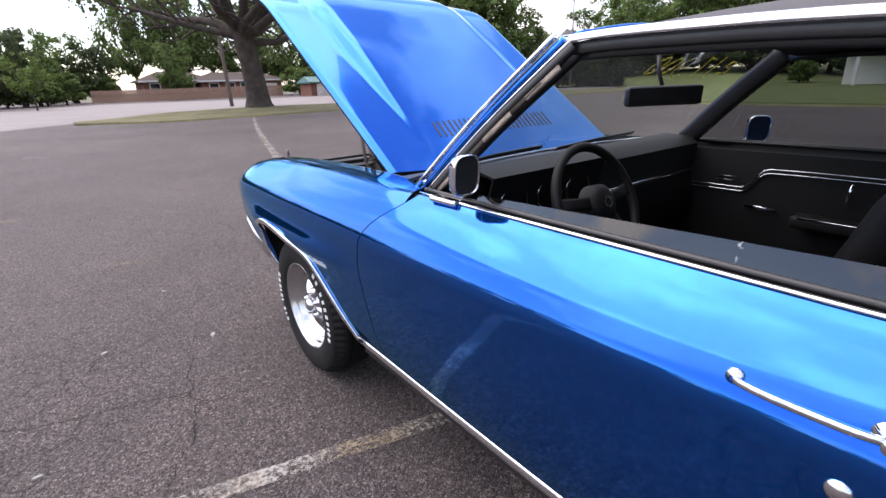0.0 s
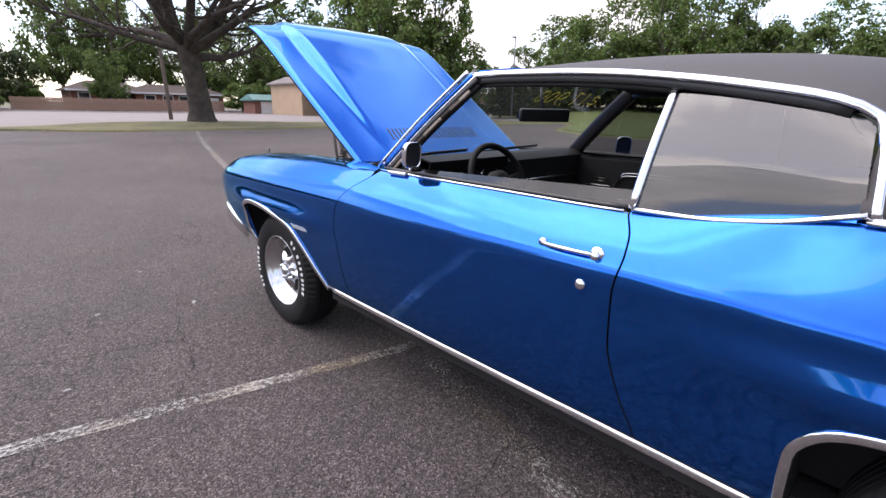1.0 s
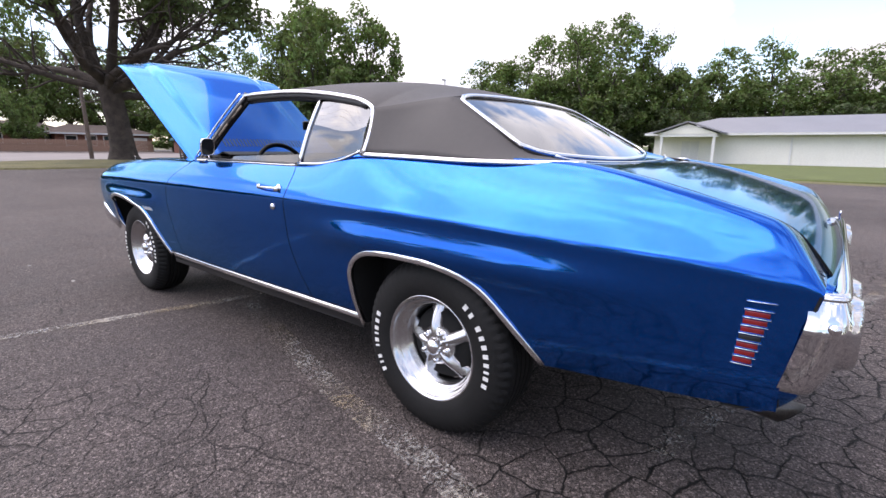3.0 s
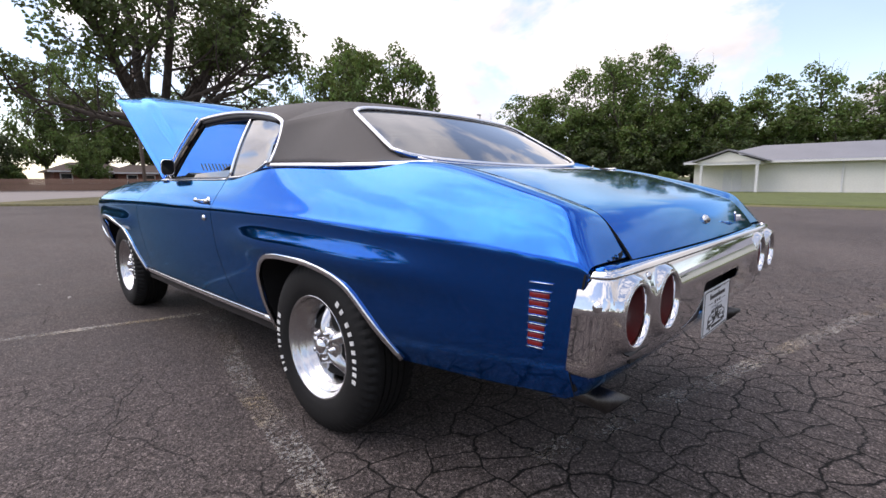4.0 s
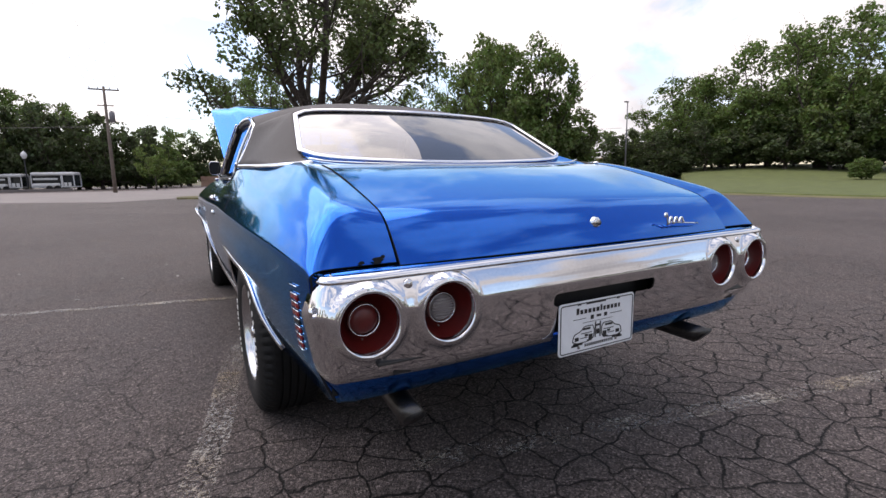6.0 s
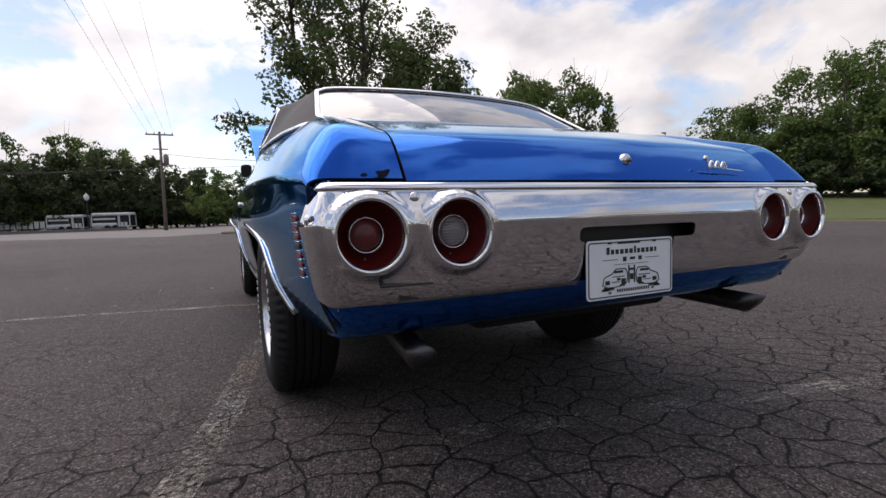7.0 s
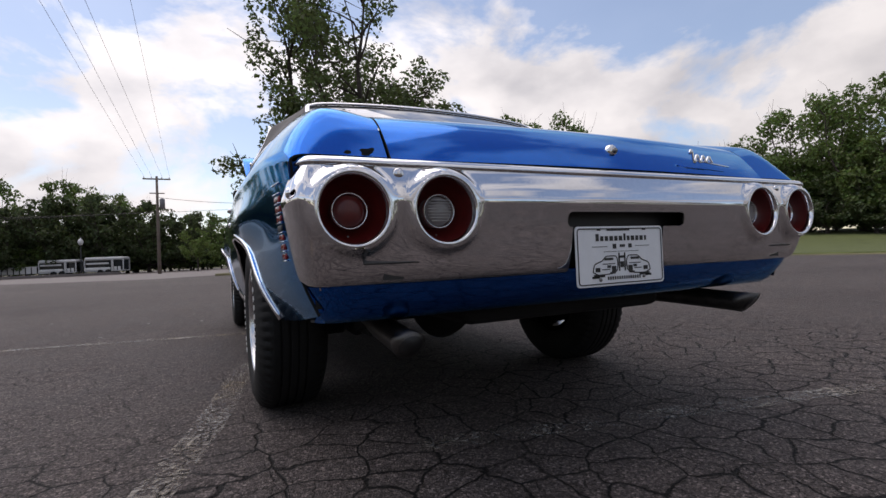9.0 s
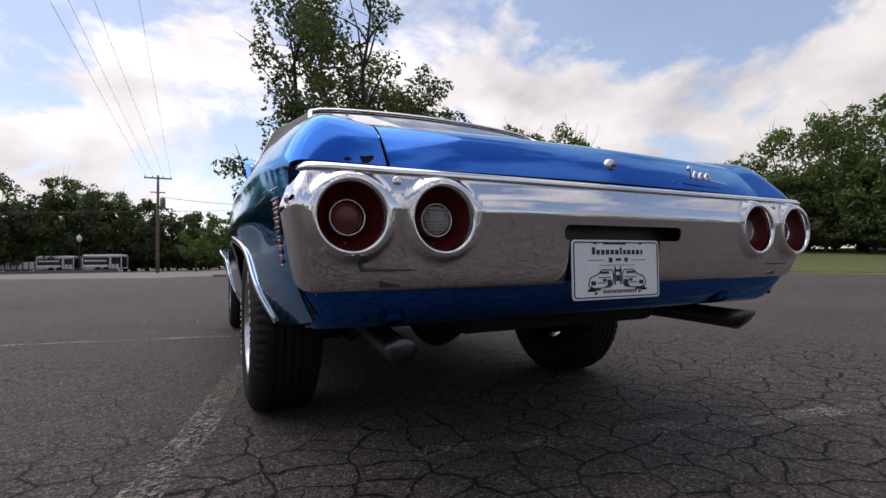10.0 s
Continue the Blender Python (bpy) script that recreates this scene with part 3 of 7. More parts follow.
for s in (-1, 1):
    a = np.array([(s * 0.742, 1.965, 0.985), (s * 0.690, 1.76, 1.185), (s * 0.640, 1.565, 1.352)])
    a = spline(a, 12)
    strip("a_pillar", a, 0.020, 0.020, (s, 0.3, 0.3), PAINT, car)
    strip("a_pillar_inner", a + (-s * 0.020, -0.012, -0.006), 0.075, 0.030, (s, 0, 0.2), BLACK, car)
    strip("a_pillar_trim", a + (s * 0.010, 0.018, 0.012), 0.012, 0.010, (s, 0.4, 0.4), CHROME, car)
    strip("window_channel", a + (s * 0.004, -0.026, -0.014), 0.022, 0.020, (s, 0, 0.2), BLACK, car)
    strip("window_channel_trim", a + (s * 0.011, -0.016, -0.008), 0.005, 0.006, (s, 0, 0.2), CHROME, car)
    for k in range(5):
        q = a[1 + 2 * k:4 + 2 * k] if k < 4 else a[8:11]
        strip("weather_strip", (q + (s * 0.006, -0.038, -0.022)), 0.016 - 0.002 * (k % 2), 0.010, (s, 0, 0.2), DIRT if k % 2 else FOAM, car, "perished weather strip")
    d = [(s * (drip_h(y) + 0.006), y, drip_z(y) - 0.004) for y in np.linspace(1.575, 0.47, 30)]
    rear_run = spline([(s * 0.699, 0.47, 1.256), (s * 0.709, 0.432, 1.232), (s * 0.722, 0.420, 1.195), (s * 0.752, 0.408, 1.13), (s * 0.797, 0.398, 1.052)], 14)
    strip("drip_rail_trim", np.vstack([d, rear_run[1:]]), 0.019, 0.014, (s, 0, 0.35), CHROME, car, "bright chrome drip rail moulding")
    dn = [(s * (drip_h(y) - 0.004), y, drip_z(y) - 0.022) for y in np.linspace(1.56, 0.48, 26)]
    strip("window_seal", dn, 0.026, 0.016, (s, 0, 0), BLACK, car)
    dn2 = [(s * (drip_h(y) - 0.022), y, drip_z(y) - 0.036) for y in np.linspace(1.55, 0.55, 20)]
    strip("roof_rail", dn2, 0.022, 0.024, (s, 0, 0), BLACK, car)
    v = [(s * (trim_h(y) + 0.004), y, trim_z(y) - 0.003) for y in np.linspace(0.41, -0.49, 30)]
    strip("vinyl_trim", v, 0.017, 0.012, (s, 0, 0.5), CHROME, car, "chrome strip under the vinyl roof")
    # belt strip: along the door, then up under the quarter window
    b = [(s * (rail_h[7](y) - 0.004), y, rail_z[7](y) + 0.003) for y in np.linspace(1.93, 0.885, 20)]
    strip("belt_trim", b, 0.0075, 0.012, (s, 0, 1), CHROME, car)
    strip("window_seal", np.array(b) + (-s * 0.020, 0, 0.006), 0.012, 0.018, (s, 0, 1), BLACK, car)
    q = spline([(s * 0.776, 0.865, 0.990), (s * 0.780, 0.72, 0.993), (s * 0.785, 0.56, 1.012), (s * 0.790, 0.45, 1.040), (s * 0.794, 0.41, 1.052)], 18)
    strip("quarter_window_trim", q + (s * 0.010, 0, 0.006), 0.011, 0.012, (s, 0, 0.6), CHROME, car)
    # quarter glass with its chrome leading edge
    bot = spline([(0.772, 0.868, 0.985), (0.776, 0.72, 0.989), (0.781, 0.56, 1.008), (0.786, 0.45, 1.036), (0.788, 0.416, 1.050)], 14)
    top = spline([(0.640, 0.845, 1.312), (0.658, 0.70, 1.297), (0.676, 0.56, 1.270), (0.698, 0.462, 1.237), (0.712, 0.437, 1.215)], 14)
    P = [[(s * (bb[0] + (tt[0] - bb[0]) * f + 0.012 * math.sin(math.pi * f)), bb[1] + (tt[1] - bb[1]) * f, bb[2] + (tt[2] - bb[2]) * f) for f in np.linspace(0, 1, 8)] for bb, tt in zip(bot, top)]
    g = sheet("quarter_window", P, SIDE_GLASS, car, "dark tinted quarter window glass", thick=0.0)
    strip("quarter_window_edge", np.array(P[0]) + (s * 0.004, 0.004, 0), 0.022, 0.014, (s, 0, 0.4), CHROME, car)
    # door glass wound down, its top edge standing above the sill
    P = [[(s * (0.765 - (z - 0.98) * 0.35), y + (z - 0.98) * -0.1, z) for z in (0.93, 0.985, 1.012 + 0.028 * (1.72 - y) / 0.85)] for y in np.linspace(0.88, 1.72, 6)]
    if s > 0:
        P = [[(0.772 - (z - 0.98) * 0.36 + 0.01 * math.sin(math.pi * (z - 0.93) / 0.42), 0.87 + (2.0 - (z - 0.93) * 0.98 - 0.87) * f, z) for z in np.linspace(0.93, 1.335, 7)] for f in np.linspace(0, 1, 8)]
    g = sheet("door_glass", P, DOOR_GLASS if s < 0 else RIGHT_GLASS, car, "lowered tinted door glass" if s < 0 else "closed tinted door glass", thick=0.0)
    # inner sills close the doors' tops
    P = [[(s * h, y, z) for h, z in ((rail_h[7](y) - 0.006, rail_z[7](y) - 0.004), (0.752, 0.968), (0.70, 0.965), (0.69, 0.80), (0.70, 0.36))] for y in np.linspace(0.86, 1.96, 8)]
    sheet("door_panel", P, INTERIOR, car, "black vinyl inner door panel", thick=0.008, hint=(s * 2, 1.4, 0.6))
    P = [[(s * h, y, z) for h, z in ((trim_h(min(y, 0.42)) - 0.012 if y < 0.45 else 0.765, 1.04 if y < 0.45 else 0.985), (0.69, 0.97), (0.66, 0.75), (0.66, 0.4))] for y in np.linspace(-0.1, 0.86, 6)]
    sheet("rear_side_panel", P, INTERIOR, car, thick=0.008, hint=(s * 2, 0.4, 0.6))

# rear window
top = np.array([np.array((-0.590 * u, 0.058 + 0.046 * u * u, 1.289 - 0.013 * u * u)) + np.array((0, -0.87, -0.49)) * 0.05 * u ** 16 for u in np.linspace(1, 0, 16)])
bot = np.array([np.array((-0.648 * u, -0.376 + 0.098 * u * u, 1.034 + 0.026 * u * u)) - np.array((0, -0.87, -0.49)) * 0.05 * u ** 16 for u in np.linspace(1, 0, 16)])
for s in (-1, 1):
    for edge, sign in ((top, 1), (bot, -1)):
        c = edge[0] - np.array((0, -0.87, -0.49)) * 0.05 * sign
        mk("window_corner", [(s * p[0], p[1], p[2] - 0.003) for p in (c, edge[0], edge[1], edge[2], edge[3])], [(0, 1, 2, 3, 4)], VINYL, car, smooth=False)
top, bot = np.vstack([top, top[::-1][1:] * (-1, 1, 1)]), np.vstack([bot, bot[::-1][1:] * (-1, 1, 1)])
P = np.array([[b + (t - b) * f + np.array((0, -0.004, 0.006)) * math.sin(math.pi * f) * (1 - min(1.0, abs(b[0] / 0.648)) ** 5) for f in np.linspace(0, 1, 10)] for b, t in zip(bot, top)])
sheet("rear_window", P, REAR_GLASS, car, "tinted rear window glass reflecting the sky", thick=0.0)
ring = np.vstack([top, P[-1][::-1][1:-1], bot[::-1], P[0][1:-1]])
out = np.array([(0.15 * np.sign(p[0]), -0.5, 0.8) for p in ring])
strip("rear_window_trim", ring + (0, -0.004, 0.006), 0.020, 0.012, out, CHROME, car, "chrome rear window surround", closed=True)

# tulip panel between window and lid
P = []
for x in np.linspace(-1, 1, 25):
    i = int(round((x + 1) / 2 * (len(bot) - 1)))
    b = bot[i]
    P.append([(b[0] * (1 + 0.0 * f), b[1] - 0.005 + (min(-0.505, b[1] - 0.06) - b[1]) * f, b[2] - 0.004 + (1.018 - b[2]) * f) for f in np.linspace(0, 1, 5)])
sheet("rear_deck_filler", P, PAINT, car)
tl = np.array([p[2] for p in P]) + (0, 0, 0.006)
strip("rear_deck_trim", tl, 0.012, 0.008, (0, 0, 1), CHROME, car)

# trunk lid
lid = []
LID = [(-0.512, 0.0), (-0.56, 0.004), (-0.62, 0.007), (-0.70, 0.009), (-0.80, 0.010), (-0.90, 0.011), (-0.96, 0.011), (-1.0, 0.011), (-1.015, 0.010), (-1.03, 0.010), (-1.04, 0.010), (-1.05, 0.010), (-1.058, 0.009), (-1.066, 0.009), (-1.074, 0.008), (-1.082, 0.008),
       (-1.09, 0.007), (-1.10, 0.006), (-1.108, 0.005), (-1.116, 0.004), (-1.122, 0.002)]
for y, crown in LID:
    row = []
    for s in np.linspace(-1, 1, 33):
        zz = tail_cut(y, rail_z[8](y))
        row.append((0.643 * s, y - 0.022 * (1 - s * s) * smooth(-0.95, -1.1, y) - 0.008 * smooth(-1.03, -1.116, y), zz + crown * (1 - s * s)))
    lid.append(row)
sheet("trunk_lid", lid, PAINT, car)
lid_mid = [r[16] for r in lid]


def lid_y(z):
    """Where the lid's middle line stands at height z."""
    a, b = next((a, b) for a, b in zip(lid_mid, lid_mid[1:]) if a[2] >= z >= b[2])
    return a[1] + (b[1] - a[1]) * (a[2] - z) / (a[2] - b[2])


under_lid = [[(0.66 * s, y, z - 0.03) for s in np.linspace(-1, 1, 5)] for y, z in ((-0.50, 1.02), (-0.9, 0.93), (-1.06, 0.87), (-1.11, 0.77))]
sheet("trunk_gutter", under_lid, UNDER, car)
lathe("trunk_lock", [(-0.006, 0.0), (-0.006, 0.013), (-0.003, 0.0165), (0.006, 0.018)], CHROME, car, axis="y", n=20, at=(0, lid_y(0.838) - 0.002, 0.838))
lathe("lock_cover", [(-0.006, 0.0), (-0.005, 0.007), (0.0, 0.008)], STEEL, car, axis="y", n=16, at=(0.004, lid_y(0.838) - 0.008, 0.838))
# chrome script, kept as a plain flourish
sc = [(0.30 + 0.17 * f, -1.139 + 0.006 * f, 0.823 - 0.012 * f) for f in np.linspace(0, 1, 8)]
strip("script_badge", sc, 0.004, 0.004, (0, -1, 0.2), CHROME, car, "chrome script badge")
w = [(0.285 + 0.10 * f, -1.139, 0.828 + 0.013 * math.sin(f * 24) * (1 - 0.45 * f) + (0.012 if f < 0.15 else 0)) for f in np.linspace(0, 1, 40)]
strip("script_badge", w, 0.0075, 0.006, (0, -1, 0.2), CHROME, car, "chrome script badge")

# paint flaked off above the bumper
for x, z, w in ((-0.735, 0.792, 0.009), (-0.695, 0.795, 0.015), (-0.682, 0.801, 0.008)):
    ang = np.linspace(0, 2 * math.pi, 11, endpoint=False)
    rr = [w * (0.6 + 0.5 * random.Random(int(1000 * w) + k).random()) for k in range(11)]
    V = [(x + r * math.cos(t), -1.123 + (z - 0.785) * 0.42 - 0.002, z + 0.6 * r * math.sin(t)) for r, t in zip(rr, ang)]
    mk("paint_chip", V, [tuple(range(11))], UNDER, car, "flaked paint spot", smooth=False)

# painted ledge between lid and bumper
strip("tail_ledge", [(x, -1.118 - 0.026 * (1 - (x / 0.83) ** 2), 0.770) for x in np.linspace(-0.82, 0.82, 21)], 0.03, 0.016, (0, -0.3, 1), PAINT, car)

# ---- rear bumper with lamps ----
plan = [(0, -1.178), (0.3, -1.178), (0.55, -1.178), (0.72, -1.177), (0.795, -1.174), (0.834, -1.164), (0.853, -1.144), (0.862, -1.115), (0.866, -1.082)]
plan = [(x, y - 0.014) for x, y in plan]
plan = spline([(-x, y) for x, y in plan[::-1]] + plan[1:], 230)
prof = [(-0.052, 0.7735), (-0.040, 0.773), (-0.032, 0.767), (-0.016, 0.735), (-0.004, 0.702), (0.0, 0.688), (-0.002, 0.672), (-0.008, 0.62), (-0.016, 0.56), (-0.022, 0.535), (-0.034, 0.518), (-0.07, 0.513)]
prof = spline(prof, 46)
tan = np.gradient(plan, axis=0)
nrm = np.stack([tan[:, 1], -tan[:, 0]], 1)
nrm /= np.linalg.norm(nrm, axis=1)[:, None]


def bumper_lean(x, z):
    """The bumper's lower face leans forward, most at its ends."""
    return (0.05 + 0.13 * smooth(0.5, 0.85, abs(x))) * max(0.0, 0.715 - z)


LAMPS = [(-0.742, 1), (-0.545, 0), (0.538, 0), (0.738, 1)]


def lamp_pod(x, y, z):
    """Round the lamps the bumper swells to a flat seat."""
    r, lx = min((math.hypot(x - a, z - 0.668), a) for a, _ in LAMPS)
    return y + (float(np.interp(lx, plan[:, 0], plan[:, 1])) - y) * smooth(0.096, 0.079, r) * smooth(-1.12, -1.16, y)


P = [[((p[0] + n[0] * o) * (1 - 0.10 * max(0.0, 0.69 - z) * smooth(0.55, 0.86, abs(p[0]))), lamp_pod(p[0] + n[0] * o, p[1] + n[1] * o + bumper_lean(p[0], z), z), z) for o, z in prof] for p, n in zip(plan, nrm)]
bumper = sheet("rear_bumper", P, CHROME, car, "polished chrome rear bumper", thick=0.006, hint=(0, -0.6, 0.64))
cut = []
for x, _ in LAMPS:
    V, F = lathe_data([(-0.15, 0.0), (-0.15, 0.070), (0.2, 0.070), (0.2, 0.0)], 40, "y")
    c = mk("cutter", V, F, CHROME)
    c.location = (x, -1.16, 0.668)
    cut.append(c)
# plate opening: a slot above, the plate's width below
for lo, hi in (((-0.220, -1.30, 0.627), (0.190, -1.0, 0.664)), ((-0.203, -1.31, 0.40), (0.110, -0.99, 0.640))):
    bm = box_bm(lo, hi, 0.014, 3)
    me = bpy.data.meshes.new("cutter")
    bm.to_mesh(me)
    bm.free()
    cut.append(new("cutter", me))
carve(bumper, cut)
for x, outer in LAMPS:
    yb = float(np.interp(x, plan[:, 0], plan[:, 1]))
    tilt = pose(x, yb, 0.668)
    lamp = lathe("tail_lamp", [(0.016, 0.0665), (0.003, 0.0680), (0.0, 0.0700), (-0.0015, 0.0735), (0.001, 0.0775), (0.012, 0.0785)], CHROME, car, "round tail lamp with chrome bezel", axis="y")
    bowl = lathe("lamp_bowl", [(0.008, 0.0675), (0.040, 0.064), (0.064, 0.052), (0.074, 0.038), (0.078, 0.0)], DARK_RED, lamp, axis="y")
    lens = lathe("lens", [(0.038, 0.0), (0.039, 0.018), (0.043, 0.028), (0.052, 0.034), (0.074, 0.036)], RED_LENS if outer else CLEAR_LENS, lamp, axis="y")
    lathe("lens_ring", [(0.049, 0.0340), (0.042, 0.0347), (0.042, 0.0367), (0.052, 0.0375)], CHROME, lamp, axis="y")
    lathe("lens_screw", [(0.063, 0.0), (0.063, 0.0025), (0.070, 0.003)], STEEL, lamp, axis="y", n=10, at=(0.0, 0.0, -0.051))
    if not outer:
        rib = [(-0.03, -0.022 + 0.0063 * k, 0.03, -0.0195 + 0.0063 * k) for k in range(8)]
        rib = [(-math.sqrt(max(0.031 ** 2 - v0 ** 2, 1e-6)), v0, math.sqrt(max(0.031 ** 2 - v0 ** 2, 1e-6)), v1) for _, v0, _, v1 in rib]
        flat_bars("lens_rib", rib, CLEAR_LENS, lamp, lambda u, v, e: (u, 0.0405 - 2 * e, v), rise=0.002)
    lamp.matrix_world = tilt
lip = [(p[0] - n[0] * 0.030, p[1] - n[1] * 0.030, 0.7655) for p, n in zip(plan, nrm)]
strip("bumper_lip", lip, 0.020, 0.012, [(n[0], n[1], 0.9) for n in nrm], CHROME, car, "rolled chrome upper lip of the bumper")
for x, z in ((-0.645, 0.742), (0.645, 0.742)):
    lathe("bumper_bolt", [(-0.003, 0.0), (-0.0025, 0.008), (0.0, 0.0115), (0.004, 0.0125)], CHROME, car, axis="y", n=20, at=(x, -1.174, z))
for s in (-1, 1):
    lathe("bumper_bolt", [(-s * -0.006, 0.0), (-s * -0.005, 0.008), (0, 0.012)], CHROME, car, axis="x", n=20, at=(s * 0.858, -1.145, 0.702))
    part("bumper_slot", box_bm((s * 0.655 - 0.022, -1.1500, 0.526), (s * 0.655 + 0.022, -1.130, 0.541)), BLACK, car)
    part("bumper_slot", box_bm((s * 0.66 - 0.06, -1.1640, 0.5585), (s * 0.66 + 0.06, -1.14, 0.5625), 0.0015), BLACK, car)
# recess behind the plate
part("plate_recess", box_bm((-0.26, -1.128, 0.515), (0.23, -1.10, 0.70)), BLACK, car)


def rounded(w, h, r, n=6):
    """Outline of a rectangle w by h with rounded corners, its low left corner at the origin."""
    out = []
    for cx, cy, a0 in ((w - r, r, -90), (w - r, h - r, 0), (r, h - r, 90), (r, r, 180)):
        out += [(cx + r * math.cos(radians(a0 + 90 * k / n)), cy + r * math.sin(radians(a0 + 90 * k / n))) for k in range(n + 1)]
    return out


rim = rounded(0.30, 0.15, 0.010)
k = len(rim)
V = [(-0.1975 + a, y, 0.478 + b) for y in (-1.1800, -1.1775) for a, b in rim]
plate = mk("number_plate", V, [tuple(range(k)), tuple(range(2 * k - 1, k - 1, -1))] + [(i, i + k, (i + 1) % k + k, (i + 1) % k) for i in range(k)], PLATE, car, "white dealer plate with black print", smooth=False)


def on_plate(u, v, e):
    return (-0.1975 + u * 0.30, -1.1803 - e, 0.478 + v * 0.15)


rows = [(0.34, 0.925, 0.60, 0.955)]
random.seed(5)
u = 0.215
while u < 0.80:
    w = random.uniform(0.022, 0.040)
    tall = u < 0.22 or 0.5 < u < 0.545
    rows.append((u, 0.755, u + w, 0.875 if tall else 0.835))
    u += w + 0.016
rows += [(0.17, 0.655, 0.34, 0.665), (0.66, 0.655, 0.83, 0.665), (0.40, 0.62, 0.44, 0.70), (0.48, 0.645, 0.54, 0.69), (0.58, 0.63, 0.62, 0.70), (0.30, 0.57, 0.70, 0.578)]
u = 0.33
while u < 0.70:
    rows.append((u, 0.10, u + 0.016, 0.155))
    u += 0.026
for r in rows:
    flat_bars("print_mark", [r], INK, plate, on_plate)
# two printed car outlines and a gate between them
def outline(side):
    f = lambda u: u if side < 0 else 1 - u
    pts = [(0.17, 0.24), (0.19, 0.36), (0.27, 0.42), (0.33, 0.50), (0.42, 0.50), (0.45, 0.40), (0.44, 0.26), (0.36, 0.20), (0.24, 0.19), (0.17, 0.24)]
    return [on_plate(f(u), v, 0.0008) for u, v in pts]
for s in (-1, 1):
    strip("plate_drawing", spline(outline(s), 40), 0.0028, 0.001, (0, -1, 0), INK, plate, k=6)
    f = (lambda u: u) if s < 0 else (lambda u: 1 - u)
    for a, b, c, d in ((0.20, 0.24, 0.25, 0.31), (0.38, 0.22, 0.43, 0.33), (0.28, 0.36, 0.42, 0.375), (0.27, 0.27, 0.36, 0.285), (0.18, 0.15, 0.30, 0.20), (0.16, 0.135, 0.24, 0.17), (0.36, 0.20, 0.42, 0.23), (0.30, 0.43, 0.40, 0.47), (0.33, 0.30, 0.37, 0.345)):
        flat_bars("plate_drawing", [(min(f(a), f(c)), b, max(f(a), f(c)), d)], INK, plate, on_plate)
for r in ((0.46, 0.24, 0.475, 0.55), (0.525, 0.24, 0.54, 0.55), (0.46, 0.46, 0.54, 0.50), (0.48, 0.30, 0.52, 0.40)):
    flat_bars("plate_drawing", [r], INK, plate, on_plate)
fr = [on_plate((a + 0.006) / 0.30, (b + 0.006) / 0.15, 0.0008) for a, b in rounded(0.288, 0.138, 0.008)]
strip("plate_border", fr, 0.0030, 0.001, (0, -1, 0), INK, plate, closed=True, k=6)
for u, v in ((0.25, 0.11), (0.75, 0.13)):
    lathe("plate_screw", [(-0.003, 0.0), (-0.0025, 0.004), (0, 0.005)], STEEL, plate, axis="y", n=12, at=on_plate(u, v, 0))
for u in (0.25, 0.77):
    part("plate_slot", box_bm(on_plate(u - 0.02, 0.93, 0.0), on_plate(u + 0.02, 0.965, 0.001)), BLACK, plate)

# valance under the bumper
val = [(0, -1.134), (0.72, -1.128), (0.93, -1.120), (0.975, -1.108), (0.992, -1.088), (0.996, -1.068)]
val = spline([(-x, y) for x, y in val[::-1]] + val[1:], 49)
sheet("rear_valance", [[(x * (side_h(-1.09, z) - 0.001), y + o, z) for o, z in ((0.006, 0.532), (0.0, 0.526), (0.010, 0.50), (0.026, 0.474), (0.046, 0.449), (0.072, 0.434), (0.12, 0.430))] for x, y in val], PAINT, car, hint=(0, -0.5, 0.5))

# side marker louvres on the quarter panels
for s in (-1, 1):
    sheet("quarter_return", [[(s * (side_h(-1.10, z) - d), -1.116 + tail_lean(z) - 0.05 * d, z) for d in (0.0, 0.012, 0.060)] for z in np.linspace(0.462, 0.768, 10)], PAINT, car, hint=(0, 0, 0.6))
    for k in range(9):
        z = 0.738 - 0.0205 * k
        y0, long = -0.980 + 0.0022 * k, 0.060 - 0.0018 * k
        p = [(s * (side_h(y, z) + 0.003), y, z) for y in np.linspace(y0, y0 - long, 4)]
        strip("louvre_bar", p, 0.0020, 0.004, (s, 0, 0), CHROME, car)
        if k > 1:
            p = [(s * (side_h(y, z + 0.010) + 0.0005), y, z + 0.010) for y in np.linspace(y0 - 0.004, y0 - long + 0.003, 4)]
            strip("marker_lens", p, 0.013, 0.004, (s, 0, 0), MARKER_RED if k != 5 else BLACK, car)

# exhausts, axle, tank
for s in (-1, 1):
    a = spline([(s * 0.55, -0.60, 0.40), (s * 0.585, -0.85, 0.388), (s * 0.605, -1.095, 0.374)], 12)
    tip = tube("exhaust_tip", a, 0.033, EXHAUST, car, "dark steel exhaust tip, cut at a slant", k=20)
    bore = tube("exhaust_bore", a[-2:] + (0, -0.004, 0), 0.026, BLACK, car, k=16)
    for ob, k in ((tip, 20), (bore, 16)):
        for v in ob.data.vertices[-k:]:
            v.co.y -= (v.co.z - a[-1][2]) * 0.85
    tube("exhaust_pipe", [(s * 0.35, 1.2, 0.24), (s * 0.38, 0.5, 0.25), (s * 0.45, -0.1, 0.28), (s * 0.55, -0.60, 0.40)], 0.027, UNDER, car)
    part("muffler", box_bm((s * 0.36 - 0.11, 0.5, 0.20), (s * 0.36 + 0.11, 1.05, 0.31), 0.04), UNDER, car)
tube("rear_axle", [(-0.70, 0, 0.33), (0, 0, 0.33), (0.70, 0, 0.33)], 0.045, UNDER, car)
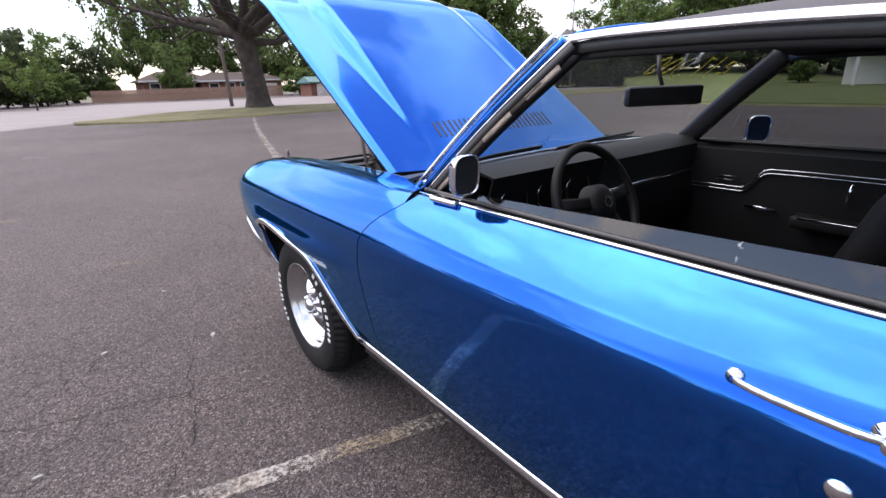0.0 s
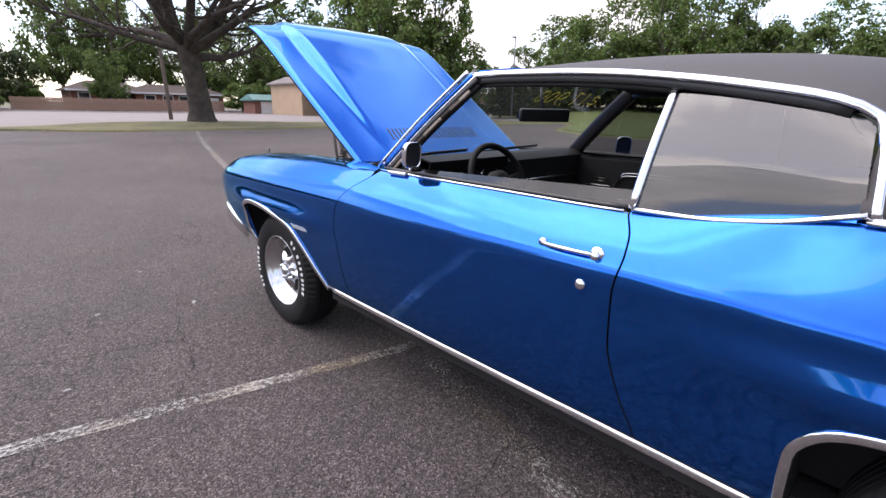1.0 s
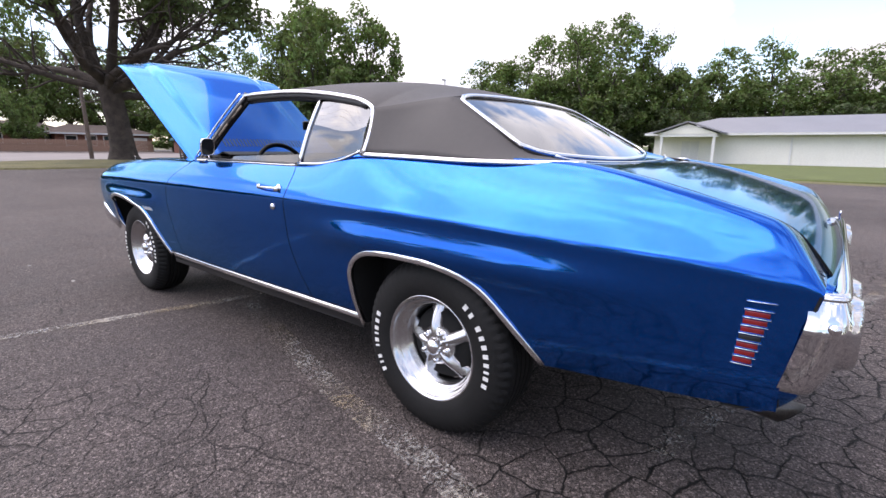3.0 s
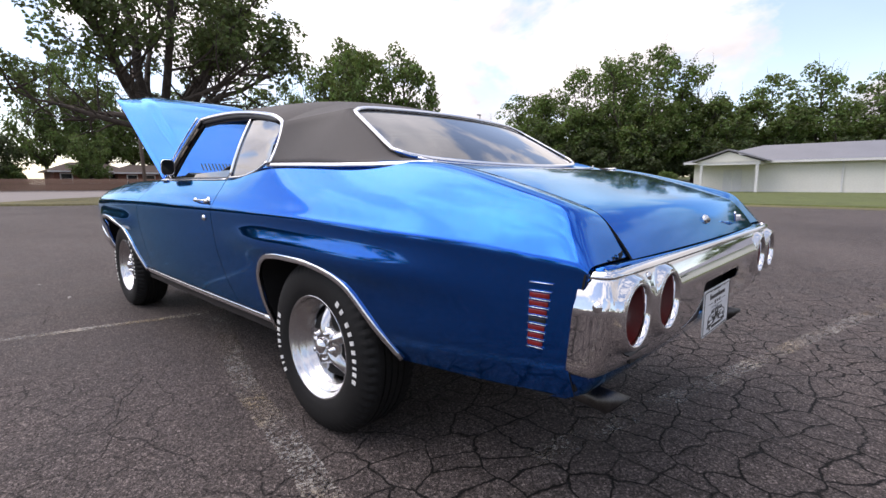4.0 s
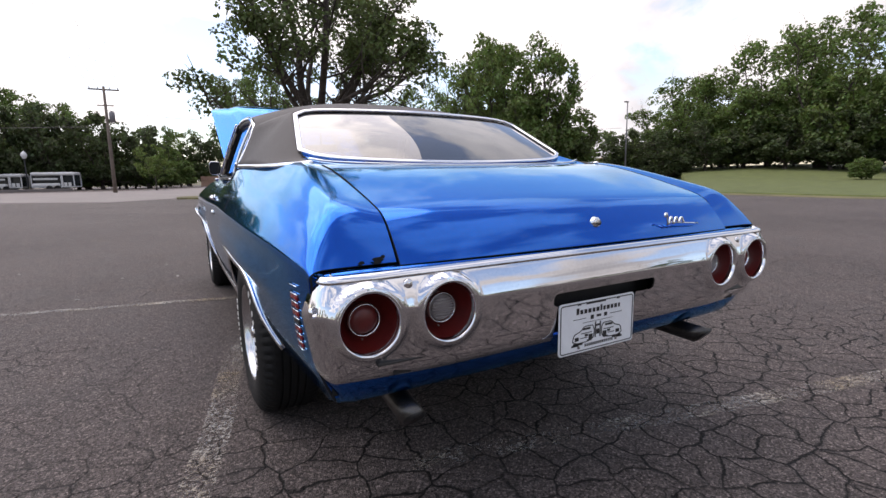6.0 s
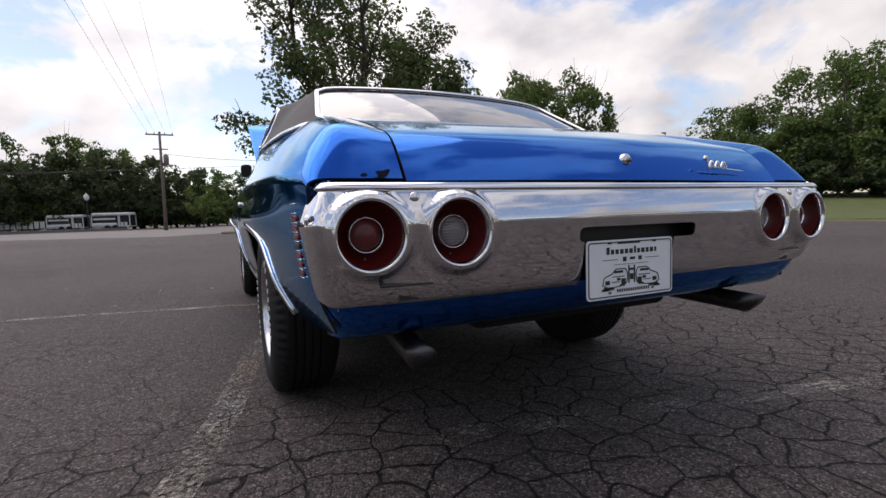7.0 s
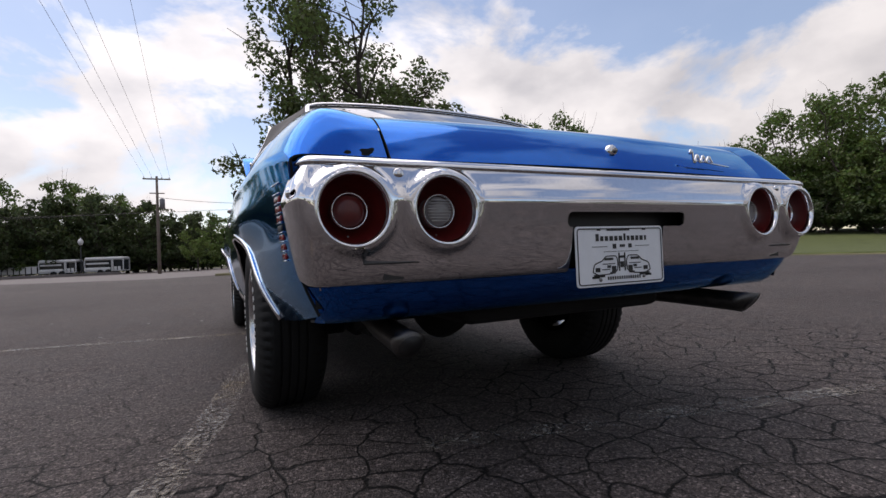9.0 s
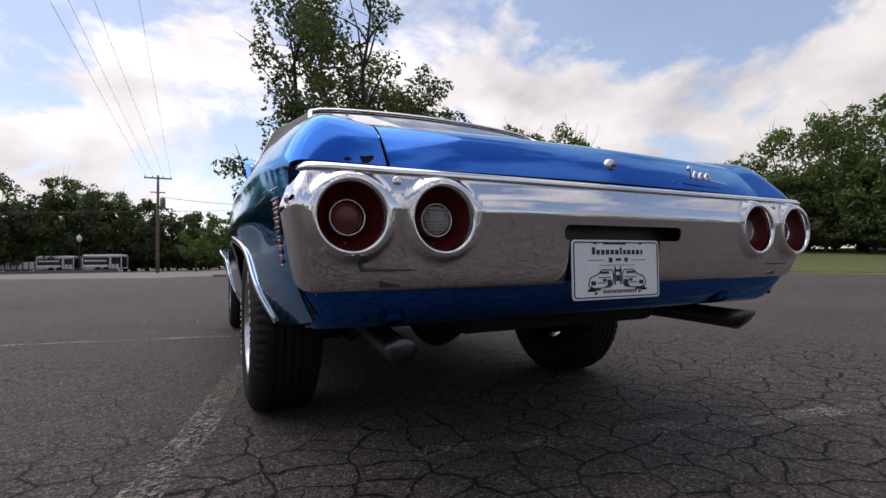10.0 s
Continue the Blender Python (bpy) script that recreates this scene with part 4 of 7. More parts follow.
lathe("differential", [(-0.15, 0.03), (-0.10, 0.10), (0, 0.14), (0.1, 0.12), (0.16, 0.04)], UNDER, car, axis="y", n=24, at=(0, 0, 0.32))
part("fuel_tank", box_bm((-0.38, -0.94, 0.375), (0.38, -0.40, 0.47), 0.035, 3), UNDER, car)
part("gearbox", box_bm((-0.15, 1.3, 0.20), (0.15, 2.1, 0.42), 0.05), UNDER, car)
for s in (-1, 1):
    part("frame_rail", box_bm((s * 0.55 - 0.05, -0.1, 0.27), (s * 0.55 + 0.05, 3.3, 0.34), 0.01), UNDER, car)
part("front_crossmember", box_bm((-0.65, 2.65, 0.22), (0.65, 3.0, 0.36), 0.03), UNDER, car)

# ---- wheels ----
def letter_blocks(marks, r0, r1, x):
    """Raised white marks on the sidewall: (start angle, width, r from, r to)."""
    V, F = [], []
    for a0, a1, f0, f1 in marks:
        k = len(V)
        for xx in (x, x - 0.0025):
            for a, f in ((a0, f0), (a1, f0), (a1, f1), (a0, f1)):
                r = r0 + (r1 - r0) * f
                V.append((xx, r * math.cos(a), r * math.sin(a)))
        F += [(k + 4, k + 5, k + 6, k + 7), (k, k + 1, k + 5, k + 4), (k + 1, k + 2, k + 6, k + 5), (k + 2, k + 3, k + 7, k + 6), (k + 3, k, k + 4, k + 7)]
    return V, F


def wheel_at(x, y, r, width, turn):
    """A five-spoke wheel with a white-lettered tyre, its outer side to -x."""
    hw = width / 2
    side = [(-hw + 0.028, 0.188), (-hw + 0.006, 0.198), (-hw - 0.004, 0.215), (-hw - 0.009, 0.240), (-hw - 0.009, 0.262), (-hw - 0.007, 0.283), (-hw - 0.001, 0.300),
            (-hw + 0.010, r - 0.020), (-hw + 0.022, r - 0.008), (-hw + 0.036, r - 0.003)]
    tread = []
    for k in range(5):
        a = -hw + 0.045 + (2 * hw - 0.09) * k / 5
        b = a + (2 * hw - 0.09) / 5
        tread += [(a, r), (b - 0.008, r), (b - 0.0075, r - 0.008), (b - 0.0005, r - 0.008)]
    prof = side + tread[:-2] + [(-a, rr) for a, rr in side[::-1]]
    tyre_c = lathe("wheel", [(-0.03, 0.02), (-0.03, 0.13), (0.03, 0.135), (0.05, 0.02)], UNDER, car, "polished five-spoke wheel on a white-lettered black tyre", n=32)
    # tread blocks cut by cross slots are kept as raised shoulder lugs
    n, k = 180, len(prof)
    V, F = lathe_data(prof, n)
    for i in range(0, n, 3):
        for j, (xx, rr) in enumerate(prof):
            if r - 0.021 < rr < r - 0.002 and abs(xx) > hw - 0.05:
                V[i * k + j] = tuple(np.array(V[i * k + j]) * (1, (rr - 0.008) / rr, (rr - 0.008) / rr))
    tyre = mk("tyre", V, F, RUBBER, tyre_c, "black tyre with raised white sidewall lettering")
    tyre.data.set_sharp_from_angle(angle=radians(35))
    random.seed(11)

    def word(a, shapes):
        for w in shapes:
            if w:
                e = a + w * 0.74
                marks = [(a, a + (e - a) * 0.86, 0.25, 0.80)]
                V, F = letter_blocks(marks, 0.248, 0.286, -hw - 0.0085)
                mk("raised_mark", V, F, WHITE_RUBBER, tyre_c, "raised white letter block", smooth=False)
                a = e + w * 0.26 + 0.030
            else:
                a += 0.07
    word(-0.60, [0.09, 0.05, 0.085, 0, 0.04, 0.09, 0.04, 0.09, 0.09, 0.10])
    word(2.25, [0.10, 0.085, 0, 0.10, 0.09, 0.09, 0.09, 0.075, 0.05, 0.08, 0.085])
    rim = [(-hw + 0.026, 0.191), (-hw + 0.006, 0.207), (-hw + 0.001, 0.205), (-hw + 0.002, 0.199), (-hw + 0.010, 0.194), (-hw + 0.026, 0.189), (-hw + 0.031, 0.182), (-hw + 0.033, 0.177),
           (-hw + 0.050, 0.172), (-hw + 0.054, 0.165), (-hw + 0.058, 0.161), (-hw + 0.078, 0.156), (-hw + 0.082, 0.150), (-hw + 0.11, 0.149), (hw - 0.03, 0.165)]
    lathe("rim", rim, ALLOY, tyre_c, "polished aluminium rim", n=64)
    lathe("brake_drum", [(-0.045, 0.0), (-0.045, 0.125), (-0.02, 0.14), (0.05, 0.14)], UNDER, tyre_c, n=40)
    xf = -hw + 0.058
    for k in range(5):
        a = 2 * math.pi * k / 5 + radians(turn)
        P = []
        for rr, w, xo in ((0.035, 0.031, -0.018), (0.060, 0.030, -0.020), (0.088, 0.0275, -0.012), (0.116, 0.029, 0.002), (0.138, 0.036, 0.016), (0.153, 0.046, 0.024)):
            ca, sa = math.cos(a), math.sin(a)
            row = []
            for q in np.linspace(-1, 1, 9):
                xx = xf + xo + 0.020 * abs(q) ** 2.2 - (0.006 * (1 - abs(q) * 2) if abs(q) < 0.5 else 0)
                row.append((xx, rr * ca - q * w * sa, rr * sa + q * w * ca))
            row = [(row[0][0] + 0.03, row[0][1], row[0][2])] + row + [(row[-1][0] + 0.03, row[-1][1], row[-1][2])]
            P.append(row)
        V, F = grid_data(P, np.array((0.5, 0, 0)))
        mk("spoke", V, F, ALLOY, tyre_c)
        b = a + math.pi / 5
        lug = lathe("lug_nut", [(-0.030, 0.0), (-0.030, 0.006), (-0.027, 0.0098), (-0.012, 0.0105), (-0.010, 0.016), (0.0, 0.017)], CHROME, tyre_c, n=12)
        lug.location = (xf - 0.004, 0.056 * math.cos(b), 0.056 * math.sin(b))
    lathe("hub_face", [(xf - 0.018, 0.0), (xf - 0.019, 0.05), (xf - 0.010, 0.074), (xf + 0.03, 0.078)], ALLOY, tyre_c, n=40)
    lathe("centre_cap", [(xf - 0.052, 0.0), (xf - 0.050, 0.012), (xf - 0.044, 0.026), (xf - 0.036, 0.032), (xf - 0.018, 0.035)], CHROME, tyre_c, n=32)
    tyre_c.matrix_world = pose(x, y, r - 0.006, 0, 0, 0 if x < 0 else 180)
    return tyre_c


wheel_at(-0.735, 0.0, 0.342, 0.235, 8)
wheel_at(0.735, 0.0, 0.342, 0.235, 75)
wheel_at(-0.705, 2.845, 0.330, 0.215, 48)
wheel_at(0.705, 2.845, 0.330, 0.215, 10)

# ---- door furniture ----
for s in (-1, 1):
    p = np.array([(s * (side_h(y, z) + o), y, z) for y, z, o in ((1.068, 0.884, 0.006), (1.055, 0.885, 0.016), (1.0, 0.885, 0.022), (0.94, 0.885, 0.021), (0.905, 0.884, 0.012))])
    handle = strip("door_handle", spline(p, 16), 0.0105, 0.009, (s, 0, 0.2), CHROME, car, "chrome pull handle")
    lathe("handle_base", [(-s * -0.010, 0.0), (-s * -0.009, 0.010), (-s * -0.003, 0.018), (0, 0.021)], CHROME, handle, axis="x", n=28, at=(s * (side_h(0.905, 0.884) - 0.001), 0.902, 0.882))
    lathe("push_button", [(s * 0.020, 0.0), (s * 0.020, 0.009), (s * 0.008, 0.012)], CHROME, handle, axis="x", n=20, at=(s * side_h(0.90, 0.882), 0.900, 0.881))
    lathe("handle_foot", [(s * 0.010, 0.0), (s * 0.008, 0.010), (0, 0.012)], CHROME, handle, axis="x", n=16, at=(s * side_h(1.066, 0.884), 1.066, 0.884))
    lathe("door_lock", [(s * 0.009, 0.0), (s * 0.008, 0.010), (s * 0.004, 0.0145), (0, 0.0155)], CHROME, car, axis="x", n=24, at=(s * side_h(0.932, 0.798), 0.932, 0.798))
    # mirrors: chrome shell, face painted dark as its reflection, curved arm
    ym, xm, zm = (1.720, 0.798, 1.068) if s < 0 else (1.735, 0.955, 1.030)

    def oval(f, y):
        """A rounded-rectangle ring of the mirror's outline."""
        ring = []
        for q in range(40):
            c, d = math.cos(q * math.pi / 20), math.sin(q * math.pi / 20)
            ring.append((0.042 * f * math.copysign(abs(c) ** 0.55, c), y, 0.054 * f * math.copysign(abs(d) ** 0.55, d)))
        return ring
    loops = [oval(f, y) for f, y in ((0.88, -0.010), (0.90, -0.017), (0.95, -0.0195), (1.0, -0.016), (1.0, -0.006), (0.95, 0.008), (0.82, 0.018), (0.55, 0.025), (0.2, 0.028))]
    V = [p for r in loops for p in r]
    F = [(k * 40 + i, k * 40 + (i + 1) % 40, k * 40 + 40 + (i + 1) % 40, k * 40 + 40 + i) for k in range(len(loops) - 1) for i in range(40)]
    mirror = mk("door_mirror", V, F + [tuple(range(320, 360))], CHROME, car, "small rounded chrome door mirror")
    mk("mirror_face", oval(0.905, -0.0135), [tuple(range(39, -1, -1))], DARK_MIRROR, mirror, "mirror glass with a dark reflection painted in", smooth=False)
    tube("mirror_arm", spline([(-s * 0.01, 0.012, -0.03), (-s * 0.03, 0.035, -0.062), (-s * (0.05 if s < 0 else 0.13), 0.055, -0.075)], 8), 0.011, CHROME, mirror)
    mirror.matrix_world = pose(s * xm, ym, zm, 5, 0, -3 if s < 0 else -46) @ Matrix.Scale(0.9 if s < 0 else 1.15, 4)
    part("mirror_base", box_bm((s * 0.782 - 0.018, 1.755, 0.982), (s * 0.782 + 0.018, 1.86, 0.997), 0.006, 3), CHROME, car)
    # model name on the fender, kept as plain blocks, chrome shine painted white
    marks = []
    for k in range(6):
        marks.append((0.023 * k, 0.0, 0.023 * k + 0.007, 0.024))
        marks.append((0.023 * k, 0.0 if k % 2 else 0.014, 0.023 * k + 0.018, 0.007 if k % 2 else 0.024))
        marks.append((0.023 * k + 0.011, 0.0, 0.023 * k + 0.018, 0.019))
    flat_bars("fender_badge", marks, BADGE_SHINE, car, lambda u, v, e: (s * (side_h(2.56 - u, 0.642 + v) + 0.0005 + 3 * e), 2.56 - u, 0.642 + v), "name badge, its chrome shine painted white", rise=0.001)
    # front side: bumper end and lamp
    fb = spline([(s * 0.775, 3.36, 0.455), (s * 0.795, 3.48, 0.515), (s * 0.790, 3.585, 0.55), (s * 0.74, 3.68, 0.56), (s * 0.4, 3.78, 0.56), (0, 3.81, 0.56)], 24)
    strip("front_bumper", fb, 0.12, 0.03, [(s * 1.0, 0.4, 0) if abs(p[0]) > 0.76 else (0, 1, 0) for p in fb], CHROME, car, "chrome front bumper", power=0.8)
    V, F = grid_data([[(s * x, y, z) for z in np.linspace(0.62, 0.84, 5)] for x, y in ((0.74, 3.615), (0.62, 3.69), (0.4, 3.735), (0, 3.75))], np.array((0, 3.0, 0.7)))
    mk("grille_panel", V, F, BLACK, car, thick=0.01)
    lathe("headlamp", [(0.03, 0.0), (0.025, 0.05), (0.012, 0.088), (0.0, 0.10), (-0.02, 0.105)], CHROME, car, axis="y", n=32, at=(s * 0.57, 3.71, 0.74))
    lathe("front_lamp", [(s * 0.008, 0.0), (s * 0.006, 0.02), (0, 0.028)], CLEAR_LENS, car, axis="x", n=20, at=(s * 0.79, 3.60, 0.71))

# ---- hood, cowl and engine bay ----
HINGE, RISE = np.array((0, 2.286, 0.985)), math.radians(35.2)


def hood_pt(x, d, up):
    """A point of the raised hood: x across, d from the hinge, up off its sheet."""
    return (x, HINGE[1] + d * math.cos(RISE) - up * math.sin(RISE), HINGE[2] + d * math.sin(RISE) + up * math.cos(RISE))


def hood_up(x, d, half):
    """Height of the hood's skin: crown, centre bulge growing forward from nothing at the cowl, drooping nose, turned-down edges."""
    a, s = abs(x), abs(x) / half
    wall = 0.012 + min(0.13 * max(d - 0.08, 0.0), 0.09)
    up = 0.010 * (1 - s * s)
    up += 0.24 * (wall - 0.012) * smooth(0.43 + 0.6 * wall, 0.43 - 0.4 * wall, a)
    up -= 0.62 * max(0.0, d - 1.05) ** 2
    up -= 0.007 * max(0.0, (s - 0.96) / 0.04) ** 2
    return up


P = []
for s in np.linspace(-1, 1, 81):
    col = []
    for f in np.linspace(0, 1, 30):
        half = 0.648 + 0.022 * f
        back = -0.05 * (1 - s * s)
        length = 1.278 + 0.21 * (1 - abs(s) ** 2.4)
        d = back + f * (length - back)
        nose = -0.025 * max(0.0, (f - 0.95) / 0.05) ** 2
        col.append(hood_pt(s * half, d, hood_up(s * half, d, half) + nose))
    P.append(col)
sheet("hood", P, PAINT, car, "raised blue hood with a wide centre bulge", thick=0.018, hint=(0, 3.4, 0.9))
V, F = [], []
for k in range(25):
    x = -0.33 + k * 0.66 / 24
    i = len(V)
    for lift in (-0.012, 0.0012):
        V += [hood_pt(x + dx, d, hood_up(x, d, 0.65) + lift) for dx, d in ((-0.008, 0.135), (0.001, 0.135), (0.009, 0.225), (0.0, 0.225))]
    F += [(i + 4, i + 5, i + 6, i + 7), (i, i + 1, i + 5, i + 4), (i + 1, i + 2, i + 6, i + 5), (i + 2, i + 3, i + 7, i + 6), (i + 3, i, i + 4, i + 7)]
mk("hood_louvre", V, F, BLACK, car, smooth=False)
sheet("hood_inner", [[hood_pt(x, d, -0.03) for d in (0.06, 0.6, 1.15)] for x in np.linspace(-0.6, 0.6, 5)], BLACK, car, thick=0.012)
cow = []
for i, p in enumerate(ws_base):
    cow.append([(p[0], p[1] + 0.0, p[2] - 0.006), (p[0] * 0.99, p[1] + 0.05, p[2] - 0.014), (p[0] * 0.93, max(2.20, p[1] + 0.09), 0.985)])
sheet("cowl_panel", cow, BLACK, car, "dark grey cowl recess under the windscreen")
for x0, x1 in ((-0.60, -0.06), (0.02, 0.58)):
    w = spline([(x0, 2.02 + 0.10 * (1 - abs(x0)), 1.006), ((x0 + x1) / 2, 2.115, 1.018), (x1, 2.125, 1.022)], 10)
    strip("wiper_arm", w, 0.012, 0.010, (0, -0.3, 1), BLACK, car)
    strip("wiper_blade", w + (0, -0.012, 0.006), 0.006, 0.012, (0, -0.3, 1), BLACK, car)
for s in (-1, 1):
    strip("hood_hinge", [(s * 0.60, 2.34, 0.90), (s * 0.60, 2.47, 0.99), (s * 0.60, 2.52, 1.10)], 0.03, 0.006, (s, 0, 0), DIRT, car)
    strip("hood_hinge", [(s * 0.59, 2.50, 0.88), (s * 0.59, 2.56, 1.0), (s * 0.59, 2.58, 1.13)], 0.022, 0.006, (s, 0, 0), DIRT, car)
    coil = [(s * 0.60 + 0.018 * math.cos(a), 2.52 + 0.018 * math.sin(a) - 0.05 * a / 40, 0.92 + 0.10 * a / 40) for a in np.linspace(0, 40, 90)]
    tube("hinge_spring", coil, 0.0035, DIRT, car, k=6)
    sheet("inner_fender", [[(s * (rail_h[8](y) - 0.01 - 0.03 * f), y, rail_z[8](y) - 0.004 - 0.25 * f) for f in (0, 0.25, 0.6, 1)] for y in np.linspace(2.1, 3.5, 8)], BLACK, car)
part("engine_block", box_bm((-0.30, 2.25, 0.45), (0.30, 3.0, 0.80), 0.05), DIRT, car)
lathe("air_cleaner", [(0.10, 0.0), (0.095, 0.17), (0.085, 0.18), (0.0, 0.18), (0.0, 0.0)], CHROME, car, axis="z", n=36, at=(0, 2.6, 0.80))
part("radiator", box_bm((-0.40, 3.25, 0.40), (0.40, 3.33, 0.86), 0.01), BLACK, car)
part("radiator_support", box_bm((-0.68, 3.33, 0.50), (0.68, 3.40, 0.88), 0.01), BLACK, car)
part("battery", box_bm((0.38, 2.95, 0.60), (0.58, 3.2, 0.82), 0.01), BLACK, car)
lathe("fender_bolt", [(0.03, 0.0), (0.03, 0.006), (0.022, 0.007), (0.0, 0.007)], STEEL, car, axis="z", n=12, at=(-0.66, 3.2, 0.958))

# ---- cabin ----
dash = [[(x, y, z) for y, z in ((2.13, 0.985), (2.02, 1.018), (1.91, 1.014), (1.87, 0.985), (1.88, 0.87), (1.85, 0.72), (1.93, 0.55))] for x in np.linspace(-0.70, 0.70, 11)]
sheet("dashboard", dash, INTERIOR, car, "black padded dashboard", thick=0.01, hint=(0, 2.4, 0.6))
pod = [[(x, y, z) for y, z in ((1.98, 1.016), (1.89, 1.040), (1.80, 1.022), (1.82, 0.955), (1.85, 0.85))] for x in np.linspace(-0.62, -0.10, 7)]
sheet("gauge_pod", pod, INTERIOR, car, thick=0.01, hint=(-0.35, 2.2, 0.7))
for x in (-0.52, -0.36, -0.22):
    lathe("gauge", [(-0.006, 0.052), (-0.010, 0.056), (0.0, 0.060)], CHROME, car, axis="y", n=28, at=(x, 1.825, 0.935))
strip("dash_trim", [(x, 1.866, 0.875) for x in (-0.05, 0.3, 0.68)], 0.012, 0.006, (0, -1, 0), CHROME, car)
WC, tilt = np.array((-0.345, 1.655, 0.927)), radians(24)
wu, wv = np.array((1.0, 0, 0)), np.array((0, math.sin(tilt), math.cos(tilt)))
wn = np.cross(wu, wv)
tube("steering_wheel", [WC + 0.172 * (math.cos(a) * wu + math.sin(a) * wv) for a in np.linspace(0, 2 * math.pi, 40, endpoint=False)], 0.014, INTERIOR, car, "black four-spoke steering wheel", closed=True)
for a in (0.15, math.pi - 0.15, -0.9, math.pi + 0.9):
    strip("steering_spoke", [WC + r * (math.cos(a) * wu + math.sin(a) * wv) + wn * 0.02 * (1 - r / 0.18) for r in (0.03, 0.1, 0.18)], 0.035, 0.010, wn, INTERIOR, car)
hub = lathe("steering_hub", [(-0.035, 0.0), (-0.033, 0.035), (-0.02, 0.055), (0.02, 0.06)], INTERIOR, car, axis="y", n=28)
hub.matrix_world = Matrix.Translation(Vector(WC)) @ pose(0, 0, 0, -24, 0, 0)
ring = lathe("hub_ring", [(-0.037, 0.012), (-0.038, 0.014), (-0.037, 0.017)], STEEL, car, axis="y", n=24)
ring.matrix_world = hub.matrix_world
tube("steering_column", [tuple(WC), tuple(WC + np.array((0, 0.35, -0.15)))], 0.028, INTERIOR, car)


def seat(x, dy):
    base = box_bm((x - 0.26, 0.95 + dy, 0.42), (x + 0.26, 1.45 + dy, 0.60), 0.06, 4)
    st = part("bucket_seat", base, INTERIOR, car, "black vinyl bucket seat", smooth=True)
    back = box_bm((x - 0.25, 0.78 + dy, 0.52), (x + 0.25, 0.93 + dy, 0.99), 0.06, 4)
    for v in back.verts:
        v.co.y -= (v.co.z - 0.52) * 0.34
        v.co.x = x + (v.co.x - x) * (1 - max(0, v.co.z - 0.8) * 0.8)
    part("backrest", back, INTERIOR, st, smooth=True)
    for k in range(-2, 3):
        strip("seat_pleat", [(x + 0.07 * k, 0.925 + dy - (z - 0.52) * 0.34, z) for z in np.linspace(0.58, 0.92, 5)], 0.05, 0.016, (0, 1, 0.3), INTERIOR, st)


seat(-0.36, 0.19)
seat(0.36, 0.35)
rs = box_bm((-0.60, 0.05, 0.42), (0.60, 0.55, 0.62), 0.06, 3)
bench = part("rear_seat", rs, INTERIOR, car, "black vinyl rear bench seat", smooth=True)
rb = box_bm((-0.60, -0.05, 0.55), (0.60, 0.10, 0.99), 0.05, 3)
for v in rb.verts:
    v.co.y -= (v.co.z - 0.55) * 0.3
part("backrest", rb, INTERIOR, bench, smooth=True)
sheet("parcel_shelf", [[(x, y, 1.0) for y in (-0.40, -0.1)] for x in np.linspace(-0.64, 0.64, 5)], INTERIOR, car, thick=0.01)
part("centre_console", box_bm((-0.09, 0.95, 0.40), (0.09, 1.72, 0.62), 0.02, 3), INTERIOR, car, smooth=True)
tube("gear_lever", [(0.0, 1.42, 0.60), (0.0, 1.40, 0.70), (0.0, 1.385, 0.76)], 0.008, CHROME, car)
lathe("gear_knob", [(-0.025, 0.0), (-0.02, 0.016), (0, 0.022), (0.018, 0.016), (0.024, 0.0)], CHROME, car, axis="z", n=20, at=(0, 1.382, 0.775))
# right door panel: raised outline, armrest, window crank
tr = spline([(0.684, 1.90, 0.80), (0.684, 1.66, 0.80), (0.684, 1.57, 0.885), (0.684, 1.25, 0.89), (0.684, 1.0, 0.885), (0.684, 0.95, 0.80)], 40)
for dz in (0, 0.016):
    strip("door_panel_moulding", tr + (0, 0, dz), 0.005, 0.006, (-1, 0, 0), CHROME, car)
part("armrest", box_bm((0.60, 1.0, 0.70), (0.69, 1.45, 0.75), 0.015, 3), INTERIOR, car, smooth=True)
strip("armrest_trim", [(0.598, 1.02, 0.745), (0.598, 1.2, 0.745), (0.598, 1.42, 0.745)], 0.006, 0.004, (-1, 0, 0), CHROME, car)
strip("window_crank", [(0.672, 1.30, 0.80), (0.665, 1.30, 0.84), (0.66, 1.29, 0.88)], 0.012, 0.01, (-1, 0, 0), CHROME, car)
strip("door_pull", [(0.672, 1.63, 0.745), (0.665, 1.57, 0.745), (0.672, 1.52, 0.742)], 0.016, 0.01, (-1, 0, 0), CHROME, car)
for k in range(2):
    strip("speaker_slot", [(0.682, 1.76, 0.842 + 0.016 * k), (0.682, 1.68, 0.842 + 0.016 * k)], 0.004, 0.004, (-1, 0, 0), STEEL, car)
# rear-view mirror
rv = part("rear_view_mirror", box_bm((-0.125, -0.012, -0.030), (0.125, 0.014, 0.030), 0.012, 3), BLACK, car, "black rear-view mirror", smooth=True)
part("mirror_face", box_bm((-0.118, -0.0145, -0.025), (0.118, -0.0125, 0.025)), DARK_MIRROR, rv)
tube("mirror_stem", [(0.0, 0.01, 0.02), (-0.01, 0.03, 0.07), (-0.01, 0.04, 0.12)], 0.006, BLACK, rv)
rv.matrix_world = pose(-0.035, 1.66, 1.214, 4, 0, -31)
